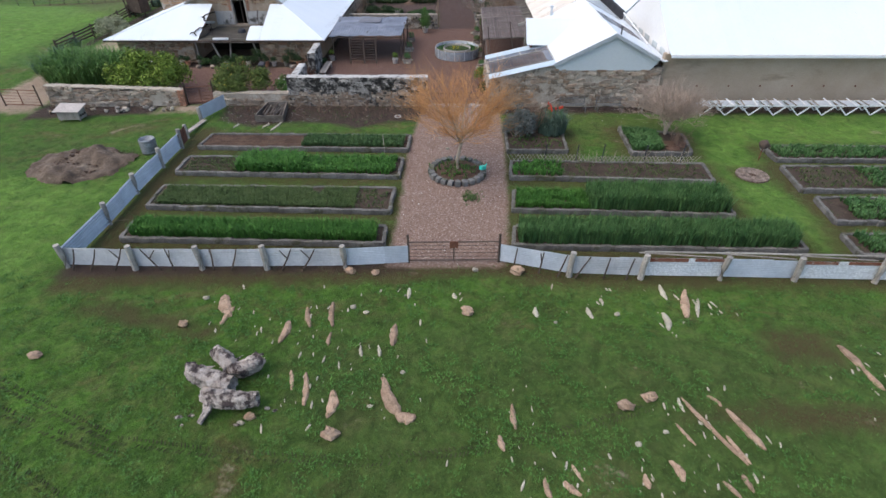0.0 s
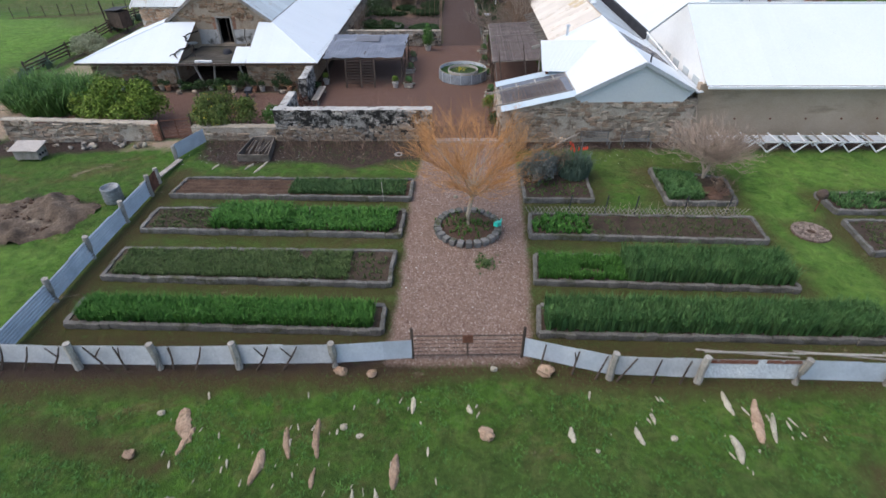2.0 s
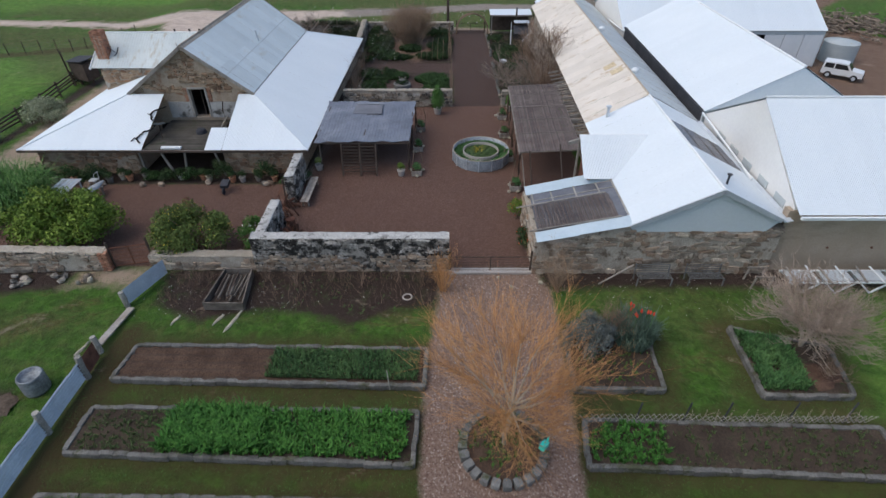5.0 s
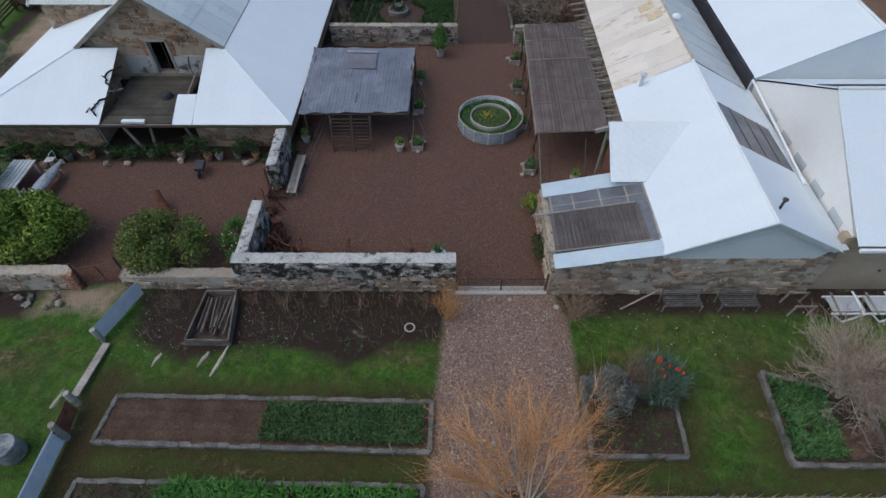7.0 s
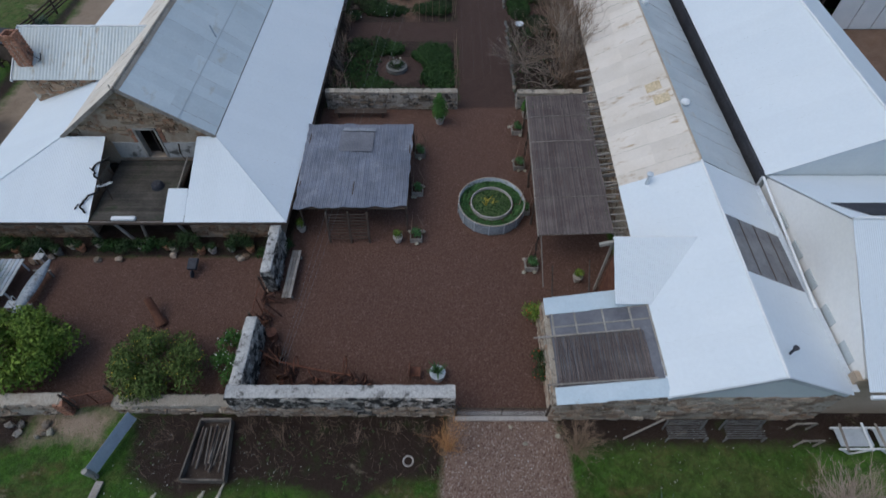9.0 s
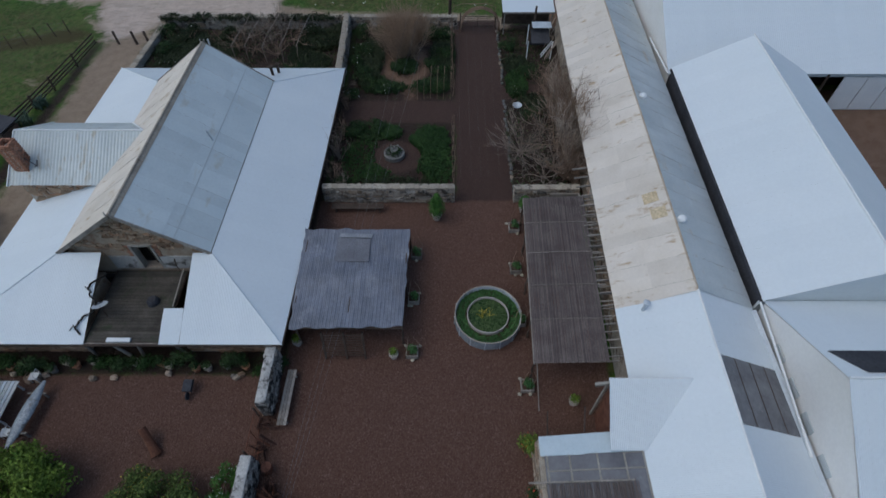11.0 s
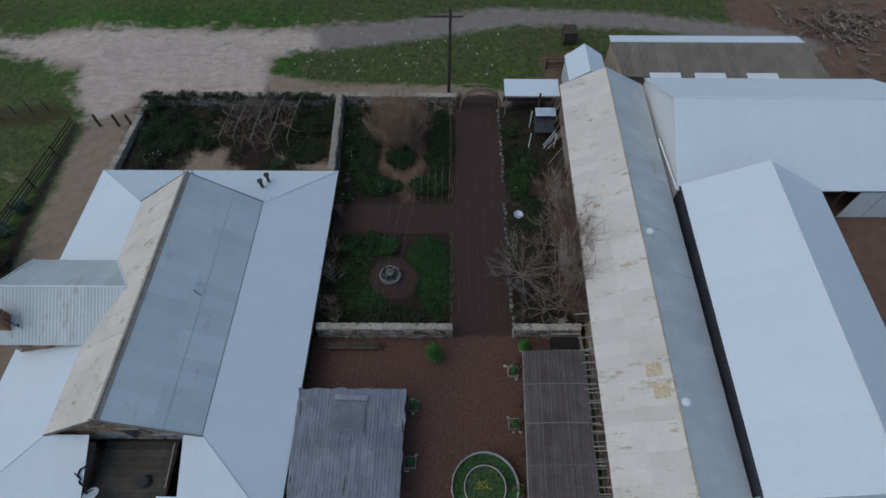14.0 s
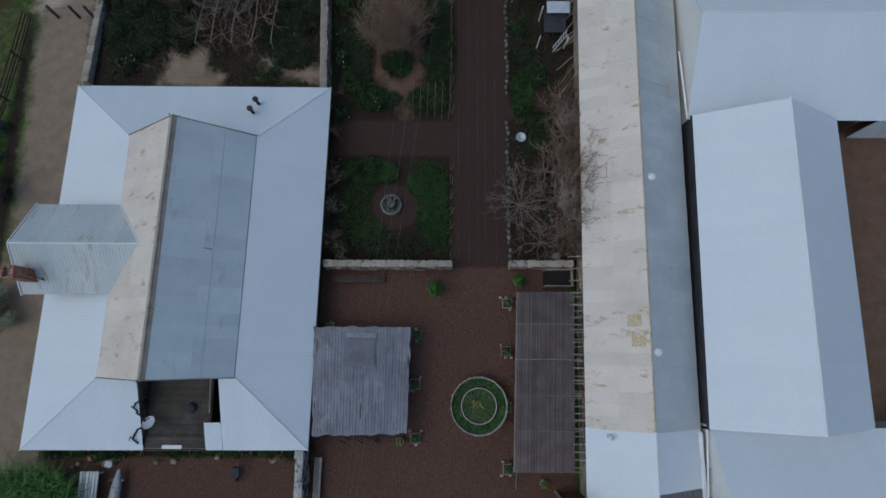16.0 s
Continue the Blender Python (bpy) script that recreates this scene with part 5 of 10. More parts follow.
# ---- garden walls ----
def garden_wall(name, a, b, top, seed, meshes, label, th=0.5, both=False, size=(0.36, 0.2), cap=None, z0=0.0, body=M_MORTAR, low=None, cap_mat=M_WASH):
    w = G()
    h = min(top(0), top((Vector(b) - Vector(a)).length)) - 0.02
    wall_box(w, a, b, z0, h, th)
    ob = solid(name, w, body, label, "stone wall", "structure")
    stone_face(ob, meshes, a, b, z0, top, seed, size, low=low, bare=-0.3 if low else -0.24)
    p, q = Vector((*a, 0)), Vector((*b, 0))
    d = (q - p).normalized()
    n = Vector((-d.y, d.x, 0))
    if both:
        stone_face(ob, meshes, (q + n * th)[:2], (p + n * th)[:2], z0, top, seed + 1, size)
    if cap:
        rng = random.Random(seed)
        L, s = (q - p).length, 0.0
        if cap is CAPS:
            g = G()
            g.smooth = True
            n_s = int(L / 0.12)
            for i in range(n_s + 1):
                for j, (o, h) in enumerate(((0.005, -0.07), (0.0, -0.015), (0.05, 0.005), (th - 0.05, 0.01), (th, -0.015), (th - 0.005, -0.07))):
                    c = p + d * (L * i / n_s) + n * o
                    w = 0.03 * noise.noise((c.x * 2.2, c.y * 2.2, seed)) + 0.03 * noise.noise((c.x * 7, c.y * 7, j))
                    g.v.append((c.x + n.x * w, c.y + n.y * w, top(L * i / n_s) + h + w))
            g.f = [(i * 6 + j, i * 6 + j + 1, i * 6 + j + 7, i * 6 + j + 6) for i in range(n_s) for j in range(5)]
            g.f += [(0, 1, 2, 3, 4, 5), tuple(n_s * 6 + k for k in (5, 4, 3, 2, 1, 0))]
            part("capping", g, cap_mat, ob, "worn whitewashed capping" if cap_mat is M_WASH else "rough tan capping")
            s = L
        while s < L:
            e = min(s + rng.uniform(0.35, 0.7), L)
            c = p + d * ((s + e) / 2) + n * (th / 2)
            m = Matrix.Translation((c.x, c.y, top((s + e) / 2) + 0.02)) @ Matrix.Rotation(math.atan2(d.y, d.x), 4, 'Z') @ Matrix.Diagonal((e - s + 0.03, th + 0.06 + rng.uniform(0, 0.05), 0.13 + rng.uniform(0, 0.05), 1))
            piece("capping", rng.choice(cap), ob, m)
            s = e
    return ob


CAPS = [stone_mesh("capping", M_WASH, 90 + i, 0.1) for i in range(5)]
GCAPS = [stone_mesh("capping", M_TANCAP, 95 + i, 0.1) for i in range(5)]
garden_wall("wall_courtyard_front", (-10.3, 34.6), (-1.0, 34.6), lambda s: 1.95, 160, LICHEN_STONES, "blackened lichen-covered stone wall with a white cap", 0.55, cap=CAPS, body=M_SOOTWASH, low=(STONES, 0.95), size=(0.27, 0.165))
garden_wall("wall_courtyard_side", (-10.35, 38.5), (-10.35, 35.0), lambda s: 1.68, 162, LICHEN_STONES, "old stone side wall with a white cap", 0.5, both=True, cap=CAPS, body=M_SOOTWASH, low=(STONES, 0.7), size=(0.3, 0.18))
garden_wall("wall_courtyard_inner", (-10.3, 43.9), (-10.25, 40.9), lambda s: 1.68, 164, LICHEN_STONES, "old stone side wall with a white cap", 0.5, both=True, cap=CAPS, body=M_SOOTWASH, low=(STONES, 0.7), size=(0.3, 0.18))
garden_wall("wall_yard_low", (-15.4, 34.7), (-10.35, 34.7), lambda s: 0.85, 166, STONES, "low rough stone retaining wall", 0.5, cap=CAPS, cap_mat=M_TANCAP)
garden_wall("wall_yard_front", (-26.2, 34.3), (-17.5, 34.7), lambda s: 1.5 - 0.05 * s, 168, STONES, "rough stone yard wall with a pale capping", 0.5, cap=CAPS, cap_mat=M_TANCAP)
garden_wall("wall_garden_court", (-9.2, 55.45), (-0.55, 55.45), lambda s: 1.25, 170, GREY_STONES, "weathered stone garden wall", 0.4, cap=GCAPS)
garden_wall("wall_garden_court_east", (3.35, 55.5), (7.6, 55.5), lambda s: 1.15, 172, GREY_STONES, "weathered stone garden wall", 0.4, cap=GCAPS)
garden_wall("wall_garden_rear", (-27.0, 77.0), (-0.1, 77.0), lambda s: 1.1, 174, GREY_STONES, "long low stone wall behind the garden", 0.45, cap=GCAPS, size=(0.5, 0.28))
garden_wall("wall_garden_middle", (-9.45, 68.2), (-9.75, 77.0), lambda s: 1.5, 176, GREY_STONES, "stone dividing wall with a pale top", 0.5, cap=CAPS, cap_mat=M_TANCAP, size=(0.5, 0.28))
garden_wall("wall_garden_west", (-27.0, 77.0), (-27.4, 69.0), lambda s: 0.55, 178, GREY_STONES, "low stone wall", 0.45, cap=GCAPS, size=(0.5, 0.28))
solid("gate_sill", G().box(-1.0, 34.35, 0.0, 2.95, 34.75, 0.12), M_CONC, "pale concrete gate sill", "sill", "structure")


# ---- garden beds ----
def bed(name_label, poly, seed, h=0.25, soil=M_SOIL_DARK, soil_h=0.18, furrow=0.0, block=(0.42, 0.18)):
    """A raised bed edged with stone blocks, filled with soil."""
    rng = random.Random(seed)
    cx, cy = sum(p[0] for p in poly) / len(poly), sum(p[1] for p in poly) / len(poly)
    ob = thing("raised_bed", (cx, cy, 0), name_label, "garden bed", "raised garden beds")
    n = len(poly)
    xs, ys = [p[0] for p in poly], [p[1] for p in poly]
    g = G()
    g.smooth = True
    nx, ny = max(2, int((max(xs) - min(xs)) / 0.22)), max(2, int((max(ys) - min(ys)) / (0.06 if furrow else 0.22)))
    lines = []
    for j in range(ny + 1):
        f = j / ny
        row = []
        for i in range(nx + 1):
            s = i / nx
            a = (poly[0][0] + (poly[1][0] - poly[0][0]) * s, poly[0][1] + (poly[1][1] - poly[0][1]) * s)
            b = (poly[3][0] + (poly[2][0] - poly[3][0]) * s, poly[3][1] + (poly[2][1] - poly[3][1]) * s)
            x, y = a[0] + (b[0] - a[0]) * f, a[1] + (b[1] - a[1]) * f
            row.append((x, y, soil_h + furrow * math.sin(f * 6.283 * 5) + 0.05 * noise.noise((x * 2.1, y * 2.1, seed)) + rng.uniform(-0.015, 0.015)))
        lines.append(row)
    g.v = [p for r in lines for p in r]
    g.f = [(j * (nx + 1) + i, j * (nx + 1) + i + 1, (j + 1) * (nx + 1) + i + 1, (j + 1) * (nx + 1) + i) for j in range(ny) for i in range(nx)]
    part("soil", g, soil, ob, "dark garden soil")
    for k in range(n):
        a, b = Vector((*poly[k], 0)), Vector((*poly[(k + 1) % n], 0))
        d = b - a
        L = d.length
        ang = math.atan2(d.y, d.x)
        s = 0.0
        while s < L - 0.08:
            e = min(s + block[0] * rng.uniform(0.7, 1.3), L)
            c = a + d * ((s + e) / 2 / L)
            hh = h * rng.uniform(0.9, 1.06)
            m = Matrix.Translation((c.x + rng.uniform(-0.02, 0.02), c.y + rng.uniform(-0.025, 0.025), hh / 2 - 0.02)) @ Matrix.Rotation(ang + rng.uniform(-0.05, 0.05), 4, 'Z') \
                @ Matrix.Diagonal((e - s + 0.06, block[1] * rng.uniform(0.88, 1.12), hh + 0.04, 1))
            piece("edging_block", rng.choice(KERBS), ob, m)
            s = e
    return ob


for i, (k, poly) in enumerate(BEDS.items()):
    bed({"L1": "long stone-edged bed, half bare soil and half seedlings"}.get(k, "long stone-edged raised bed planted with greens"), poly, 200 + i, soil=M_SOIL if k == "L1" else M_SOIL_DARK, furrow=0.035 if k == "L1" else 0.0)


# ---- planting tools ----
def leaf_mat(name, c1, c2, island=0.35, trans=0.15):
    m = mat(name, c1, c2, 1.4, 9, 0.7, 0, 0.0, island=island, grain=0.15, spec=0.25)
    m.node_tree.nodes["Principled BSDF"].inputs["Subsurface Weight"].default_value = 0.0
    return m


L_GRASS = leaf_mat("lawn_blades", (0.048, 0.112, 0.020), (0.085, 0.165, 0.034), 0.35)
L_PALE = leaf_mat("cream_flower_heads", (0.20, 0.23, 0.13), (0.36, 0.38, 0.26), 0.35)
L_WEED = leaf_mat("olive_weeds", (0.055, 0.096, 0.026), (0.10, 0.142, 0.050), 0.4)
L_BRIGHT = leaf_mat("bright_crop", (0.042, 0.13, 0.02), (0.078, 0.20, 0.034), 0.45)
L_DARK = leaf_mat("dark_crop", (0.046, 0.120, 0.036), (0.095, 0.185, 0.060), 0.5)
L_SEED = leaf_mat("seedling_leaves", (0.045, 0.10, 0.034), (0.082, 0.15, 0.05), 0.4)
L_BUSH = leaf_mat("citrus_leaves", (0.072, 0.135, 0.018), (0.20, 0.265, 0.040), 0.5)
L_YBUSH = leaf_mat("olive_leaves", (0.065, 0.10, 0.022), (0.13, 0.17, 0.04), 0.5)
L_YELLOW = leaf_mat("yellow_fruit", (0.50, 0.38, 0.04), (0.62, 0.50, 0.08), 0.25)
L_WHITE = leaf_mat("white_petals", (0.62, 0.62, 0.56), (0.74, 0.74, 0.70), 0.15)
L_RED = leaf_mat("red_flower_spikes", (0.55, 0.05, 0.03), (0.65, 0.11, 0.05), 0.2)
L_STRAP = leaf_mat("strap_leaves", (0.045, 0.12, 0.022), (0.085, 0.18, 0.035), 0.4)
L_ARCH = leaf_mat("arching_strap_leaves", (0.060, 0.145, 0.030), (0.115, 0.215, 0.055), 0.5)
L_HERB = leaf_mat("dull_herb_leaves", (0.022, 0.054, 0.013), (0.044, 0.088, 0.022), 0.5)
L_GREY = leaf_mat("lavender_leaves", (0.095, 0.108, 0.10), (0.175, 0.19, 0.175), 0.35)
L_BLUE = leaf_mat("blue_green_leaves", (0.065, 0.11, 0.082), (0.115, 0.165, 0.122), 0.35)
L_DEEP = leaf_mat("deep_green_leaves", (0.020, 0.044, 0.014), (0.044, 0.076, 0.023), 0.5)
L_SCRUB = leaf_mat("dull_scrub_leaves", (0.022, 0.034, 0.014), (0.046, 0.058, 0.026), 0.5)
L_DRY = leaf_mat("dry_leaves", (0.16, 0.10, 0.055), (0.26, 0.18, 0.11), 0.4)
M_TWIG_OR = mat("orange_twigs", (0.41, 0.20, 0.078), (0.57, 0.31, 0.135), 1.0, 14, 0.8, 0, 0, island=0.35, grain=0.15)
M_TWIG_GREY = mat("grey_twigs", (0.30, 0.235, 0.185), (0.45, 0.37, 0.30), 1.0, 14, 0.9, 0, 0, island=0.3, grain=0.15)
M_TWIG_BR = mat("brown_twigs", (0.17, 0.115, 0.08), (0.29, 0.205, 0.15), 1.0, 14, 0.9, 0, 0, island=0.35, grain=0.15)
M_TWIG_DULL = mat("dull_twigs", (0.19, 0.15, 0.122), (0.30, 0.245, 0.20), 1.0, 14, 0.9, 0, 0, island=0.3, grain=0.15)
M_TWIG_PINK = mat("pinkish_twigs", (0.27, 0.205, 0.163), (0.41, 0.325, 0.262), 1.0, 14, 0.9, 0, 0, island=0.3, grain=0.15)
M_BARK = mat("pale_bark", (0.30, 0.25, 0.19), (0.42, 0.36, 0.28), 4, 24, 0.9, 0, 0.4)
M_DEAD = mat("bleached_dead_wood", (0.22, 0.18, 0.15), (0.45, 0.41, 0.37), 4.0, 30, 0.97, 0, 1.0, grain=0.5,
             stain=(0.05, 0.038, 0.036), stain_at=0.47, stain_scale=2.6)
M_SLAB = mat("sandstone_slab", (0.25, 0.165, 0.11), (0.40, 0.29, 0.205), 2.6, 20, 0.95, 0, 0.5, rand=0.2,
             grain=0.4, stain=(0.12, 0.10, 0.055), stain_at=0.57, stain_scale=3.0)
M_PALE = mat("pale_quartz_stone", (0.30, 0.27, 0.20), (0.45, 0.415, 0.33), 2.4, 20, 0.95, 0, 0.5, rand=0.18)
M_TERRA = mat("terracotta", (0.34, 0.16, 0.09), (0.44, 0.23, 0.14), 3, 20, 0.9, 0, 0.2)


def mesh_np(name, verts, faces, material):
    me = bpy.data.meshes.new(name)
    me.from_pydata(verts.tolist(), [], faces)
    me.materials.append(material)
    me.update()
    return me


def blades(base, height, width, lean, per, seed, droop=0.35):
    """Tufts of tapering blades on the points given."""
    r = np.random.RandomState(seed)
    p = np.repeat(np.asarray(base, float), per, 0)
    n = len(p)
    a = r.uniform(0, 2 * np.pi, n)
    h = height * r.uniform(0.55, 1.2, n)
    ln = lean * r.uniform(0.15, 1.0, n) * h
    d = np.stack([np.cos(a), np.sin(a), np.zeros(n)], 1)
    s = np.stack([-np.sin(a), np.cos(a), np.zeros(n)], 1) * (width * r.uniform(0.6, 1.2, n))[:, None]
    up = np.array([0, 0, 1.0])
    p = p + d * (r.uniform(0, 0.25, n) * ln)[:, None]
    mid = p + d * (ln * 0.4)[:, None] + up * (h * 0.65)[:, None]
    tip = p + d * ln[:, None] + up * (h * (1 - droop * r.uniform(0, 1, n)))[:, None]
    v = np.stack([p - s, p + s, mid + s * 0.8, mid - s * 0.8, tip], 1).reshape(-1, 3)
    k = np.arange(n) * 5
    f = [q for i in k.tolist() for q in ((i, i + 1, i + 2, i + 3), (i + 3, i + 2, i + 4))]
    return v, f


def leaves(centres, radii, count, size, seed, shell=0.55):
    """Small leaf quads spread through uneven clumps."""
    r = np.random.RandomState(seed)
    c, rad = np.asarray(centres, float), np.asarray(radii, float)
    w = rad.prod(1) ** (2 / 3)
    i = r.choice(len(c), count, p=w / w.sum())
    d = r.normal(size=(count, 3))
    d /= np.linalg.norm(d, axis=1)[:, None]
    d[:, 2] = np.where(d[:, 2] < -0.35, -d[:, 2], d[:, 2])
    p = c[i] + d * rad[i] * r.uniform(shell, 1.06, count)[:, None]
    nrm = d + r.normal(size=(count, 3)) * 0.7
    nrm /= np.linalg.norm(nrm, axis=1)[:, None]
    t = np.cross(nrm, r.normal(size=(count, 3)))
    t /= np.linalg.norm(t, axis=1)[:, None]
    b = np.cross(nrm, t)
    s = size * r.uniform(0.6, 1.4, count)[:, None]
    v = np.stack([p - t * s, p + b * s * 0.45, p + t * s, p - b * s * 0.45], 1).reshape(-1, 3)
    v[:, 2] = np.maximum(v[:, 2], 0.02)
    return v, [(k, k + 1, k + 2, k + 3) for k in range(0, 4 * count, 4)]


def leafy(parent, name, vf, material, label=""):
    v, f = vf
    o = ORIGIN[parent]
    ob = new(name, mesh_np(name, v - np.array(o), f, material))
    ob.parent = parent
    ORIGIN[ob] = o
    return tagged(ob, label)


def stuff(name, vf, material, label, category):
    v, f = vf
    ob = new(name, mesh_np(name, v, f, material))
    ORIGIN[ob] = Vector((0, 0, 0))
    return tagged(ob, label, category, kind="stuff")


def whip(g, p, d, length, r, rng, segs=3, bend=0.18, up=0.25, sides=3):
    pts, rad = [Vector(p)], [r]
    d = Vector(d).normalized()
    for i in range(segs):
        d = (d + Vector((rng.uniform(-bend, bend), rng.uniform(-bend, bend), rng.uniform(-bend, bend) + up * 0.3))).normalized()
        pts.append(pts[-1] + d * length / segs)
        rad.append(r * (1 - 0.85 * (i + 1) / segs))
    g.tube(pts, rad, sides, False)
    return pts, d


def twig_shrub(name, at, h, spread, stems, material, label, seed, sub=7, category="shrub", r=0.022, up=0.25, base=0.15, trunk=None, lift=0.0, shoot=1.0):
    """Bare branching shrub: stems from the base, each with side shoots and fine ends."""
    rng = random.Random(seed)
    ob = thing(name, at, label, category)
    g, fine = G(), G()
    c = Vector(at) + Vector((0, 0, lift))
    if lift:
        for k in range(3):
            a = k * 2.1 + 0.3
            part("trunk", G().tube([at, (at[0] + 0.12 * math.cos(a), at[1] + 0.1 * math.sin(a), at[2] + lift * 0.5), (at[0] + base * math.cos(a), at[1] + base * math.sin(a), at[2] + lift * 1.1)], [0.085, 0.06, 0.045], 7), trunk or material, ob)
    for i in range(stems):
        a = 2 * math.pi * i / stems + rng.uniform(-0.4, 0.4)
        out = spread * rng.uniform(0.25, 1.0)
        d = Vector((math.cos(a) * out, math.sin(a) * out, h * rng.uniform(0.7, 1.1)))
        start = c + Vector((rng.uniform(-base, base), rng.uniform(-base, base), 0))
        pts, _ = whip(g, start, d, d.length * 0.85, r * rng.uniform(0.7, 1.2), rng, 5, 0.22, up, 5)
        for k in range(sub):
            s = rng.randrange(1, 5)
            q = pts[s].lerp(pts[s + 1], rng.random())
            dd = (d.normalized() + Vector((rng.uniform(-1, 1), rng.uniform(-1, 1), rng.uniform(-0.2, 0.7)))).normalized()
            p2, _ = whip(fine, q, dd, shoot * h * rng.uniform(0.18, 0.42), r * 0.4, rng, 3, 0.3, up)
            for _ in range(3):
                q2 = p2[rng.randrange(0, 3)].lerp(p2[3], rng.random() * 0.7)
                whip(fine, q2, dd + Vector((rng.uniform(-0.9, 0.9), rng.uniform(-0.9, 0.9), rng.uniform(-0.2, 0.6))), shoot * h * rng.uniform(0.08, 0.22), r * 0.26, rng, 2, 0.3, up)
    part("branch_frame", g, trunk or material, ob)
    part("twig_crown", fine, material, ob)
    return ob


def crooked_tree(name, at, limbs, reach, height, material, label, seed, r=0.05, wander=0.5, forks=5, twigs=6, category="tree"):
    """Bare pruned tree: long wandering limbs from a low trunk, each forking into shoots."""
    rng = random.Random(seed)
    ob = thing(name, at, label, category)
    c = Vector(at)
    part("trunk", G().tube([c, c + Vector((0.03, 0.02, height * 0.15)), c + Vector((0, 0, height * 0.3))], [r * 2.4, r * 1.9, r * 1.6], 8), material, ob)
    frame_g, fine = G(), G()
    for i in range(limbs):
        a = 2 * math.pi * (i + rng.uniform(-0.3, 0.3)) / limbs
        p = c + Vector((0, 0, height * rng.uniform(0.18, 0.3)))
        d = Vector((math.cos(a), math.sin(a), rng.uniform(0.15, 0.9))).normalized()
        L = reach * rng.uniform(0.6, 1.1)
        pts, rad, n = [p], [r], 9
        for k in range(n):
            d = (d + Vector((rng.uniform(-1, 1), rng.uniform(-1, 1), rng.uniform(-0.6, 0.7))) * wander * 0.5).normalized()
            pts.append(pts[-1] + d * L / n)
            rad.append(r * (1 - 0.75 * (k + 1) / n))
        for q in pts:
            q.z = max(q.z, 0.1)
        frame_g.tube(pts, rad, 5, False)
        for _ in range(forks):
            k = rng.randrange(2, n)
            dd = ((pts[k + 1] - pts[k]).normalized() + Vector((rng.uniform(-0.9, 0.9), rng.uniform(-0.9, 0.9), rng.uniform(-0.1, 0.9)))).normalized()
            p2, _ = whip(frame_g, pts[k], dd, L * rng.uniform(0.25, 0.5), r * 0.45, rng, 4, 0.3, 0.1, 4)
            for _ in range(twigs):
                k2 = rng.randrange(1, 4)
                whip(fine, p2[k2].lerp(p2[k2 + 1], rng.random()), dd + Vector((rng.uniform(-0.9, 0.9), rng.uniform(-0.9, 0.9), rng.uniform(-0.1, 0.7))), L * rng.uniform(0.1, 0.26), r * 0.2, rng, 2, 0.3, 0.1)
    part("branch_frame", frame_g, material, ob)
    part("twig_crown", fine, material, ob)
    return ob


def clumps(cx, cy, rx, ry, h, n, seed, lump_r=0.5):
    rng = random.Random(seed)
    cs, rs = [], []
    for _ in range(n):
        a, q = rng.uniform(0, 2 * math.pi), math.sqrt(rng.random()) * 0.85
        x, y = cx + math.cos(a) * rx * q, cy + math.sin(a) * ry * q
        top = h * (1 - 0.55 * q * q) * rng.uniform(0.8, 1.1)
        k = lump_r * rng.uniform(0.7, 1.25)
        cs.append((x, y, max(top - k, k * 0.6)))
        rs.append((k, k, k))
        cs.append((x + rng.uniform(-0.3, 0.3) * k, y + rng.uniform(-0.3, 0.3) * k, max(top * 0.45, k * 0.6)))
        rs.append((k * 1.1, k * 1.1, max(top * 0.45, 0.2)))
    return cs, rs


def bush(name, at, rx, ry, h, material, label, seed, count=3500, size=0.07, n=16, extra=None, lump_r=0.5):
    """Leafy shrub of many clumps on short stems."""
    ob = thing(name, (at[0], at[1], 0), label, "shrub")
    cs, rs = clumps(at[0], at[1], rx, ry, h, n, seed, lump_r)
    leafy(ob, "foliage", leaves(cs, rs, count, size, seed), material)
    g = G()
    rng = random.Random(seed)
    for c in cs[::2]:
        g.tube([(at[0] + rng.uniform(-0.3, 0.3) * rx, at[1] + rng.uniform(-0.3, 0.3) * ry, 0), (c[0], c[1], c[2])], [0.03, 0.012], 5, False)
    part("stem_frame", g, M_TWIG_BR, ob)
    if extra:
        m, k, s, nm = extra
        tagged(leafy(ob, nm, leaves(cs, [(r[0] * 1.04, r[1] * 1.04, r[2] * 1.04) for r in rs], k, s, seed + 1, 0.95), m), kind="stuff")
    return ob


def scatter(poly, n, seed, z=0.18):
    """Points spread over a four-cornered bed."""
    r = np.random.RandomState(seed)
    s, t = r.rand(n), r.rand(n)
    a = np.array([(*p, z) for p in poly])
    e, f = 0.012, 0.07
    s, t = e + s * (1 - 2 * e), f + t * (1 - 2 * f)
    return (a[0] * ((1 - s) * (1 - t))[:, None] + a[1] * (s * (1 - t))[:, None] + a[2] * (s * t)[:, None] + a[3] * ((1 - s) * t)[:, None])


def strip_of(key, s0, s1):
    """Part of a bed between two shares of its length."""
    p = [Vector((*q, 0)) for q in BEDS[key]]
    return [tuple(p[0].lerp(p[1], s0)[:2]), tuple(p[0].lerp(p[1], s1)[:2]), tuple(p[3].lerp(p[2], s1)[:2]), tuple(p[3].lerp(p[2], s0)[:2])]


def crop(key, s0, s1, n, h, w, lean, per, material, label, seed):
    poly = strip_of(key, s0, s1)
    pts = scatter(poly, n, seed)
    keep = np.array([noise.noise((x * 0.9, y * 0.9, seed)) > -0.42 or h > 0.44 for x, y, _ in pts])
    return stuff("crop", blades(pts[keep], h, w, lean, per, seed), material, label, "vegetable crop")


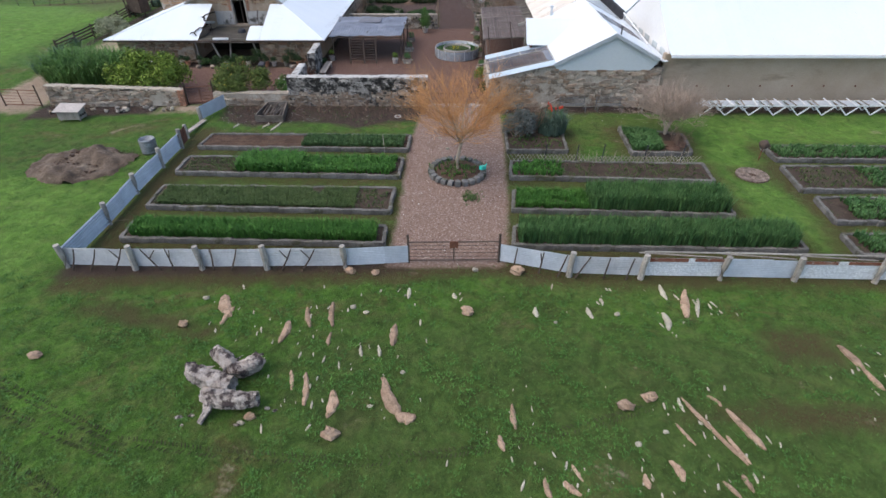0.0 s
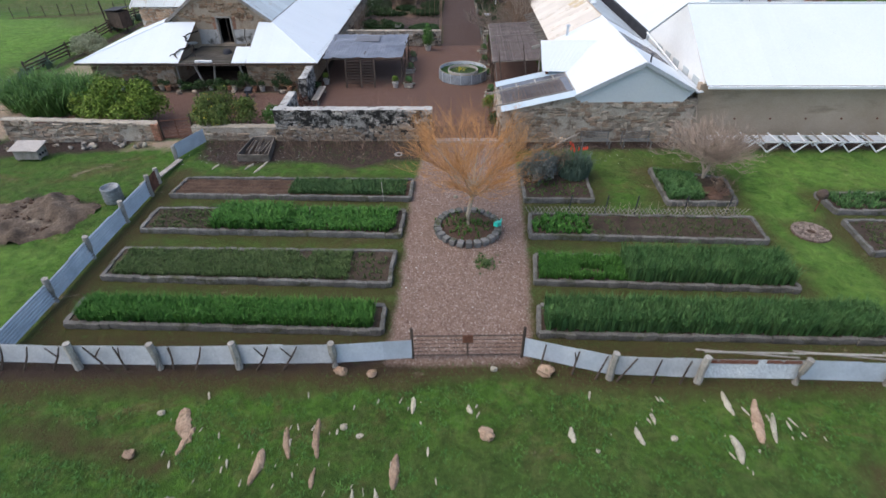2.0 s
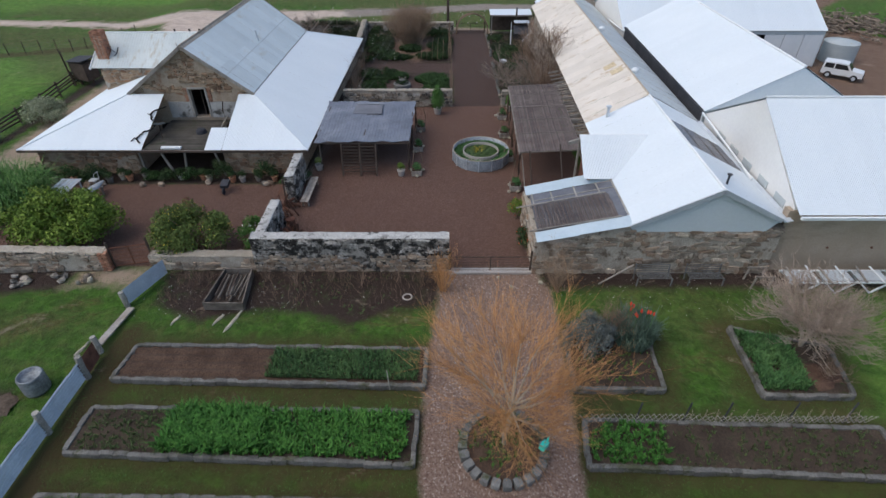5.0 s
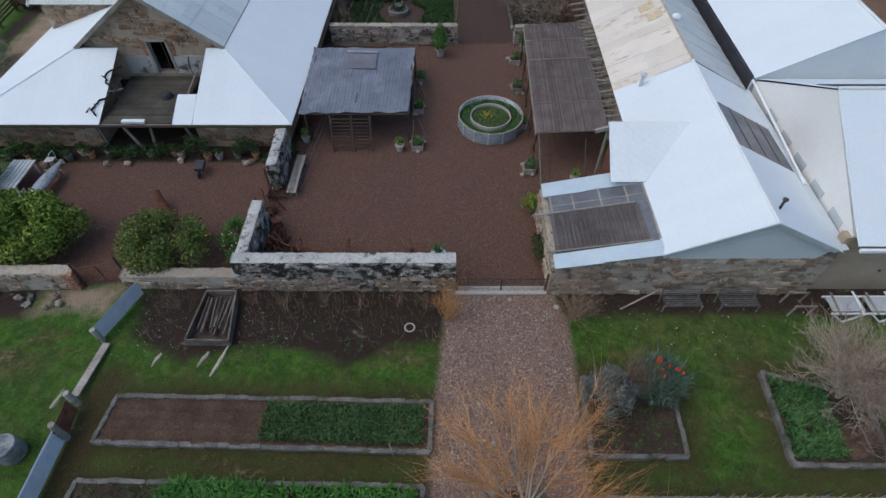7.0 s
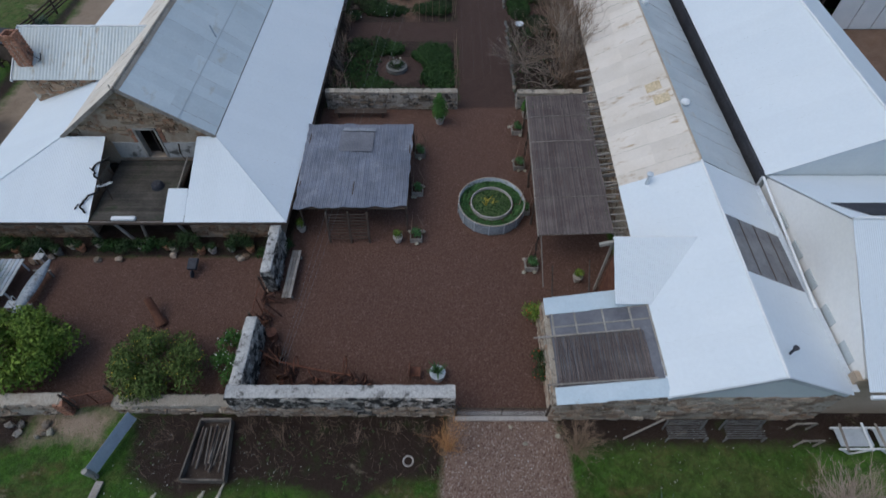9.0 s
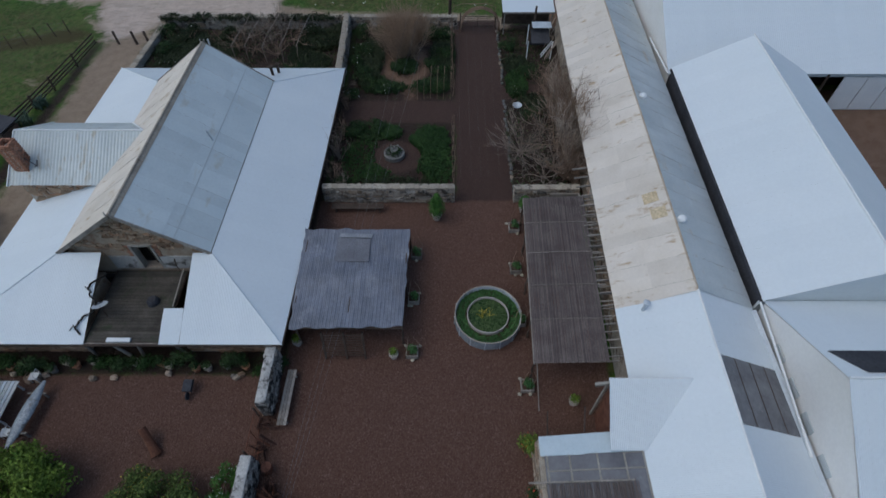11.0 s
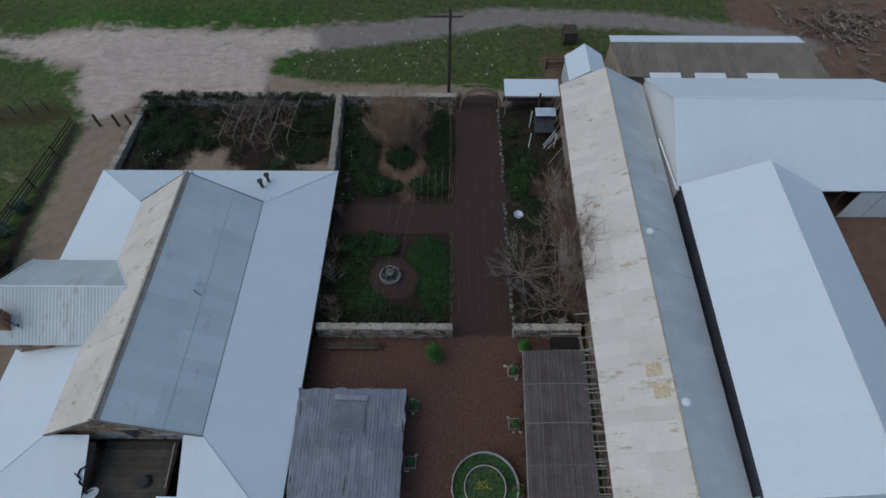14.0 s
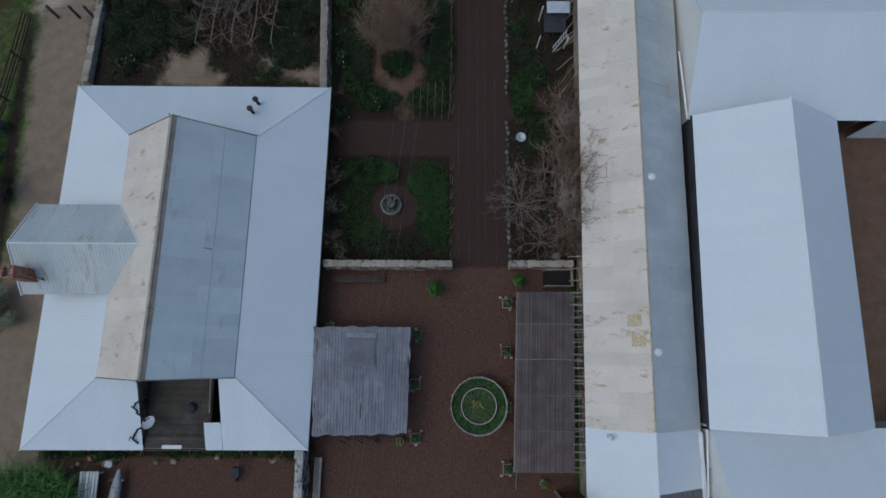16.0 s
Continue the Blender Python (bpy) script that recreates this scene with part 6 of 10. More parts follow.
def rows_crop(key, s0, s1, rows, n, h, material, label, seed):
    """Seedlings set out in rows along the bed."""
    poly = strip_of(key, s0, s1)
    r = np.random.RandomState(seed)
    a = np.array([(*p, 0.18) for p in poly])
    pts = []
    for k in range(rows):
        t = 0.14 + 0.72 * k / (rows - 1)
        s = np.linspace(0.02, 0.98, n) + r.uniform(-0.004, 0.004, n)
        pts.append(a[0] * ((1 - s) * (1 - t))[:, None] + a[1] * (s * (1 - t))[:, None] + a[2] * (s * t)[:, None] + a[3] * ((1 - s) * t)[:, None])
    return stuff("seedlings", blades(np.concatenate(pts), h, 0.02, 0.7, 6, seed), material, label, "vegetable crop")


rows_crop("L1", 0.48, 0.985, 11, 95, 0.27, L_SEED, "rows of blue-green leek seedlings", 1)
crop("L2", 0.27, 0.56, 560, 0.55, 0.03, 0.8, 10, L_BRIGHT, "lush bright green leafy crop", 2)
crop("L2", 0.54, 0.98, 800, 0.34, 0.028, 0.8, 8, L_BRIGHT, "low bright green leafy crop", 3)
crop("L2", 0.02, 0.3, 420, 0.12, 0.012, 1.0, 5, L_WEED, "thin weeds on bare soil", 4)
crop("L3", 0.02, 0.86, 4600, 0.2, 0.014, 0.9, 6, L_WEED, "weedy grass growing over the bed", 5)
crop("L3", 0.8, 0.98, 200, 0.12, 0.012, 1.0, 5, L_WEED, "few weeds on bare soil", 6)
crop("L4", 0.02, 0.98, 2600, 0.5, 0.017, 0.55, 8, L_BRIGHT, "dense bright green grassy crop", 7)
crop("R1", 0.01, 0.26, 200, 0.25, 0.03, 0.8, 8, L_BRIGHT, "patch of young green leaves", 8)
crop("R1", 0.2, 0.98, 380, 0.14, 0.012, 1.0, 5, L_WEED, "scattered weeds on bare soil", 9)
crop("R2", 0.01, 0.4, 1300, 0.36, 0.015, 0.5, 7, L_BRIGHT, "young green cereal crop", 10)
crop("R2", 0.34, 0.99, 2300, 0.85, 0.02, 0.3, 9, L_DARK, "tall dense dark green bean crop", 11)
crop("R3", 0.005, 0.99, 3200, 0.8, 0.02, 0.3, 9, L_DARK, "tall dense dark green bean crop", 12)
crop("FV", 0.02, 0.55, 600, 0.36, 0.022, 0.8, 8, L_DARK, "green leafy ground cover", 13)
crop("SQ", 0.05, 0.95, 120, 0.12, 0.02, 1.0, 5, L_GRASS, "thin weeds", 14)
crop("F1", 0.01, 0.95, 900, 0.28, 0.022, 0.7, 7, L_DARK, "green leafy rows", 15)
crop("F2", 0.02, 0.35, 300, 0.12, 0.012, 1.0, 5, L_WEED, "thin weeds on bare soil", 19)
crop("F2", 0.3, 0.95, 700, 0.26, 0.025, 0.7, 7, L_DARK, "green leafy rows", 16)
crop("F3", 0.08, 0.95, 900, 0.32, 0.03, 0.7, 8, L_DARK, "green leafy crop", 17)
crop("F4", 0.02, 0.95, 800, 0.36, 0.025, 0.6, 8, L_DARK, "green leafy crop", 18)


def lawn():
    r = np.random.RandomState(77)
    n = 150000
    p = np.stack([r.uniform(-30, 32, n), 4 + 30.3 * r.rand(n) ** 1.15, np.zeros(n)], 1)
    X, Y = p[:, 0], p[:, 1]
    bad = np.maximum(np.maximum(region(PATH, X, Y), region(YARD, X, Y)), np.maximum(region(SOIL, X, Y), region(DRIVE, X, Y))) > -0.05
    for q in BEDS.values():
        bad |= signed(q, X, Y) > -0.2
    thin = np.array([noise.noise((x * 0.5, y * 0.5, 9.0)) for x, y in zip(X, Y)])
    p = p[~bad & (thin > -0.35)]
    stuff("lawn_grass", blades(p, 0.045, 0.011, 2.4, 1, 78, 0.6), L_GRASS, "short green lawn grass", "grass")
    n = 60000
    p = np.stack([r.uniform(-20, 22, n), 4 + 12.5 * r.rand(n) ** 1.2, np.zeros(n)], 1)
    X, Y = p[:, 0], p[:, 1]
    thin = np.array([noise.noise((x * 1.5, y * 1.5, 3.0)) + 0.6 * noise.noise((x * 0.4, y * 0.4, 8.0)) for x, y in zip(X, Y)])
    p = p[(thin > 0.12) & (region(WORN, X, Y) < -0.1) & (region(SOIL, X, Y) < -0.1) & (region(PATH, X, Y) < -0.1)]
    stuff("clover_clumps", blades(p, 0.055, 0.016, 2.2, 3, 76, 0.6), L_STRAP, "thicker clumps of green grass and clover", "grass")
    n = 90
    p = np.stack([r.uniform(-26, 26, n), r.uniform(5, 33, n), np.zeros(n)], 1)
    X, Y = p[:, 0], p[:, 1]
    bad = np.maximum(np.maximum(region(PATH, X, Y), region(YARD, X, Y)), region(DRIVE, X, Y)) > -0.1
    for q in BEDS.values():
        bad |= signed(q, X, Y) > -0.25
    stuff("grass_tufts", blades(p[~bad], 0.07, 0.014, 2.6, 12, 79, 0.6), L_GRASS, "taller tufts of green grass", "grass")
    m = 420
    q = np.stack([r.uniform(4, 17, m), 31.2 + 2.9 * r.rand(m) ** 0.7, np.full(m, 0.08)], 1)
    q2 = np.stack([r.uniform(-14.5, -2, 260), r.uniform(31.6, 34.3, 260), np.full(260, 0.06)], 1)
    stuff("daisies", leaves(np.concatenate([q, q2[:90]]), np.full((m + 90, 3), 0.03), 320, 0.024, 80, 0.2), L_WHITE, "small white flowers in the grass", "flowers")


lawn()


# ---- the orange willow in its stone ring ----
def willow():
    rng = random.Random(11)
    at = (0.78, 25.1, 0.0)
    ob = thing("tree", at, "bare young willow with a crown of fine orange whips", "tree")
    g, fine = G(), G()
    top = Vector((0.95, 25.3, 2.2))
    g.tube([at, (0.74, 25.12, 0.7), (0.9, 25.2, 1.5), top], [0.13, 0.1, 0.085, 0.08], 9)
    for i in range(17):
        a = 2 * math.pi * i / 17 + rng.uniform(-0.3, 0.3)
        flat = rng.uniform(0.4, 2.3)
        d = Vector((math.cos(a) * flat, math.sin(a) * flat, rng.uniform(0.7, 1.5)))
        start = Vector((0.9, 25.2, 1.5)).lerp(top, rng.random())
        pts, _ = whip(g, start, d, rng.uniform(2.1, 3.2), 0.042, rng, 5, 0.16, 0.2, 6)
        for k in range(11):
            s = rng.randrange(1, 5)
            q = pts[s].lerp(pts[s + 1], rng.random())
            out = Vector((d.x + rng.uniform(-1.2, 1.2), d.y + rng.uniform(-1.2, 1.2), rng.uniform(0.1, 1.4)))
            p2, _ = whip(fine, q, out, rng.uniform(0.9, 1.9), 0.010, rng, 4, 0.2, 0.2, 4)
            for _ in range(17):
                s2 = rng.randrange(0, 4)
                q2 = p2[s2].lerp(p2[s2 + 1], rng.random())
                o2 = out.normalized() + Vector((rng.uniform(-0.9, 0.9), rng.uniform(-0.9, 0.9), rng.uniform(0.0, 1.0)))
                whip(fine, q2, o2, rng.uniform(0.4, 1.5), 0.0056, rng, 3, 0.22, 0.1)
    part("trunk", g, M_BARK, ob, "pale smooth trunk")
    part("crown", fine, M_TWIG_OR, ob, "fine orange leafless whips")
    ring = thing("stone_tree_ring", (0.75, 25.05, 0), "ring of grey stone blocks round the tree", "edging")
    part("soil", G().lathe((0.75, 25.05, 0), [(1.3, 0.12), (0.8, 0.2), (0.02, 0.22)], 24), M_SOIL, ring)
    for i in range(24):
        a = 2 * math.pi * i / 24
        m = Matrix.Translation((0.75 + 1.38 * math.cos(a), 25.05 + 1.38 * math.sin(a), 0.12)) @ Matrix.Rotation(a + rng.uniform(-0.1, 0.1), 4, 'Z') @ Matrix.Diagonal((0.34, 0.3, 0.28 + rng.uniform(-0.03, 0.05), 1))
        piece("edging_block", rng.choice(BLOCKS), ring, m)
    stuff("weeds", blades(np.stack([0.75 + np.random.RandomState(3).normal(0, 0.5, 90), 25.05 + np.random.RandomState(4).normal(0, 0.5, 90), np.full(90, 0.16)], 1), 0.22, 0.02, 0.9, 6, 5), L_GRASS, "weeds under the tree", "weeds")
    can = thing("watering_can", (2.08, 24.92, 0.26), "small turquoise plastic can lying on the stones", "can")
    m_can = mat("turquoise_plastic", (0.03, 0.55, 0.42), (0.04, 0.62, 0.48), 2, 12, 0.35, 0, 0, grain=0.04, spec=0.5)
    part("body", G().obox(Matrix.Translation((2.08, 24.92, 0.37)) @ Matrix.Rotation(0.9, 4, 'Z') @ Matrix.Rotation(0.25, 4, 'Y'), 0.36, 0.2, 0.18), m_can, can)
    part("spout", G().tube([(2.2, 25.08, 0.38), (2.3, 25.2, 0.45)], [0.035, 0.025], 8), m_can, can)


willow()

# ---- fences and gates ----
SHEET_H = 0.86


def fence_panel(fence, a, b, material, label, seed, h=SHEET_H, z=0.04, rib=0.02):
    """A run of corrugated iron on its side, ribs along the run, on a back rail."""
    rng = random.Random(seed)
    a, b = Vector((*a, z)), Vector((*b, z))
    d = (b - a).normalized()
    n = Vector((d.y, -d.x, 0))
    back = -n * 0.06
    ob = part("fence_panel", G().beam(a + back + Vector((0, 0, h * 0.8)), b + back + Vector((0, 0, h * 0.8)), 0.05, 0.09), M_WOOD, fence, label)
    L, s = (b - a).length, 0.0
    while s < L - 0.05:
        e = min(s + rng.uniform(1.5, 2.0), L)
        if L - e < 0.4:
            e = L
        g = G()
        g.smooth = True
        steps = 44
        top = h * rng.uniform(0.96, 1.03)
        off = rng.uniform(0, 0.02)
        for k in range(steps + 1):
            zz = top * k / steps
            w = n * (rib * math.sin(2 * math.pi * k / (6.6 if rib > 0.02 else 4.4)) + off)
            g.v.append(tuple(a + d * (s - 0.04) + w + Vector((0, 0, zz))))
            g.v.append(tuple(a + d * (e + 0.04) + w + Vector((0, 0, zz + rng.uniform(-0.002, 0.002)))))
        g.f = [(2 * k, 2 * k + 1, 2 * k + 3, 2 * k + 2) for k in range(steps)]
        part("iron_sheet", g, material, ob)
        if material is M_RUSTY:
            for z0, z1 in ((top - rng.uniform(0.12, 0.2), top + 0.01),):
                f0, f1 = s + rng.uniform(0, 0.2) * (e - s), e - rng.uniform(0, 0.2) * (e - s)
                u, v = a + d * f0 + n * 0.036, a + d * f1 + n * 0.036
                part("rust_band", G().prism([(u.x, u.y), (v.x, v.y), (v.x + n.x * 0.006, v.y + n.y * 0.006), (u.x + n.x * 0.006, u.y + n.y * 0.006)], a.z + z0, a.z + z1), M_FLAKE, ob, "band of brown rust")
        s = e
    return ob


def fence_post(fence, x, y, h, seed, r=0.14):
    rng = random.Random(seed)
    tip = (x + rng.uniform(-0.06, 0.06), y + rng.uniform(-0.05, 0.05), h)
    g = G()
    g.tube([(x, y, -0.1), (x, y, h * 0.5), tip], [r * 1.05, r * rng.uniform(0.85, 1.05), r * 0.9], 7)
    part("fence_post", g, M_POST, fence, "stout pale split-timber post")


M_FLAKE = mat("flaking_rust", (0.17, 0.065, 0.042), (0.28, 0.13, 0.085), 4, 26, 0.95, 0, 0.3, stain=(0.46, 0.44, 0.42), stain_at=0.56, stain_scale=5.0)
FRONT = [(-15.2, 17.05), (-12.4, 16.95), (-9.7, 16.92), (-7.1, 16.95), (-3.95, 17.0), (-1.45, 17.2)]
EAST = [(2.33, 17.3), (5.0, 16.5), (7.8, 16.35), (10.9, 16.28), (13.75, 16.18), (16.85, 16.08), (20.0, 16.0), (23.2, 15.95)]
WEST = [(-15.2, 17.05), (-15.12, 20.0), (-15.14, 22.75), (-15.1, 25.55), (-15.05, 28.0)]
M_PANEL = mat("white_painted_iron", (0.44, 0.45, 0.46), (0.56, 0.565, 0.565), 1.3, 14, 0.6, 0.1, 0.1, rand=0.1, grain=0.16,
              stain=(0.34, 0.31, 0.26), stain_at=0.6, stain_scale=2.0, stain_stretch=(1.5, 1.0, 0.6))
fence_a = thing("garden_fence", (-8, 17, 0), "white corrugated iron garden fence on timber posts", "fence")
fence_b = thing("garden_fence", (12, 16.3, 0), "pale rust-streaked corrugated iron garden fence", "fence")
fence_c = thing("garden_fence", (-15.1, 24, 0), "blue-grey corrugated iron fence beside the lawn", "fence")
for i in range(5):
    fence_panel(fence_a, FRONT[i], FRONT[i + 1], M_PANEL if i < 4 else M_GALV, "white corrugated panel" if i < 4 else "pale corrugated panel", 300 + i)
for i, m in enumerate((M_GALV, M_PANEL, M_RUSTY, M_GALV, M_RUSTY, M_RUSTY, M_GALV)):
    fence_panel(fence_b, EAST[i], EAST[i + 1], m, "panel streaked with rust" if m is M_RUSTY else "pale corrugated panel", 310 + i)
for i in range(4):
    fence_panel(fence_c, WEST[i], WEST[i + 1], M_GALV, "", 320 + i, rib=0.027)
fence_panel(fence_c, (-15.05, 28.0), (-15.1, 29.1), M_RUST, "short rust-red iron panel", 330)
fence_panel(fence_c, (-15.4, 32.2), (-14.6, 34.4), M_GALV, "", 331)
for fence, line, s in ((fence_a, FRONT[:-1], 340), (fence_b, EAST[1:], 350), (fence_c, WEST[1:], 360)):
    for k, (x, y) in enumerate(line):
        fence_post(fence, x, y + (0.12 if fence is fence_c else -0.13), 1.12, s + k, 0.13)
for k, (x, y) in enumerate(((-15.2, 29.4), (-15.4, 32.1))):
    fence_post(fence_c, x, y, 0.85, 370 + k, 0.13)
for a, b in zip(EAST[2:-1], EAST[3:]):
    part("top_rail", G().tube([(a[0], a[1] + 0.1, 1.12), (b[0], b[1] + 0.1, 1.1)], 0.035, 6), M_POST, fence_b, "pale weathered rail")
    part("low_rail", G().tube([(a[0], a[1] + 0.55, 0.75), (b[0], b[1] + 0.2, 0.8)], 0.03, 6), M_WOOD, fence_b)
solid("fallen_plank", G().beam((-15.3, 29.6, 0.25), (-15.1, 31.9, 0.12), 0.3, 0.06), M_WOOD, "long grey plank between two posts", "plank", at=(-15.2, 30.8, 0.1))


def fence_props():
    rng = random.Random(8)
    spots = [(x, 16.86) for x in (-14.7, -13.9, -12.9, -11.7, -10.9, -9.2, -8.3, -6.2, -5.3)] + [(2.9, 16.95), (3.9, 16.65), (4.7, 16.45), (5.5, 16.36), (6.4, 16.3), (7.3, 16.25)]
    for x, y in spots:
        ob = thing("fence_prop", (x, y - 0.06, 0), "thin dark stick leaning on the fence", "stick", "sticks against the fence")
        k = rng.uniform(-0.35, 0.35)
        g = G().tube([(x + k, y - 0.14, 0), (x, y - 0.05, 0.5), (x - k * 0.7, y - 0.03, 0.95)], [0.036, 0.032, 0.024], 5)
        if rng.random() < 0.5:
            g.tube([(x, y - 0.05, 0.5), (x + k * 0.9, y - 0.04, 0.92)], [0.028, 0.02], 5)
        part("stick", g, M_DARKWOOD, ob)


fence_props()


def wire_gate(name, a, b, h, label, seed, plate=False, bars=5, material=M_DARKWOOD):
    ob = thing(name, ((a[0] + b[0]) / 2, (a[1] + b[1]) / 2, 0), label, "gate")
    A, B = Vector((*a, 0)), Vector((*b, 0))
    fr = G()
    for p, q in (((0, 0.1), (1, 0.1)), ((0, h), (1, h)), ((0, 0.1), (0, h)), ((1, 0.1), (1, h)), ((0.5, 0.1), (0.5, h))):
        u, v = A.lerp(B, p[0]), A.lerp(B, q[0])
        fr.tube([(u.x, u.y, p[1]), (v.x, v.y, q[1])], 0.028, 6)
    part("frame", fr, material, ob)
    for i in range(1, bars):
        z = 0.1 + (h - 0.1) * i / bars
        part("bar", G().tube([(A.x, A.y, z), (B.x, B.y, z)], 0.013, 5), material, ob)
    for e in (A, B):
        part("gate_post", G().tube([(e.x, e.y, -0.1), (e.x, e.y, h + 0.35)], 0.05, 7), M_DARKWOOD, ob)
    if plate:
        c = A.lerp(B, 0.5)
        part("plate", G().box(c.x - 0.17, c.y - 0.05, 0.72, c.x + 0.17, c.y - 0.02, 1.05), M_RUST, ob, "small rust-brown plate")
    return ob


wire_gate("garden_gate", (-1.4, 17.25), (2.28, 17.3), 1.0, "thin dark wire gate with a small brown plate", 1, True)
wire_gate("courtyard_gate", (-0.95, 34.55), (2.9, 34.55), 0.9, "low dark wire gate at the courtyard", 2)
wire_gate("yard_gate", (-17.3, 34.9), (-15.6, 35.3), 1.15, "rusty brown tube gate", 3, material=M_RUST)
wire_gate("farm_gate", (-29.6, 34.7), (-27.0, 34.5), 1.1, "rusty brown farm gate standing open", 4, material=M_RUST)
wire_gate("side_gate", (-10.3, 38.7), (-10.3, 40.7), 1.3, "rusty iron gate between the side walls", 5, material=M_RUST)
wire_gate("path_end_gate", (0.2, 77.4), (3.4, 77.4), 1.0, "thin wire gate at the end of the path", 6)
pier = thing("gate_pier", (-17.55, 34.9, 0), "leaning red brick gate pier", "gate pier")
part("core", G().box(-17.7, 34.65, 0, -17.4, 35.05, 1.05), M_MORTAR, pier)
prng = random.Random(4)
for i in range(12):
    for k in range(2):
        piece("brick", prng.choice(BRICKS), pier, Matrix.Translation((-17.66 + 0.22 * k + 0.05 * (i % 2), 34.66, 0.045 + i * 0.088)) @ Matrix.Diagonal((0.21, 0.13, 0.08, 1)))
        piece("brick", prng.choice(BRICKS), pier, Matrix.Translation((-17.4, 34.75 + 0.22 * k, 0.045 + i * 0.088)) @ Matrix.Diagonal((0.13, 0.21, 0.08, 1)))


# ---- dead stump, slabs and stones on the grass ----
def dead_stump():
    rng = random.Random(21)
    ob = thing("dead_tree_stump", (-6.8, 10.8, 0), "bleached grey dead tree stump in broken pieces", "tree stump")

    def limb(pts, radii, name, seed, hollow=True):
        """A split, fluted length of dead wood with torn, hollow ends."""
        g = G()
        P, R = [], []
        for i in range(len(pts) - 1):
            for k in range(9):
                f = k / 9
                P.append(Vector(pts[i]).lerp(Vector(pts[i + 1]), f))
                R.append(radii[i] * (1 - f) + radii[i + 1] * f)
        P.append(Vector(pts[-1]))
        R.append(radii[-1])
        n, last = 20, len(P) - 1
        R = [r * 0.76 for r in R]
        g.tube(P, R, n, False)
        for i, v in enumerate(g.v):
            ring, side = divmod(i, n)
            w, c = Vector(v), P[ring]
            k = side / n * 6.283
            u = ring / last
            ax = (P[min(ring + 1, last)] - P[max(ring - 1, 0)]).normalized()
            flute = 0.42 * noise.noise((math.cos(k) * 1.3 + seed, math.sin(k) * 1.3, u * 0.9)) + 0.32 * noise.noise((math.cos(k) * 4, math.sin(k) * 4 + seed, u * 1.4))
            pit = 0.14 * noise.noise(w * 7.0) + 0.08 * noise.noise(w * 17.0)
            w = c + (w - c) * max(0.35, 1 + flute + pit)
            if ring in (0, last):
                w += ax * (1 if ring else -1) * 0.35 * R[ring] * noise.noise((k * 2.0, seed, ring))
            g.v[i] = (w.x, w.y, max(w.z, -0.02))
        if hollow:
            for ring, sgn in ((0, 1), (last, -1)):
                ax = (P[1] - P[0]).normalized() if ring == 0 else (P[last] - P[last - 1]).normalized()
                base = len(g.v)
                for k in range(n):
                    q = Vector(g.v[ring * n + k])
                    w = P[ring] + (q - P[ring]) * 0.62 + ax * sgn * R[ring] * 0.5
                    g.v.append(tuple(w))
                g.v.append(tuple(P[ring] + ax * sgn * R[ring] * 1.1))
                for k in range(n):
                    a, b = ring * n + k, ring * n + (k + 1) % n
                    g.f.append((b, a, base + k, base + (k + 1) % n) if ring == 0 else (a, b, base + (k + 1) % n, base + k))
                    g.f.append((base + (k + 1) % n, base + k, base + n) if ring == 0 else (base + k, base + (k + 1) % n, base + n))
        part(name, g, M_DEAD, ob)

    limb([(-7.95, 11.3, 0.5), (-7.75, 11.0, 0.44), (-7.3, 10.78, 0.36), (-6.8, 10.65, 0.36), (-6.4, 10.56, 0.36)], [0.2, 0.34, 0.38, 0.4, 0.36], "log", 1)
    limb([(-7.4, 12.0, 0.42), (-7.1, 11.7, 0.4), (-6.75, 11.4, 0.34), (-6.5, 11.22, 0.3)], [0.24, 0.34, 0.36, 0.3], "log", 2)
    limb([(-6.75, 11.25, 0.32), (-6.35, 11.25, 0.34), (-5.98, 11.45, 0.4), (-5.82, 11.66, 0.46)], [0.26, 0.34, 0.38, 0.3], "log", 3)
    limb([(-7.2, 10.3, 0.34), (-6.85, 10.15, 0.36), (-6.35, 10.05, 0.34), (-5.9, 10.04, 0.34), (-5.5, 10.1, 0.36)], [0.24, 0.34, 0.36, 0.34, 0.28], "log", 4)
    limb([(-6.9, 10.15, 0.34), (-6.95, 9.75, 0.2), (-7.1, 9.45, 0.06)], [0.24, 0.17, 0.08], "root", 5)
    limb([(-7.25, 10.6, 0.3), (-6.9, 10.38, 0.3), (-6.6, 10.3, 0.26)], [0.2, 0.24, 0.2], "root", 6)
    for k in range(14):
        p = Vector(rng.choice(((-7.6, 11.0, 0.45), (-7.0, 10.8, 0.45), (-6.7, 11.4, 0.4), (-7.1, 11.8, 0.45), (-6.1, 10.3, 0.4), (-5.9, 11.55, 0.45)))) + Vector((rng.uniform(-0.3, 0.3), rng.uniform(-0.25, 0.25), 0))
        d = Vector((rng.uniform(-1, 1), rng.uniform(-0.6, 0.6), rng.uniform(-0.1, 0.35))).normalized()
        part("splinter", G().tube([p, p + d * 0.2, p + d * rng.uniform(0.3, 0.45)], [0.05, rng.uniform(0.03, 0.06), 0.008], 5), M_DEAD, ob)
    for k in range(9):
        p = (-6.4 + rng.uniform(-1.6, 1.5), 10.0 + rng.uniform(-0.7, 0.5), 0.03)
        part("bark_chip", G().lump(p, rng.uniform(0.05, 0.14), rng.uniform(0.04, 0.08), 0.04, rng, 0.4, 6, 4), M_DEAD, ob)


dead_stump()

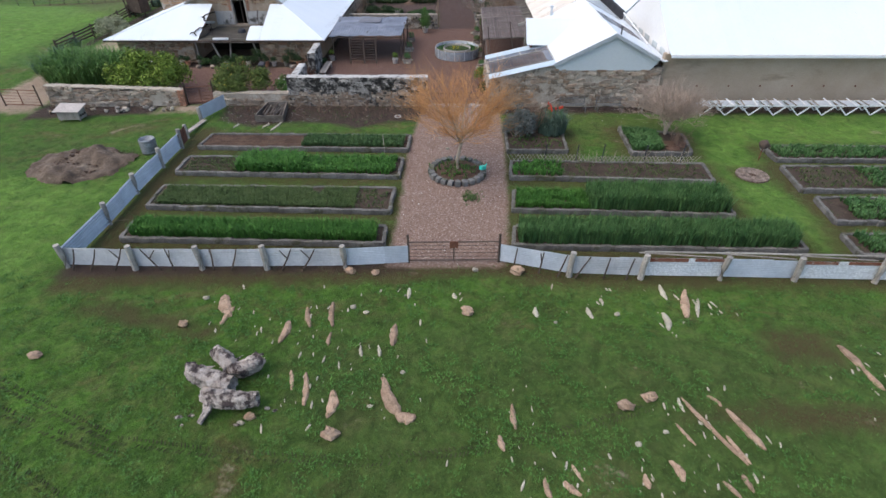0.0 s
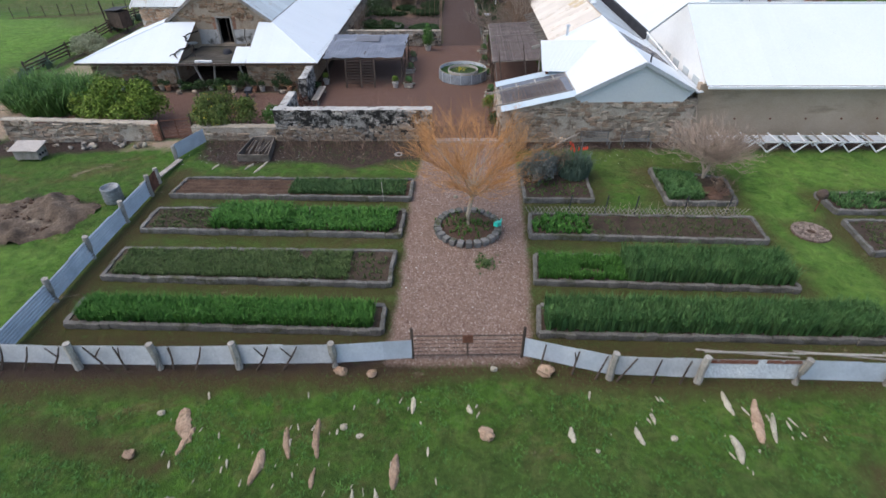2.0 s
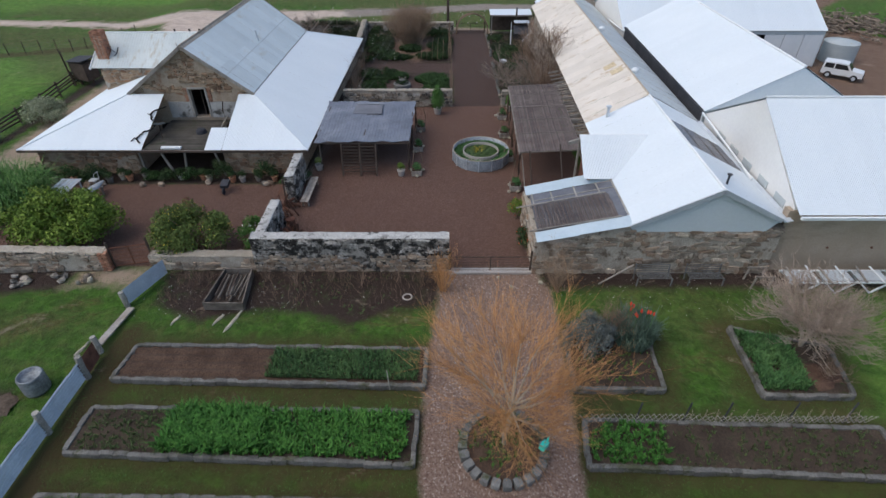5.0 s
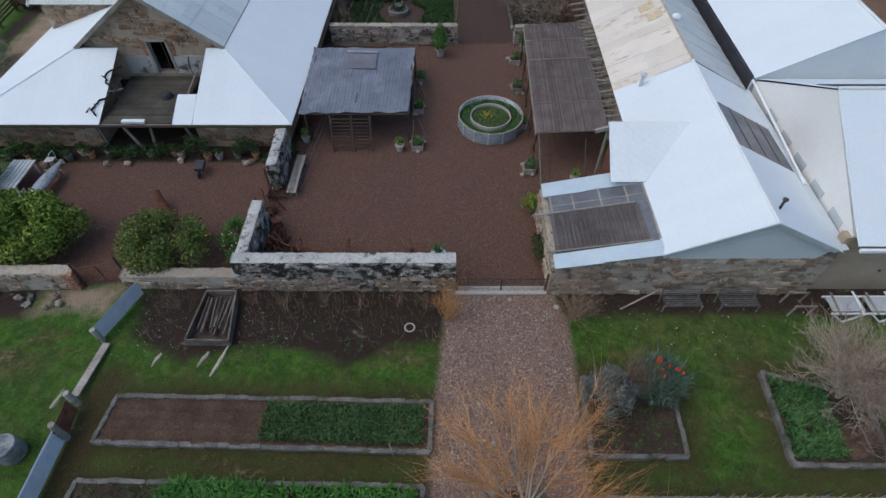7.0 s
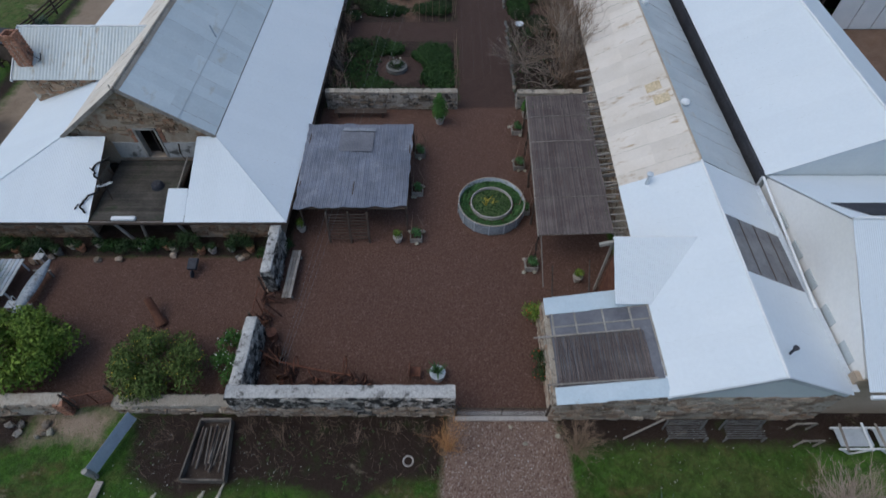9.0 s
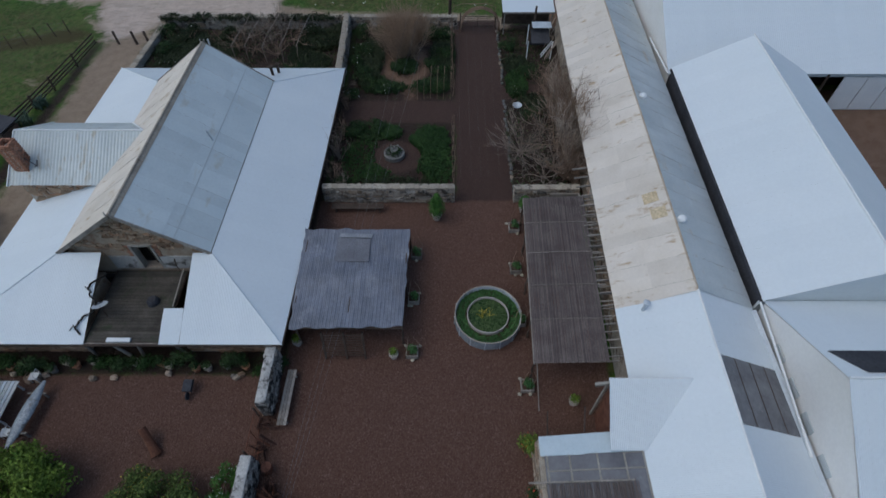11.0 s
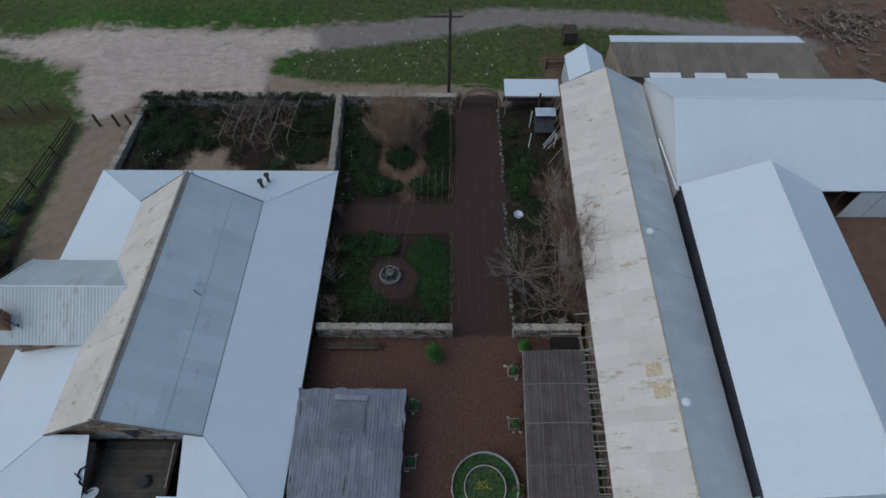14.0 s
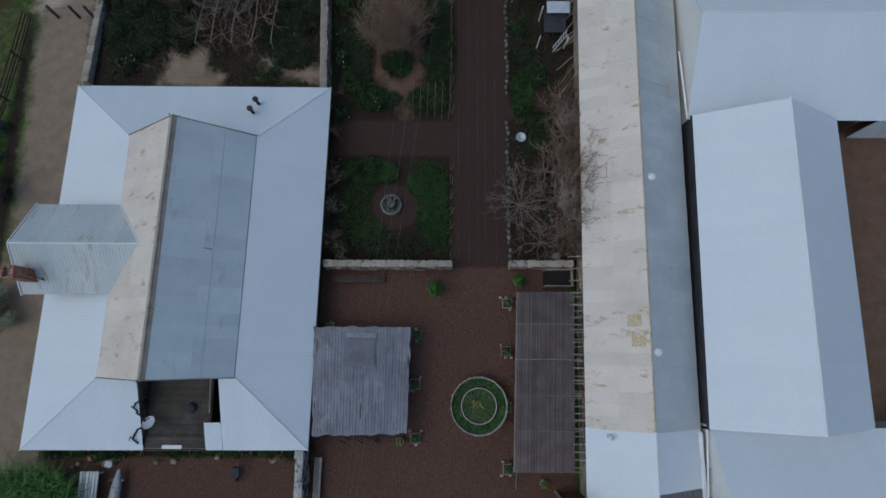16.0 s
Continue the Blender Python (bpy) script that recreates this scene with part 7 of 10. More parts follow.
SLAB_A = [(-8.3, 15.2, -7.7, 14.0, 0.45), (-7.7, 14.5, -7.9, 13.6, 0.22), (-5.5, 13.8, -5.6, 12.7, 0.3), (-5.0, 14.5, -4.7, 13.5, 0.2), (-4.1, 14.8, -3.9, 13.5, 0.23),
          (-3.9, 13.2, -3.9, 12.6, 0.16), (-1.7, 13.6, -1.7, 12.6, 0.3), (-4.9, 11.5, -4.7, 10.7, 0.15), (-4.4, 11.4, -4.2, 10.1, 0.22), (-3.4, 10.7, -3.4, 9.7, 0.34),
          (-1.9, 11.2, -1.3, 9.8, 0.45), (-1.4, 9.8, -0.8, 9.7, 0.4), (9.3, 15.5, 8.8, 14.0, 0.36), (13.4, 12.6, 13.6, 11.5, 0.3), (13.6, 11.5, 13.7, 10.7, 0.22)]
SLAB_B = [(7.3, 10.4, 8.3, 8.2, 0.16), (8.1, 10.5, 8.4, 10.1, 0.16), (8.5, 10.0, 9.0, 8.6, 0.25), (8.1, 9.1, 8.4, 8.2, 0.15), (6.8, 9.5, 7.1, 8.8, 0.11), (6.2, 8.3, 6.4, 7.7, 0.25),
          (5.4, 7.9, 5.4, 7.5, 0.21), (8.0, 7.9, 8.1, 7.4, 0.17), (2.7, 7.8, 2.8, 7.2, 0.2), (3.5, 8.2, 3.7, 7.7, 0.12), (3.2, 7.7, 3.6, 7.3, 0.22), (2.1, 10.2, 2.1, 9.3, 0.2), (1.6, 9.1, 1.7, 8.6, 0.2), (7.4, 7.7, 7.7, 7.2, 0.15)]
SLAB_C = [(-2.8, 12.6, -2.7, 12.1, 0.12), (-2.2, 12.6, -2.1, 12.1, 0.12), (-1.3, 15.6, -1.3, 15.0, 0.17), (0.4, 15.3, 0.5, 15.0, 0.17), (3.4, 14.5, 3.4, 14.0, 0.2), (5.3, 14.5, 5.4, 13.9, 0.18),
          (5.9, 15.0, 5.9, 14.6, 0.13), (8.4, 15.8, 8.4, 14.9, 0.2), (8.0, 14.2, 7.9, 13.3, 0.27), (9.6, 15.0, 9.2, 14.0, 0.18), (7.2, 10.4, 7.2, 9.9, 0.12), (-13.0, 30.9, -12.8, 31.5, 0.15), (-11.2, 30.9, -10.9, 31.6, 0.16), (-10.6, 30.5, -10.2, 31.9, 0.16), (-16.2, 29.2, -16.0, 30.0, 0.16)]
ROCKS = [(-9.2, 13.6, 0.32), (-3.3, 14.5, 0.21), (-2.8, 14.2, 0.19), (0.9, 14.2, 0.46), (6.3, 14.1, 0.2), (5.5, 10.1, 0.45), (6.3, 10.4, 0.42), (-3.2, 9.1, 0.46), (3.0, 16.6, 0.55), (-13.5, 12.1, 0.38),
         (-5.7, 9.7, 0.3), (-5.9, 9.5, 0.19), (-2.2, 10.1, 0.14), (-1.3, 11.4, 0.15), (4.0, 13.7, 0.13), (5.5, 8.8, 0.18), (6.4, 9.2, 0.15), (-8.9, 15.0, 0.23), (1.3, 16.7, 0.23), (-2.7, 16.5, 0.32), (-3.7, 16.6, 0.4), (0.25, 27.9, 0.2), (-0.2, 29.4, 0.14), (1.2, 29.6, 0.14), (1.36, 34.1, 0.16), (1.9, 33.4, 0.2), (3.3, 33.7, 0.22)]


def slab_stone(x0, y0, x1, y1, w, seed, material, name, label, group):
    """A long flat broken piece lying on the grass."""
    rng = random.Random(seed)
    L = math.hypot(x1 - x0, y1 - y0)
    a = math.atan2(y1 - y0, x1 - x0)
    ob = thing(name, ((x0 + x1) / 2, (y0 + y1) / 2, 0), label, "stone", group)
    g = G()
    n = 11
    th = min(0.075, w * 0.28)
    c, s = math.cos(a), math.sin(a)
    bend = rng.uniform(-0.3, 0.3) * w
    lean_at = rng.uniform(0.6, 1.5)
    width = [max(0.1, (math.sin(math.pi * (0.04 + 0.92 * (i / (n - 1)) ** lean_at)) ** 0.6) * rng.uniform(0.88, 1.06)) for i in range(n)]
    for i in range(n):
        u = (i / (n - 1) - 0.5) * L + rng.uniform(-0.25, 0.25) * L / n
        k = bend * math.sin(math.pi * i / (n - 1)) + rng.uniform(-0.06, 0.06) * w
        tip = 0.5 if i in (0, n - 1) else 1.0
        for v, z in ((-0.5, -0.4), (-0.42, 0.55), (-0.12, 0.95), (0.2, 1.0), (0.43, 0.5), (0.5, -0.4)):
            q = v * w * width[i] * rng.uniform(0.85, 1.15) + k
            zz = z * th * tip * rng.uniform(0.7, 1.2)
            g.v.append(((x0 + x1) / 2 + c * u - s * q, (y0 + y1) / 2 + s * u + c * q, zz))
    for i in range(n - 1):
        for j in range(5):
            p = i * 6 + j
            g.f.append((p, p + 1, p + 7, p + 6))
    b = (n - 1) * 6
    g.f += [(0, 1, 2, 3, 4, 5), (b + 5, b + 4, b + 3, b + 2, b + 1, b)]
    part("stone", g, material, ob)


for k, r in enumerate(SLAB_A):
    slab_stone(*r, 400 + k, M_SLAB, "stone_slab", "long flat tan stone slab lying in the grass", "slabs in the grass")
for k, r in enumerate(SLAB_B):
    slab_stone(*r, 430 + k, M_SLAB, "stone_slab", "thin splintered tan slab lying in the grass", "slabs in the grass")
for k, r in enumerate(SLAB_C):
    slab_stone(*r, 460 + k, M_PALE, "pale_stone", "pale cream stone lying in the grass", "pale stones in the grass")
for k, (x, y, w) in enumerate(ROCKS):
    rng = random.Random(500 + k)
    ob = thing("field_stone", (x, y, 0), "rounded tan field stone in the grass", "stone", "stones in the grass")
    g = G().lump((x, y, w * 0.18), w * 0.55, w * 0.42, w * 0.34, rng, 0.3, 9, 6)
    part("stone", g, M_SLAB if w > 0.28 else M_PALE, ob)


def stone_chips():
    """Small pale fragments strewn round the slabs."""
    rng = random.Random(36)
    g = G()
    spots = [((r[0] + r[2]) / 2, (r[1] + r[3]) / 2) for r in SLAB_A + SLAB_B + SLAB_C[:11]]
    for k in range(190):
        cx, cy = rng.choice(spots)
        x, y = cx + rng.gauss(0, 0.75), cy + rng.gauss(0, 0.6)
        if y > 15.9:
            continue
        r = rng.choice((0.02, 0.03, 0.04, 0.055))
        a = Matrix.Rotation(rng.uniform(1.1, 2.0), 3, 'Z')
        g.lump((x, y, 0.015), r * rng.uniform(1.4, 3.6), r * 0.7, r * 0.5, rng, 0.35, 6, 4, a)
    solid("stone_chips", g, M_PALE, "small pale stone fragments strewn over the grass", "stones", "stuff")


stone_chips()


def tyre_tracks():
    """Lug prints pressed into the lawn along two wheel lines."""
    g = G()
    rng = random.Random(31)
    for line in ([(-15.5, 11.7), (-11.5, 9.9), (-9.3, 8.95), (-6.0, 8.5), (-2.2, 8.25), (1.8, 8.75), (4.4, 9.5), (6.3, 10.1)], [(-15.5, 10.8), (-11.0, 9.1), (-8.9, 8.4)], [(-14, 9.1), (-12.2, 8.4), (-10.8, 7.7), (-9.5, 7.0)]):
        for (x0, y0), (x1, y1) in zip(line, line[1:]):
            L = math.hypot(x1 - x0, y1 - y0)
            ang = math.atan2(y1 - y0, x1 - x0)
            for k in range(int(L / 0.12)):
                f = (k + rng.random() * 0.3) * 0.12 / L
                x, y = x0 + (x1 - x0) * f, y0 + (y1 - y0) * f
                for side in (-1, 1):
                    if rng.random() < 0.8:
                        m = Matrix.Translation((x - math.sin(ang) * 0.1 * side, y + math.cos(ang) * 0.1 * side, 0.006)) @ Matrix.Rotation(ang + 1.57 + side * 0.5, 4, 'Z')
                        g.obox(m, 0.15 * rng.uniform(0.5, 1.1), 0.03 * rng.uniform(0.6, 1.3), 0.02)
    ob = solid("tyre_tracks", g, mat("pressed_turf", (0.040, 0.052, 0.019), (0.062, 0.066, 0.028), 2, 18, 1.0, 0, 0.3, island=0.25), "dark lug prints of tyres across the lawn", "tyre tracks", "stuff")


tyre_tracks()


M_TWIG_TAN = mat("tan_twigs", (0.25, 0.17, 0.112), (0.37, 0.265, 0.185), 1.0, 14, 0.9, 0, 0, island=0.3, grain=0.15)
M_WIRE = mat("grey_wire", (0.14, 0.14, 0.14), (0.22, 0.22, 0.215), 2, 14, 0.7, 0.2, 0.1)

# ---- courtyard ----
def cloth_pergola():
    ob = thing("pergola", (-6.3, 48, 0), "low pergola roofed with weathered grey shade cloth", "pergola")
    c = [(-9.25, 44.75), (-3.4, 44.87), (-3.24, 51.42), (-9.46, 51.42)]
    g = G()
    rng = random.Random(2)
    nx, ny = 60, 44
    z_at = lambda x, y: 1.99 - 0.06 * abs(math.sin(math.pi * (y - 44.85) / 3.22)) + 0.07 * noise.noise((x * 0.8, y * 0.8, 1)) + 0.035 * noise.noise((x * 3.0, y * 0.9, 6)) + 0.10 * math.exp(-((x + 7.2) ** 2 + (y - 48.6) ** 2) / 2.5)
    for j in range(ny + 1):
        for i in range(nx + 1):
            s, t = i / nx, j / ny
            x = (c[0][0] * (1 - s) + c[1][0] * s) * (1 - t) + (c[3][0] * (1 - s) + c[2][0] * s) * t
            y = (c[0][1] * (1 - s) + c[1][1] * s) * (1 - t) + (c[3][1] * (1 - s) + c[2][1] * s) * t
            if j in (0, ny):
                y += 0.12 * noise.noise((x * 1.5, j, 4))
            if i in (0, nx):
                x += 0.10 * noise.noise((i, y * 1.5, 4))
            g.v.append((x, y, z_at(x, y) + 0.012 * (i % 2) + rng.uniform(-0.006, 0.006)))
    g.f = [(j * (nx + 1) + i, j * (nx + 1) + i + 1, (j + 1) * (nx + 1) + i + 1, (j + 1) * (nx + 1) + i) for j in range(ny) for i in range(nx)]
    m = mat("shade_cloth", (0.075, 0.081, 0.108), (0.20, 0.215, 0.265), 0.7, 9, 0.5, 0, 0.3, grain=0.2, spec=0.6, stain=(0.27, 0.28, 0.31), stain_at=0.56, stain_scale=0.55)
    t = m.node_tree
    wave = t.nodes.new("ShaderNodeTexWave")
    wave.bands_direction = 'X'
    wave.inputs["Scale"].default_value, wave.inputs["Distortion"].default_value, wave.inputs["Detail"].default_value = 3.2, 1.5, 2.0
    link(t, place_vec(t), wave.inputs["Vector"])
    bs = t.nodes["Principled BSDF"]
    old = bs.inputs["Base Color"].links[0].from_socket
    link(t, mix_col(t, 0.35, old, mix_col(t, wave.outputs["Fac"], (0.07, 0.072, 0.09), (0.25, 0.26, 0.30))), bs.inputs["Base Color"])
    cl = part("shade_cloth", g, m, ob, "frayed grey shade cloth")
    mod = cl.modifiers.new("thick", 'SOLIDIFY')
    mod.thickness = 0.02
    part("dark_patch", G().slab([(-7.4, 49.0, 2.09), (-5.5, 49.0, 2.06), (-5.5, 50.6, 2.05), (-7.4, 50.7, 2.07)], 0.02), mat("dark_cloth", (0.135, 0.136, 0.157), (0.20, 0.203, 0.226), 0.9, 12, 0.7, 0, 0.3, grain=0.25), ob, "second sheet laid on the cloth")
    part("light_strip", G().slab([(-7.35, 50.75, 2.09), (-5.45, 50.7, 2.07), (-5.45, 51.0, 2.05), (-7.3, 51.05, 2.06)], 0.02), M_SHADE, ob, "pale strip of sheeting")
    for x, y in ((-3.45, 44.95), (-3.4, 48.1), (-3.3, 51.3), (-9.0, 44.95), (-9.2, 51.2)):
        g = G()
        pts = [(x + 0.06 * noise.noise((x, y, k)), y + 0.06 * noise.noise((y, x, k)), 1.95 * k / 5) for k in range(6)]
        g.tube(pts, [0.075, 0.07, 0.06, 0.06, 0.055, 0.05], 7)
        part("branch_post", g, M_DARKWOOD, ob)
    for x in (-3.4, -6.3, -9.2):
        part("roof_beam", G().tube([(x, 44.8, 1.9), (x, 51.4, 1.88)], 0.05, 6), M_DARKWOOD, ob)
    for y in (44.85, 48.1, 51.3):
        part("roof_beam", G().tube([(-9.3, y, 1.86), (-3.35, y, 1.86)], 0.045, 6), M_DARKWOOD, ob)
    tr = thing("slatted_screen", (-6.5, 44.0, 0), "dark timber ladder screen under the pergola", "screen")
    for k in range(9):
        z = 0.3 + k * 0.19
        part("rung", G().beam((-7.55, 44.05 + 0.225 * z, z), (-5.44, 44.05 + 0.225 * z, z), 0.03, 0.05), M_DARKWOOD, tr)
    for x in (-7.55, -6.43, -5.44):
        part("upright", G().beam((x, 44.05, 0), (x, 44.5, 2.0), 0.1, 0.1), M_DARKWOOD, tr)


def brush_pergola():
    ob = thing("pergola", (5.1, 48.2, 0), "long pergola roofed with brown brush matting", "pergola")
    rng = random.Random(6)
    L = lambda y: 3.18 + 0.04 * (y - 42.8)
    R = lambda y: 6.78 + 0.038 * (y - 42.8)
    ys = [42.75, 45.1, 47.2, 49.4, 51.6, 53.6]
    for a, b in zip(ys, ys[1:]):
        g = G()
        n = 118
        for i in range(n):
            s = (i + 0.5) / n
            x0, x1 = L(a) + (R(a) - L(a)) * s, L(b) + (R(b) - L(b)) * s
            z = 2.32 + 0.17 * s
            g.tube([(x0, a - rng.uniform(0, 0.09), z + rng.uniform(0, 0.025)), ((x0 + x1) / 2 + rng.uniform(-0.015, 0.015), (a + b) / 2, z + 0.012), (x1, b + rng.uniform(0, 0.09), z + rng.uniform(0, 0.025))], 0.017, 4, False)
        tagged(part("brush_panel", g, M_BRUSH, ob), kind="stuff")
    for y in ys:
        part("cross_pole", G().tube([(L(y) - 0.05, y, 2.27), (R(y) + 0.5, y, 2.46)], 0.045, 6), M_WOOD, ob)
    for y in ys[1:-1]:
        part("seam_batten", G().tube([(L(y), y, 2.37), (L(y) + 1.8, y + 0.03, 2.46), (R(y), y, 2.545)], 0.018, 5), M_WOOD, ob, "pale batten over the matting seam")
    for x in (0.0, 1.0):
        part("long_pole", G().tube([(L(42.7) + x * 3.6, 42.7, 2.2 + 0.17 * x), (L(53.7) + x * 3.6, 53.7, 2.2 + 0.17 * x)], 0.05, 6), M_WOOD, ob)
    for y in (42.9, 45.4, 48.2, 51.0, 53.5):
        x = L(y) + 0.05
        pts = [(x + 0.1 * noise.noise((x, y, k)), y + 0.1 * noise.noise((y, x, k)), 2.25 * k / 5) for k in range(6)]
        part("branch_post", G().tube(pts, [0.08, 0.07, 0.065, 0.06, 0.055, 0.05], 7), M_DARKWOOD, ob)
    for k in range(24):
        y = 43.0 + k * 0.45
        part("rafter", G().beam((R(y) - 0.1, y, 2.42), (wl(y) + 0.3, y, 2.5), 0.05, 0.07), M_WOOD, ob)
    part("leaning_pole", G().tube([(3.55, 41.2, 0), (3.3, 42.9, 2.3)], 0.03, 6), M_WOOD, ob)


def tank_pool():
    ob = thing("round_tank_pond", (1.19, 46.4, 0), "round galvanised tank pond with a green planted rim", "pond")
    c = (1.19, 46.4, 0)
    g = G()
    g.smooth = True
    g.lathe(c, [(1.83, 0.0), (1.83, 0.12), (1.845, 0.2), (1.83, 0.28), (1.845, 0.36), (1.83, 0.44), (1.845, 0.52), (1.83, 0.6), (1.83, 0.74), (1.78, 0.74), (1.78, 0.2)], 48)
    part("tank_wall", g, M_TANK, ob, "blue-grey galvanised wall")
    part("rim", G().lathe(c, [(1.855, 0.72), (1.855, 0.76), (1.80, 0.76), (1.80, 0.72)], 48), M_TANCAP, ob, "pale rounded rim")
    part("inner_ring", G().lathe(c, [(1.16, 0.3), (1.16, 0.68), (1.11, 0.68), (1.11, 0.3)], 40), M_CONC, ob, "pale inner ring")
    part("soil", G().lathe(c, [(1.8, 0.42), (1.15, 0.42)], 36), M_SOIL, ob)
    m, t, b = node_set("pond_water")
    b.inputs["Base Color"].default_value, b.inputs["Roughness"].default_value = (0.02, 0.05, 0.012, 1), 0.08
    part("water", G().lathe(c, [(1.12, 0.5), (0.01, 0.5)], 36), m, ob, "dark green pond water")
    for k in range(14):
        a = 2 * math.pi * k / 14 + 0.1
        part("wall_strap", G().obox(Matrix.Translation((c[0] + 1.86 * math.cos(a), c[1] + 1.86 * math.sin(a), 0.38)) @ Matrix.Rotation(a, 4, 'Z'), 0.03, 0.06, 0.74), M_GALV, ob)
    r = np.random.RandomState(4)
    a, q = r.uniform(0, 6.28, 1500), np.sqrt(r.uniform(1.25 ** 2, 1.75 ** 2, 1500))
    leafy(ob, "rim_planting", blades(np.stack([c[0] + q * np.cos(a), c[1] + q * np.sin(a), np.full(1500, 0.42)], 1), 0.16, 0.02, 0.9, 4, 5), L_DARK, "green rim planting")
    a, q = r.uniform(0, 6.28, 900), np.sqrt(r.uniform(0, 1.05 ** 2, 900))
    leafy(ob, "pond_weed", blades(np.stack([c[0] + q * np.cos(a), c[1] + q * np.sin(a), np.full(900, 0.49)], 1), 0.06, 0.03, 2.0, 3, 6), L_WEED, "floating green pond weed")
    leafy(ob, "reeds", blades(np.array([(1.0, 46.6, 0.45), (1.25, 46.4, 0.45), (0.9, 46.3, 0.45)]), 0.5, 0.012, 0.9, 14, 7), L_YELLOW, "few yellow reeds")


def planter(x, y, seed, material=L_DARK, pot=False):
    rng = random.Random(seed)
    if pot:
        ob = thing("potted_plant", (x, y, 0), "pale pot with a green plant on the gravel", "pot plant", "courtyard pots")
        part("pot", G().lathe((x, y, 0), [(0.02, 0.0), (0.17, 0.0), (0.24, 0.34), (0.26, 0.34), (0.26, 0.4), (0.21, 0.4), (0.2, 0.34), (0.02, 0.34)], 16), M_CONC, ob)
        leafy(ob, "plant", leaves([(x, y, 0.6)], [(0.26, 0.26, 0.28)], 260, 0.06, seed, 0.3), material)
        return
    ob = thing("planter_box", (x, y, 0), "old timber planter box with a dark shrub", "planter", "courtyard planters")
    g = G()
    for dx, dy, sx, sy in ((-0.3, 0, 0.05, 0.65), (0.3, 0, 0.05, 0.65), (0, -0.3, 0.6, 0.05), (0, 0.3, 0.6, 0.05)):
        g.box(x + dx - sx / 2, y + dy - sy / 2, 0, x + dx + sx / 2, y + dy + sy / 2, 0.34)
    part("box", g, M_WOOD, ob)
    part("soil", G().box(x - 0.28, y - 0.28, 0.2, x + 0.28, y + 0.28, 0.28), M_SOIL, ob)
    leafy(ob, "plant", leaves([(x, y, 0.55), (x + 0.1, y - 0.1, 0.45)], [(0.27, 0.27, 0.25), (0.22, 0.22, 0.2)], 300, 0.06, seed, 0.3), material)
    for k in range(3):
        p = (x + rng.uniform(-0.45, 0.45), y + rng.choice((-0.42, 0.42)), 0.08)
        part("stone", G().lump(p, 0.11, 0.09, 0.09, rng, 0.25, 7, 5), M_PALE, ob)
    for d in (-0.3, 0.3):
        pts = [(x + d, y, 0.3), (x + d + 0.1, y + 0.05, 1.0), (x + d * 0.4, y, 1.9)]
        part("vine_stem", G().tube(pts, [0.03, 0.02, 0.01], 5), M_TWIG_BR, ob)


def conifer(x, y, h, seed):
    ob = thing("potted_conifer", (x, y, 0), "pale pot holding a clipped green cone shrub", "pot plant", "conifer pots")
    part("pot", G().lathe((x, y, 0), [(0.02, 0), (0.22, 0), (0.3, 0.42), (0.33, 0.42), (0.33, 0.5), (0.27, 0.5), (0.25, 0.42), (0.02, 0.42)], 16), M_CONC, ob)
    rx = 0.3 + 0.15 * h
    cs = [(x, y, 0.55 + h * k / 6) for k in range(6)]
    rs = [(rx * q, rx * q, 0.32) for q in (0.75, 0.98, 1.0, 0.88, 0.68, 0.4)]
    leafy(ob, "foliage", leaves(cs, rs, 2200, 0.055, seed, 0.5), L_STRAP)


def bench(name, a, b, h, label, material=M_WOOD):
    ob = thing(name, ((a[0] + b[0]) / 2, (a[1] + b[1]) / 2, 0), label, "bench")
    A, B = Vector((*a, 0)), Vector((*b, 0))
    d = (B - A).normalized()
    n = Vector((-d.y, d.x, 0))
    for k in (-0.14, 0.02, 0.18):
        part("slat", G().beam(A + n * k + Vector((0, 0, h)), B + n * k + Vector((0, 0, h)), 0.14, 0.04), material, ob)
    for f in (0.08, 0.92):
        for k in (-0.15, 0.17):
            p = A.lerp(B, f) + n * k
            part("leg", G().box(p.x - 0.04, p.y - 0.04, 0, p.x + 0.04, p.y + 0.04, h - 0.02), material, ob)
    return ob


cloth_pergola()
brush_pergola()
tank_pool()
for k, (x, y) in enumerate(((-2.95, 44.35), (-2.98, 47.75), (-2.92, 50.95), (3.05, 42.45), (3.0, 46.3), (3.05, 49.9), (3.2, 53.1))):
    planter(x, y, 600 + k)
for k, (x, y) in enumerate(((-3.92, 44.15), (5.3, 41.6), (-9.2, 44.9), (-8.7, 51.6))):
    planter(x, y, 620 + k, L_BUSH, True)
conifer(-1.72, 54.0, 1.75, 630)
conifer(3.95, 54.6, 0.8, 631)
bench("garden_bench", (-9.15, 40.3), (-9.1, 43.2), 0.42, "long grey weathered timber bench beside the wall")
bench("wall_bench", (-8.6, 54.7), (-5.2, 54.7), 0.4, "dark timber bench in front of the garden wall", M_DARKWOOD)


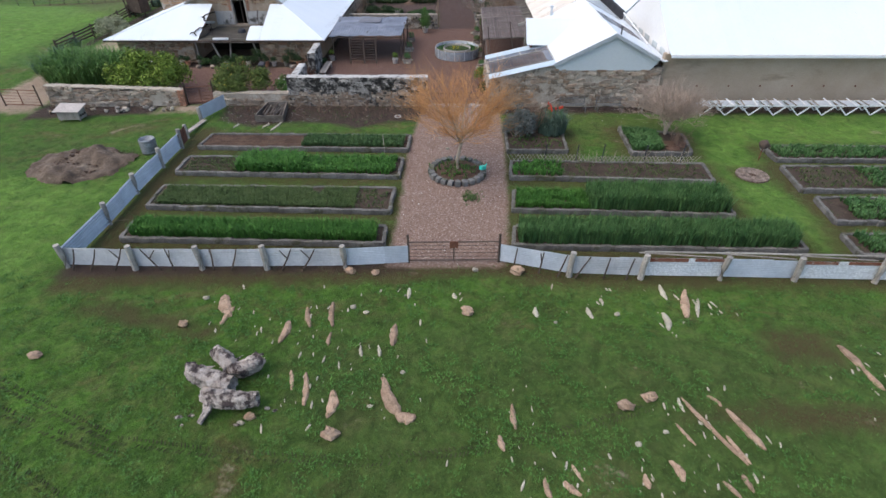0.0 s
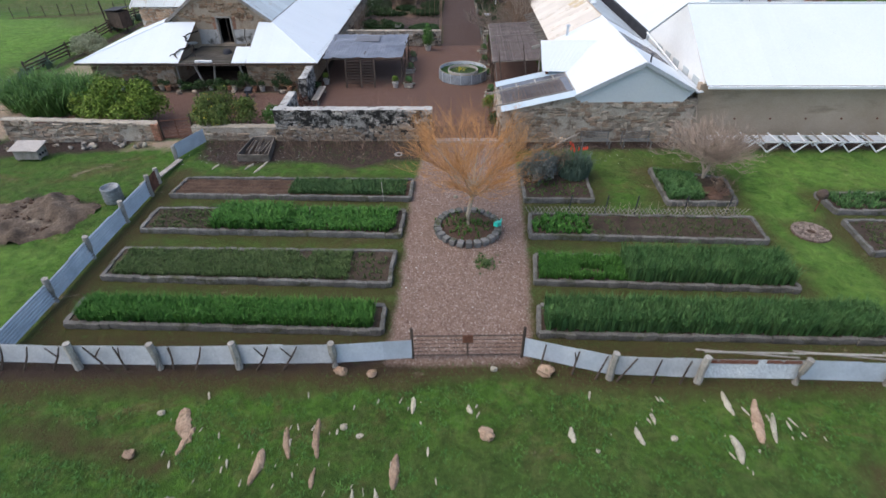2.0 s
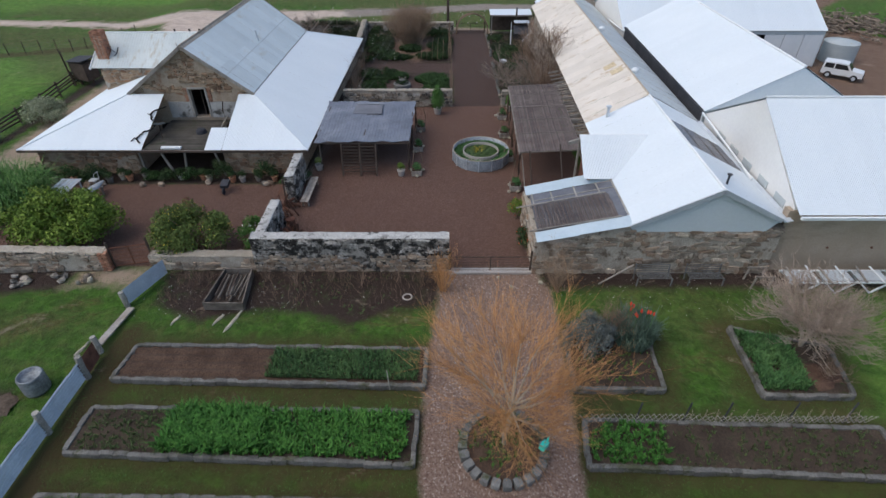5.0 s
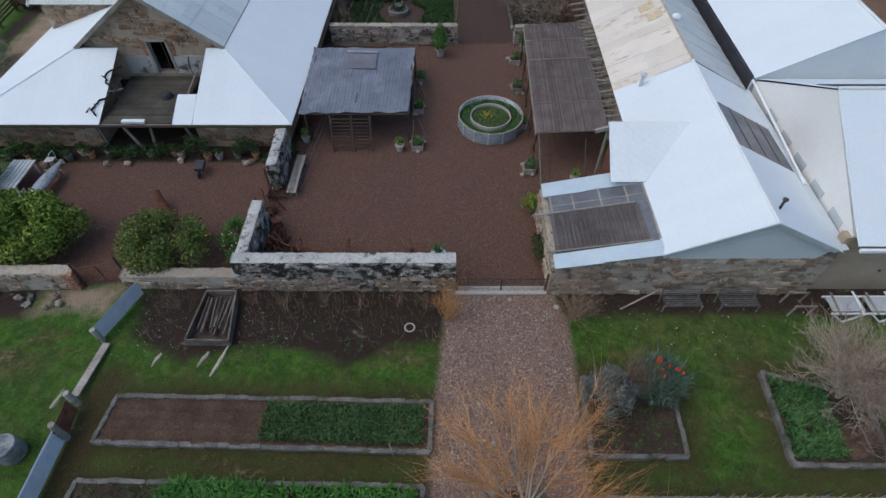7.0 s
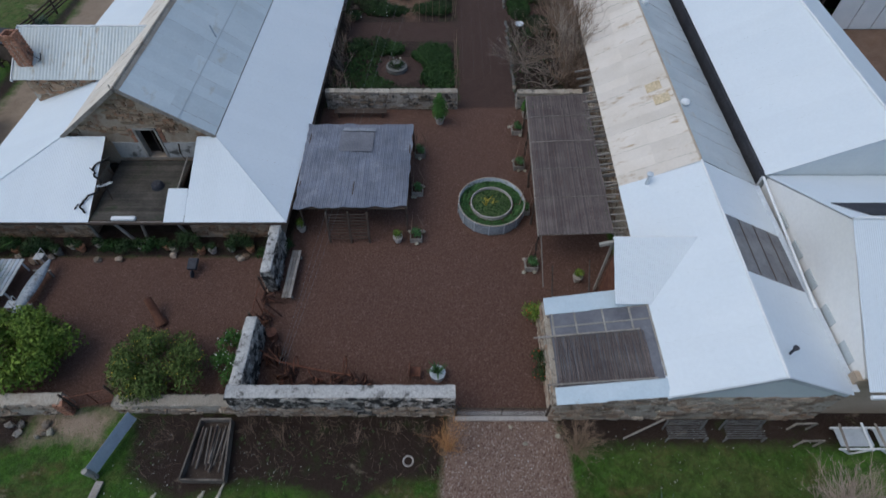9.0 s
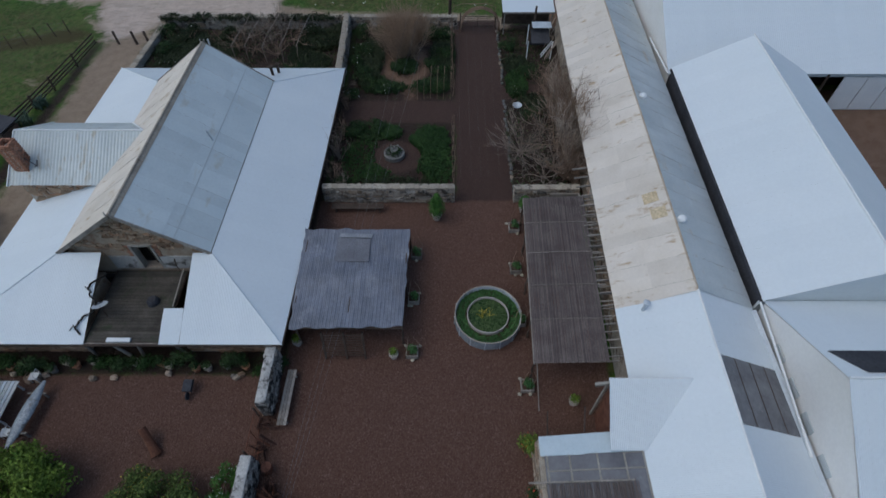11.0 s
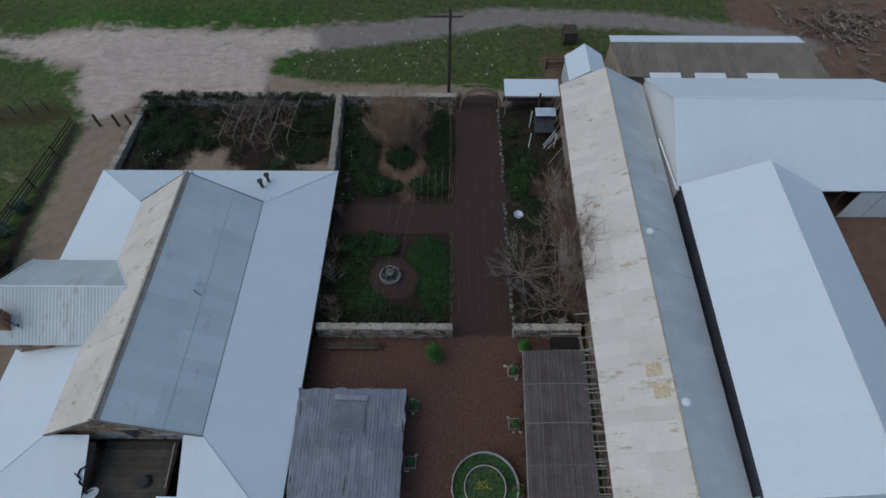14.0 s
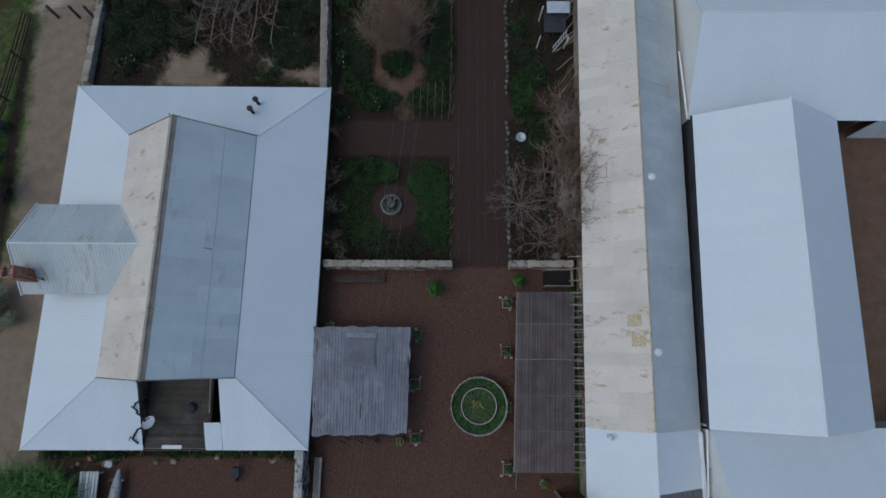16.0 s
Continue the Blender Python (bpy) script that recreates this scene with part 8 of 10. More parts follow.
def rusty_relics():
    ob = thing("old_plough", (-7.3, 36.5, 0), "rusty old horse plough standing against the wall", "plough")
    part("beam", G().tube([(-8.8, 36.9, 0.4), (-7.2, 36.5, 0.5), (-5.6, 36.3, 0.3)], 0.05, 7), M_RUST, ob)
    for x in (-8.4, -7.5, -6.6, -5.7):
        part("tine", G().tube([(x, 36.5, 0.5), (x + 0.15, 36.3, 0.2), (x + 0.05, 36.2, 0.0)], [0.035, 0.03, 0.02], 6), M_RUST, ob)
    for x in (-8.1, -5.9):
        w = G()
        w.tube([(x, 36.75 + 0.4 * math.cos(6.2832 * k / 18), 0.4 + 0.4 * math.sin(6.2832 * k / 18)) for k in range(19)], 0.03, 5, False)
        part("wheel", w, M_RUST, ob)
    part("handle", G().tube([(-8.8, 36.9, 0.4), (-9.3, 37.3, 0.9)], 0.03, 6).tube([(-8.8, 36.9, 0.4), (-9.4, 37.0, 0.9)], 0.03, 6), M_RUST, ob)
    ch = thing("iron_chair", (-2.75, 36.4, 0), "rusty iron chair by the wall", "chair")
    part("seat", G().box(-3.0, 36.2, 0.4, -2.5, 36.65, 0.45), M_RUST, ch)
    part("backrest", G().box(-3.0, 36.2, 0.45, -2.95, 36.65, 0.9), M_RUST, ch)
    for x in (-2.98, -2.54):
        for y in (36.22, 36.6):
            part("leg", G().box(x, y, 0, x + 0.04, y + 0.04, 0.4), M_RUST, ch)
    ag = thing("agave_pot", (-1.75, 36.4, 0), "spiky pale agave in a grey tub", "pot plant")
    part("tub", G().lathe((-1.75, 36.4, 0), [(0.02, 0), (0.3, 0), (0.36, 0.4), (0.3, 0.4), (0.02, 0.34)], 16), M_GALV, ag)
    leafy(ag, "spikes", blades(np.array([(-1.75, 36.4, 0.35)]), 0.6, 0.04, 1.0, 34, 8), L_SEED)
    ro = thing("rusty_roller", (-9.45, 38.3, 0), "rusty ribbed iron roller", "roller")
    part("drum", G().lathe((-9.45, 38.3, 0), [(0.02, 0), (0.2, 0), (0.24, 0.2), (0.2, 0.4), (0.24, 0.6), (0.02, 0.62)], 14), M_RUST, ro)
    lg = thing("rusted_log", (-15.3, 39.4, 0), "rust-brown hollow log standing aslant on the gravel", "log")
    g = G()
    g.tube([(-15.0, 39.05, 0.0), (-15.1, 39.2, 0.16), (-15.4, 39.6, 0.45), (-15.7, 40.0, 0.8)], [0.3, 0.22, 0.19, 0.19], 12)
    part("log", g, mat("scorched_rust", (0.085, 0.036, 0.022), (0.15, 0.07, 0.045), 3, 26, 0.95, 0, 0.6), lg)
    wb = thing("wheelbarrow", (-14.3, 42.3, 0), "small dark wheelbarrow on the gravel", "wheelbarrow")
    part("tray", G().obox(Matrix.Translation((-14.3, 42.3, 0.45)) @ Matrix.Rotation(0.2, 4, 'X'), 0.45, 0.6, 0.2), M_DARKWALL, wb)
    part("wheel", G().tube([(-14.33, 41.85, 0.2), (-14.27, 41.85, 0.2)], 0.2, 14), M_DARKWALL, wb)
    for x in (-14.5, -14.1):
        part("handle", G().tube([(x, 42.3, 0.4), (x, 43.0, 0.6)], 0.02, 5), M_DARKWOOD, wb)
    tb = thing("slatted_table", (-23.4, 41.3, 0), "white slatted outdoor table", "table")
    for k in range(6):
        x = -23.95 + k * 0.2
        part("slat", G().box(x, 40.2, 0.72, x + 0.17, 42.4, 0.76), M_PANEL if k % 2 else M_GALV, tb)
    for x in (-23.85, -22.95):
        for y in (40.4, 42.2):
            part("leg", G().box(x, y, 0, x + 0.07, y + 0.07, 0.72), M_WHITE, tb)
    for y in (39.9, 42.8):
        c2 = thing("garden_chair", (-22.4, y, 0), "white bent-wire garden chair", "chair", "chairs by the table")
        part("seat", G().box(-22.65, y - 0.2, 0.42, -22.2, y + 0.2, 0.46), M_PANEL, c2)
        part("backrest", G().tube([(-22.2, y - 0.2, 0.45), (-22.15, y - 0.2, 0.9), (-22.15, y + 0.2, 0.9), (-22.2, y + 0.2, 0.45)], 0.02, 6), M_PANEL, c2)
        for dx in (-0.2, 0.2):
            for dy in (-0.18, 0.18):
                part("leg", G().tube([(-22.42 + dx, y + dy, 0), (-22.42 + dx, y + dy, 0.42)], 0.02, 5), M_PANEL, c2)
    bo = thing("upturned_boat", (-21.75, 40.8, 0), "narrow grey upturned boat on low trestles", "boat")
    g = G()
    g.smooth = True
    n = 11
    for i in range(n):
        s = i / (n - 1)
        w = 0.34 * math.sin(math.pi * min(max(s, 0.03), 0.97)) ** 0.6
        y = 39.1 + 3.4 * s
        x = -21.9 + 0.25 * s
        for k in range(9):
            a = math.pi * k / 8
            g.v.append((x - w * math.cos(a), y, 0.55 + 0.2 * w / 0.34 * math.sin(a)))
    g.f = [(i * 9 + k, i * 9 + k + 1, (i + 1) * 9 + k + 1, (i + 1) * 9 + k) for i in range(n - 1) for k in range(8)]
    part("hull", g, M_TANK, bo, "weathered blue-grey hull")
    for y in (39.8, 41.8):
        part("trestle", G().box(-22.1, y, 0, -22.02, y + 0.08, 0.55).box(-21.5, y, 0, -21.42, y + 0.08, 0.55).box(-22.2, y, 0.5, -21.3, y + 0.08, 0.56), M_WOOD, bo)


rusty_relics()


def scrap_iron():
    """Old farm iron heaped in the gap between the side walls."""
    rng = random.Random(46)
    iron = mat("blackened_rust", (0.032, 0.018, 0.014), (0.085, 0.042, 0.03), 3, 26, 0.95, 0, 0.4, rand=0.2)
    for cx, cy, n, h in ((-9.95, 39.3, 9, 1.0), (-10.0, 40.5, 8, 0.8), (-9.2, 37.2, 18, 0.9), (-8.6, 36.3, 20, 0.65), (-7.4, 35.9, 18, 0.5), (-6.2, 35.9, 18, 0.5), (-5.2, 36.0, 12, 0.45)):
        ob = thing("scrap_iron", (cx, cy, 0), "heap of rusty brown farm machine parts", "scrap iron", "rusty scrap by the wall")
        for k in range(n):
            a = rng.uniform(0, 3.14)
            L = rng.uniform(0.3, 0.8)
            x, y = cx + rng.uniform(-0.35, 0.35), cy + rng.uniform(-0.3, 0.3)
            p = (x - math.cos(a) * L / 2, y - math.sin(a) * L / 2, rng.uniform(0, 0.25))
            q = (x + math.cos(a) * L / 2, y + math.sin(a) * L / 2, rng.uniform(0.1, h))
            part("iron_bar", G().tube([p, q], rng.uniform(0.025, 0.075), 6), iron if k % 4 else M_RUST, ob)
        r = rng.uniform(0.2, 0.32)
        part("iron_wheel", G().tube([(cx + r * math.cos(6.2832 * k / 16), cy - 0.1, r + r * math.sin(6.2832 * k / 16)) for k in range(17)], 0.03, 5, False), iron, ob)


scrap_iron()


def house_front_plants():
    rng = random.Random(51)
    for k in range(24):
        x = -26.0 + k * 0.69 + rng.uniform(-0.2, 0.2)
        y = 43.4 + rng.uniform(-0.15, 0.35)
        if rng.random() < 0.55:
            ob = thing("porch_plant", (x, y, 0), "dark leafy plant along the house front", "plant", "plants along the house")
            h = rng.uniform(0.3, 1.35)
            leafy(ob, "leaves", leaves([(x, y, h * 0.55), (x + 0.4, y + 0.1, h * 0.4), (x - 0.3, y - 0.15, h * 0.3)], [(0.5, 0.42, h * 0.55), (0.4, 0.36, h * 0.4), (0.36, 0.3, h * 0.3)], 900, 0.06, 700 + k, 0.3), rng.choice((L_DEEP, L_DEEP, L_HERB, L_DEEP)))
        else:
            ob = thing("terracotta_pot", (x, y, 0), "pot with a small plant by the house wall", "pot plant", "pots along the house")
            part("pot", G().lathe((x, y, 0), [(0.02, 0), (0.15, 0), (0.21, 0.3), (0.23, 0.34), (0.18, 0.34), (0.02, 0.28)], 14), rng.choice((M_TERRA, M_BLOCK, M_WOOD, M_CONC, M_PALE)), ob)
            leafy(ob, "leaves", leaves([(x, y, 0.5)], [(0.28, 0.28, 0.28)], 260, 0.055, 700 + k, 0.3), L_DEEP)
    for k in range(20):
        x, y = (-26.4 + rng.random() * 4.6, 42.6 + rng.random() * 0.7) if k < 14 else (-20.4 + rng.random() * 10, 42.8 + rng.random() * 0.4)
        ob = thing("edging_rock", (x, y, 0), "rough brown rock edging the house border", "rock", "rocks by the house")
        part("rock", G().lump((x, y, 0.1), 0.2, 0.16, 0.16, rng, 0.3, 8, 5), M_STONE if k % 15 else M_STONE_GREY, ob)
    sd = thing("satellite_dish", hp(-18.95, 45.5, 1.87), "grey satellite dish with a trailing black cable", "satellite dish")
    c = Vector(hp(-18.95, 45.6, 2.75))
    g = G()
    g.smooth = True
    q = Vector((-0.15, 0.45, 0.9)).normalized().to_track_quat('Z', 'Y')
    for r, z in ((0.0, 0), (0.15, 0.012), (0.3, 0.05), (0.4, 0.09)):
        for k in range(20):
            a = 2 * math.pi * k / 20
            g.v.append(tuple(c + q @ Vector((r * math.cos(a), r * math.sin(a), z))))
    g.f = [(i * 20 + k, i * 20 + (k + 1) % 20, (i + 1) * 20 + (k + 1) % 20, (i + 1) * 20 + k) for i in range(3) for k in range(20)]
    part("reflector", g, M_GALV, sd)
    part("mast", G().tube([hp(-18.95, 45.5, 1.87), tuple(c)], 0.03, 6), M_DARKWOOD, sd)
    lift = lambda y: 1.88 + 1.81 * (y - 43.88) / 4.48 + 0.05
    pts = []
    for k in range(34):
        y = 44.3 + k * 0.088
        x = -19.75 - 0.35 * math.sin(k * 0.31) + 0.22 * noise.noise((k * 0.45, 3.0, 1.0)) + 0.012 * k
        pts.append(hp(x, y, lift(y) + 0.05 + 0.06 * noise.noise((k * 0.6, 8.0, 2.0))))
    part("cable", G().tube(pts, 0.05, 5).tube([pts[3], hp(-20.2, 44.75, lift(44.75) + 0.03), hp(-20.35, 44.5, lift(44.5))], 0.03, 5).tube([pts[14], hp(-19.3, 45.7, lift(45.7) + 0.05), hp(-18.95, 45.9, lift(45.9))], 0.03, 5).tube([pts[24], hp(-20.0, 46.6, lift(46.6) + 0.04)], 0.03, 5), M_BLACK, sd, "tangled black cable")
    lp = thing("strip_lamp", hp(-17.9, 44.0, 1.87), "white strip lamp on the deck edge", "lamp")
    part("body", G().box(*hp(-18.4, 43.98, 1.88), *hp(-17.2, 44.2, 2.0)), M_WHITE, lp)
    tub = thing("old_tub", hp(-16.85, 46.4, 1.87), "dark overturned tub lying on the deck", "tub")
    part("tub", G().lathe(hp(-16.85, 46.4, 1.87), [(0.34, 0.0), (0.3, 0.2), (0.22, 0.3), (0.02, 0.32)], 16), M_DARKWALL, tub)
    dp = thing("deck_rail", hp(-15.2, 46.8, 1.87), "old timber post leaning on the deck", "post")
    part("post", G().beam(hp(-15.72, 46.1, 1.9), hp(-15.72, 48.3, 2.25), 0.07, 0.07), M_POST, dp)
    part("upright", G().tube([hp(-15.9, 48.3, 1.9), hp(-16.0, 48.3, 2.6), hp(-15.85, 48.3, 3.2)], 0.04, 6), M_DARKWOOD, dp)


house_front_plants()


# ---- shrubs of the front yard and beds ----
bush("citrus_bush", (-20.9, 37.2), 3.1, 1.8, 3.1, L_BUSH, "dense bright green citrus bush behind the wall", 801, 17000, 0.085, 32, None, 0.65)
bush("citrus_bush", (-13.9, 36.6), 2.4, 1.7, 2.5, L_YBUSH, "olive green bush dotted with yellow fruit", 802, 11500, 0.07, 26, (L_YELLOW, 340, 0.045, "fruit"), 0.5)
bush("flowering_bush", (-11.1, 37.3), 0.75, 1.3, 1.35, L_STRAP, "dark green bush with white flowers by the wall", 803, 2600, 0.06, 11, (L_WHITE, 70, 0.05, "flowers"), 0.4)
bush("flowering_bush", (-31.1, 52.6), 1.9, 1.5, 1.9, L_PALE, "round shrub covered in cream flowers by the drive", 804, 7500, 0.06, 18, None, 0.45)
bush("lavender_bush", (4.5, 29.45), 1.05, 1.05, 1.95, L_GREY, "grey lavender bush at the edge of the bed", 805, 9000, 0.045, 26, None, 0.26)
bush("creeper", (3.0, 36.5), 0.35, 1.7, 1.1, L_DEEP, "dark creeper with red flowers on the stone wall", 806, 1300, 0.06, 9, (L_RED, 60, 0.05, "flowers"), 0.3)
bush("creeper", (2.8, 39.3), 0.35, 0.5, 1.5, L_BUSH, "green creeper with red flowers at the wall corner", 807, 900, 0.06, 6, (L_RED, 40, 0.05, "flowers"), 0.3)


def strap_clump(name, x, y, rx, ry, h, n, seed, material, label, flowers=0, lean=0.75, droop=0.45):
    ob = thing(name, (x, y, 0), label, "plant")
    r = np.random.RandomState(seed)
    a, q = r.uniform(0, 6.28, n), np.sqrt(r.rand(n))
    p = np.stack([x + rx * q * np.cos(a), y + ry * q * np.sin(a), np.zeros(n)], 1)
    leafy(ob, "leaves", blades(p, h, 0.025, lean, 12, seed, droop), material)
    if flowers:
        g = G()
        for k in range(flowers):
            fx, fy = x + r.uniform(-0.7, 0.7) * rx, y + r.uniform(-0.7, 0.7) * ry
            z = h * r.uniform(1.05, 1.35)
            g.tube([(fx, fy, 0.2), (fx, fy, z)], 0.012, 4, False)
            part("flower_spike", G().lathe((fx, fy, z - 0.1), [(0.01, 0), (0.045, 0.05), (0.04, 0.14), (0.005, 0.22)], 7), L_RED, ob, "red poker flower")
        tagged(part("stalks", g, L_STRAP, ob), kind="stuff")
    return ob


strap_clump("strap_leaf_clump", -26.9, 40.2, 2.9, 1.9, 2.3, 420, 810, L_ARCH, "great mound of arching green strap leaves", 0, 0.95, 0.6)
strap_clump("poker_plant", 6.5, 30.0, 0.75, 0.75, 1.35, 330, 811, L_BLUE, "blue-green clump with red poker flowers", 10, 0.42, 0.5)
for k, (x, y) in enumerate(((-31.5, 42.0), (-32.2, 44.0), (-33.0, 46.5), (-33.3, 63.5), (-32.9, 65.6), (-33.5, 61.5), (-33.0, 49.0))):
    strap_clump("agave", x, y, 0.6, 0.6, 0.9, 16, 820 + k, L_BLUE, "grey-blue agave beside the drive")
twig_shrub("dead_shrub", (5.55, 30.0, 0.15), 1.8, 1.0, 34, M_TWIG_BR, "dry brown shrub between the bushes", 830, 9, r=0.012)
twig_shrub("bare_shrub", (13.25, 29.6, 0.15), 1.25, 3.0, 92, M_TWIG_PINK, "wide bare grey-brown shrub on a pale forked trunk", 831, 17, r=0.024, base=0.5, trunk=M_BARK, up=0.1, lift=1.05, shoot=1.9)
solid("leaf_drift", G().lump((13.2, 28.0, 0.17), 0.75, 0.6, 0.14, random.Random(5), 0.3, 12, 7), mat("red_brown_litter", (0.075, 0.043, 0.03), (0.13, 0.078, 0.055), 3, 26, 1.0, 0, 0.9, grain=0.5), "red-brown dead leaves heaped under the bare shrub", "leaf litter", "stuff")
stuff("path_weed", blades(np.random.RandomState(21).normal((1.38, 22.45, 0.0), (0.2, 0.26, 0.0), (70, 3)), 0.12, 0.02, 1.6, 6, 22, 0.5), L_WEED, "green weed growing in the gravel path", "weed")
twig_shrub("dry_shrub", (13.3, 27.9, 0.15), 1.1, 0.8, 34, M_TWIG_BR, "low dry brown shrub in the bed", 832, 6, r=0.01)
for k, x in enumerate((-12.8, -9.6, -8.2, -6.6, -5.0, -3.4, -2.2)):
    twig_shrub("bare_rose_bush", (x, 33.6 + 0.3 * (k % 2), 0), 1.1, 0.55, 8, M_TWIG_BR, "bare brown rose bush at the wall foot", 840 + k, 5, r=0.012)
twig_shrub("yellow_shrub", (-1.3, 33.2, 0), 2.0, 0.9, 30, M_TWIG_OR, "orange-stemmed bare shrub by the path", 850, 7, r=0.012)
twig_shrub("tan_shrub", (3.9, 33.1, 0), 2.1, 1.2, 34, M_TWIG_TAN, "dry tan shrub beside the gate", 851, 9, r=0.012)

# ---- small things of the front garden ----


def garden_odds():
    rng = random.Random(61)
    pl = thing("timber_trough", (-11.0, 33.1, 0), "old timber trough full of grey split logs", "trough")
    m_old = mat("rotting_boards", (0.085, 0.07, 0.058), (0.19, 0.165, 0.14), 2, 20, 0.95, 0, 0.5, rand=0.25)
    c = [(-11.86, 31.9), (-10.12, 31.88), (-10.4, 34.3), (-11.66, 34.3)]
    for a, b in zip(c, c[1:] + c[:1]):
        part("side_board", G().beam((*a, 0.22), (*b, 0.22), 0.07, 0.42), m_old, pl)
    part("base", G().prism(c, 0.02, 0.06), M_DARKWOOD, pl)
    for k in range(9):
        lx = -11.5 + k * 0.14
        ob = thing("split_log", (lx, 33.1, 0.08), "grey split log in the trough", "log", "logs in the trough")
        part("log", G().tube([(lx + rng.uniform(-0.25, 0.25), 32.15 + rng.random() * 0.5, 0.2 + rng.random() * 0.2), (lx + rng.uniform(-0.05, 0.15), 33.9 + rng.random() * 0.3, 0.2 + rng.random() * 0.2)], 0.055, 6), m_old if k % 3 else M_DARKWOOD, ob)
    rg = thing("iron_ring", (-2.92, 32.7, 0), "pale iron ring lying on the soil", "ring")
    g = G()
    g.tube([(-2.92 + 0.2 * math.cos(6.2832 * k / 20), 32.7 + 0.2 * math.sin(6.2832 * k / 20), 0.04) for k in range(21)], 0.035, 6, False)
    part("ring", g, M_CONC, rg)
    ba = thing("water_drum", (-16.6, 27.55, 0), "ribbed grey galvanised drum by the fence", "drum")
    g = G()
    g.smooth = True
    prof = [(0.02, 0.0), (0.42, 0.0)]
    for k in range(5):
        prof += [(0.42, 0.06 + k * 0.16), (0.45, 0.1 + k * 0.16), (0.42, 0.14 + k * 0.16)]
    g.lathe((-16.6, 27.55, 0), prof + [(0.42, 0.82), (0.38, 0.82), (0.38, 0.7), (0.02, 0.7)], 28)
    part("body", g, mat("dark_drum_iron", (0.13, 0.14, 0.15), (0.30, 0.32, 0.34), 2.5, 12, 0.5, 0.3, 0.1), ba)
    hu = thing("poultry_hutch", (-23.8, 32.4, 0), "low grey timber hutch with a pale sloping lid", "hutch")
    part("box", G().box(-24.35, 31.95, 0.1, -23.0, 32.75, 0.62), M_WOOD, hu)
    part("lid", G().slab([(-24.5, 31.82, 0.68), (-22.88, 31.82, 0.66), (-22.88, 32.88, 0.84), (-24.5, 32.88, 0.86)], 0.04), M_CONC, hu, "pale sloping lid")
    for x in (-24.3, -23.08):
        for y in (32.0, 32.65):
            part("leg", G().box(x, y, 0, x + 0.06, y + 0.06, 0.12), M_WOOD, hu)
    # black discs paint the dark inside the air holes
    for k in range(3):
        part("air_hole", G().tube([(-22.99, 32.1 + 0.24 * k, 0.34), (-22.96, 32.1 + 0.24 * k, 0.34)], 0.075, 10), M_BLACK, hu)
    for k in range(26):
        x, y = -26.3 + rng.random() * 8.5, 33.3 + rng.random() * 0.9
        ob = thing("fallen_stone", (x, y, 0), "loose stone fallen at the wall foot", "stone", "stones at the wall foot")
        part("stone", G().lump((x, y, 0.08), rng.uniform(0.1, 0.26), rng.uniform(0.1, 0.2), rng.uniform(0.08, 0.16), rng, 0.3, 8, 5), M_PALE if k % 9 == 0 else M_STONE_GREY, ob)
    pad = thing("brick_fire_pad", (16.2, 24.7, 0), "round brick fire pad set in bare earth", "fire pad")
    part("bed", G().lathe((16.2, 24.7, 0), [(0.82, 0.0), (0.8, 0.04), (0.02, 0.04)], 24), M_SOIL, pad)
    PAD_BRICKS = [stone_mesh("brick", mat("ashy_brick", (0.14, 0.105, 0.085), (0.25, 0.20, 0.165), 3, 22, 0.95, 0, 0.4, rand=0.3), 75 + i, 0.08) for i in range(3)]
    for r, n in ((0.74, 24), (0.58, 19), (0.42, 13), (0.26, 8)):
        for k in range(n):
            a = 2 * math.pi * k / n
            piece("brick", rng.choice(PAD_BRICKS), pad, Matrix.Translation((16.2 + r * math.cos(a), 24.7 + r * math.sin(a), 0.05)) @ Matrix.Rotation(a, 4, 'Z') @ Matrix.Diagonal((0.15, 0.185, 0.09, 1)))
    fb = thing("fire_basket", (17.4, 26.5, 0), "round rusty basket on a short post", "fire basket")
    part("post", G().tube([(17.4, 26.5, 0), (17.4, 26.5, 0.8)], 0.03, 6), M_RUST, fb)
    part("basket", G().lump((17.4, 26.5, 0.95), 0.26, 0.26, 0.26, rng, 0.08, 10, 6), M_DARKWOOD, fb)
    st = thing("marker_stake", (-3.3, 27.6, 0), "thin pale stake at the bed edge", "stake")
    part("stake", G().tube([(-3.3, 27.5, 0), (-3.35, 27.5, 1.1)], 0.02, 5), M_POST, st)
    for x0, n, y in ((3.75, 19, 25.98), (7.6, 31, 25.98)):
        tr = thing("lattice_screen", (x0 + 1.5, y, 0), "low pale lattice of crossed sticks along the bed", "lattice", "lattice screens")
        for k in range(n):
            x = x0 + k * 0.2
            for d in (-0.3, 0.3):
                part("lath", G().tube([(x, y, 0.12), (x + d, y, 0.62 if n < 20 else 0.5)], 0.013, 4), M_POST, tr)
    for x in (5.5, 7.2, 8.6, 10.9, 12.9):
        ob = thing("bed_stake", (x, 26.05, 0), "dark iron stake at the back of the bed", "stake", "bed stakes")
        part("stake", G().tube([(x, 26.05, 0), (x + 0.05, 26.05, 1.15)], 0.03, 5), M_DARKWALL, ob)
    for k in range(14):
        x = 7.4 + k * 0.45
        ob = thing("pea_stick", (x, 26.0, 0.2), "bare twiggy pea stick in the bed", "stick", "pea sticks")
        part("stick", G().tube([(x, 26.0, 0.2), (x + rng.uniform(-0.1, 0.1), 26.0, 0.85)], [0.014, 0.006], 4).tube([(x, 26.0, 0.5), (x + rng.uniform(-0.3, 0.3), 25.95, 0.75)], 0.006, 4), M_TWIG_GREY, ob)


garden_odds()


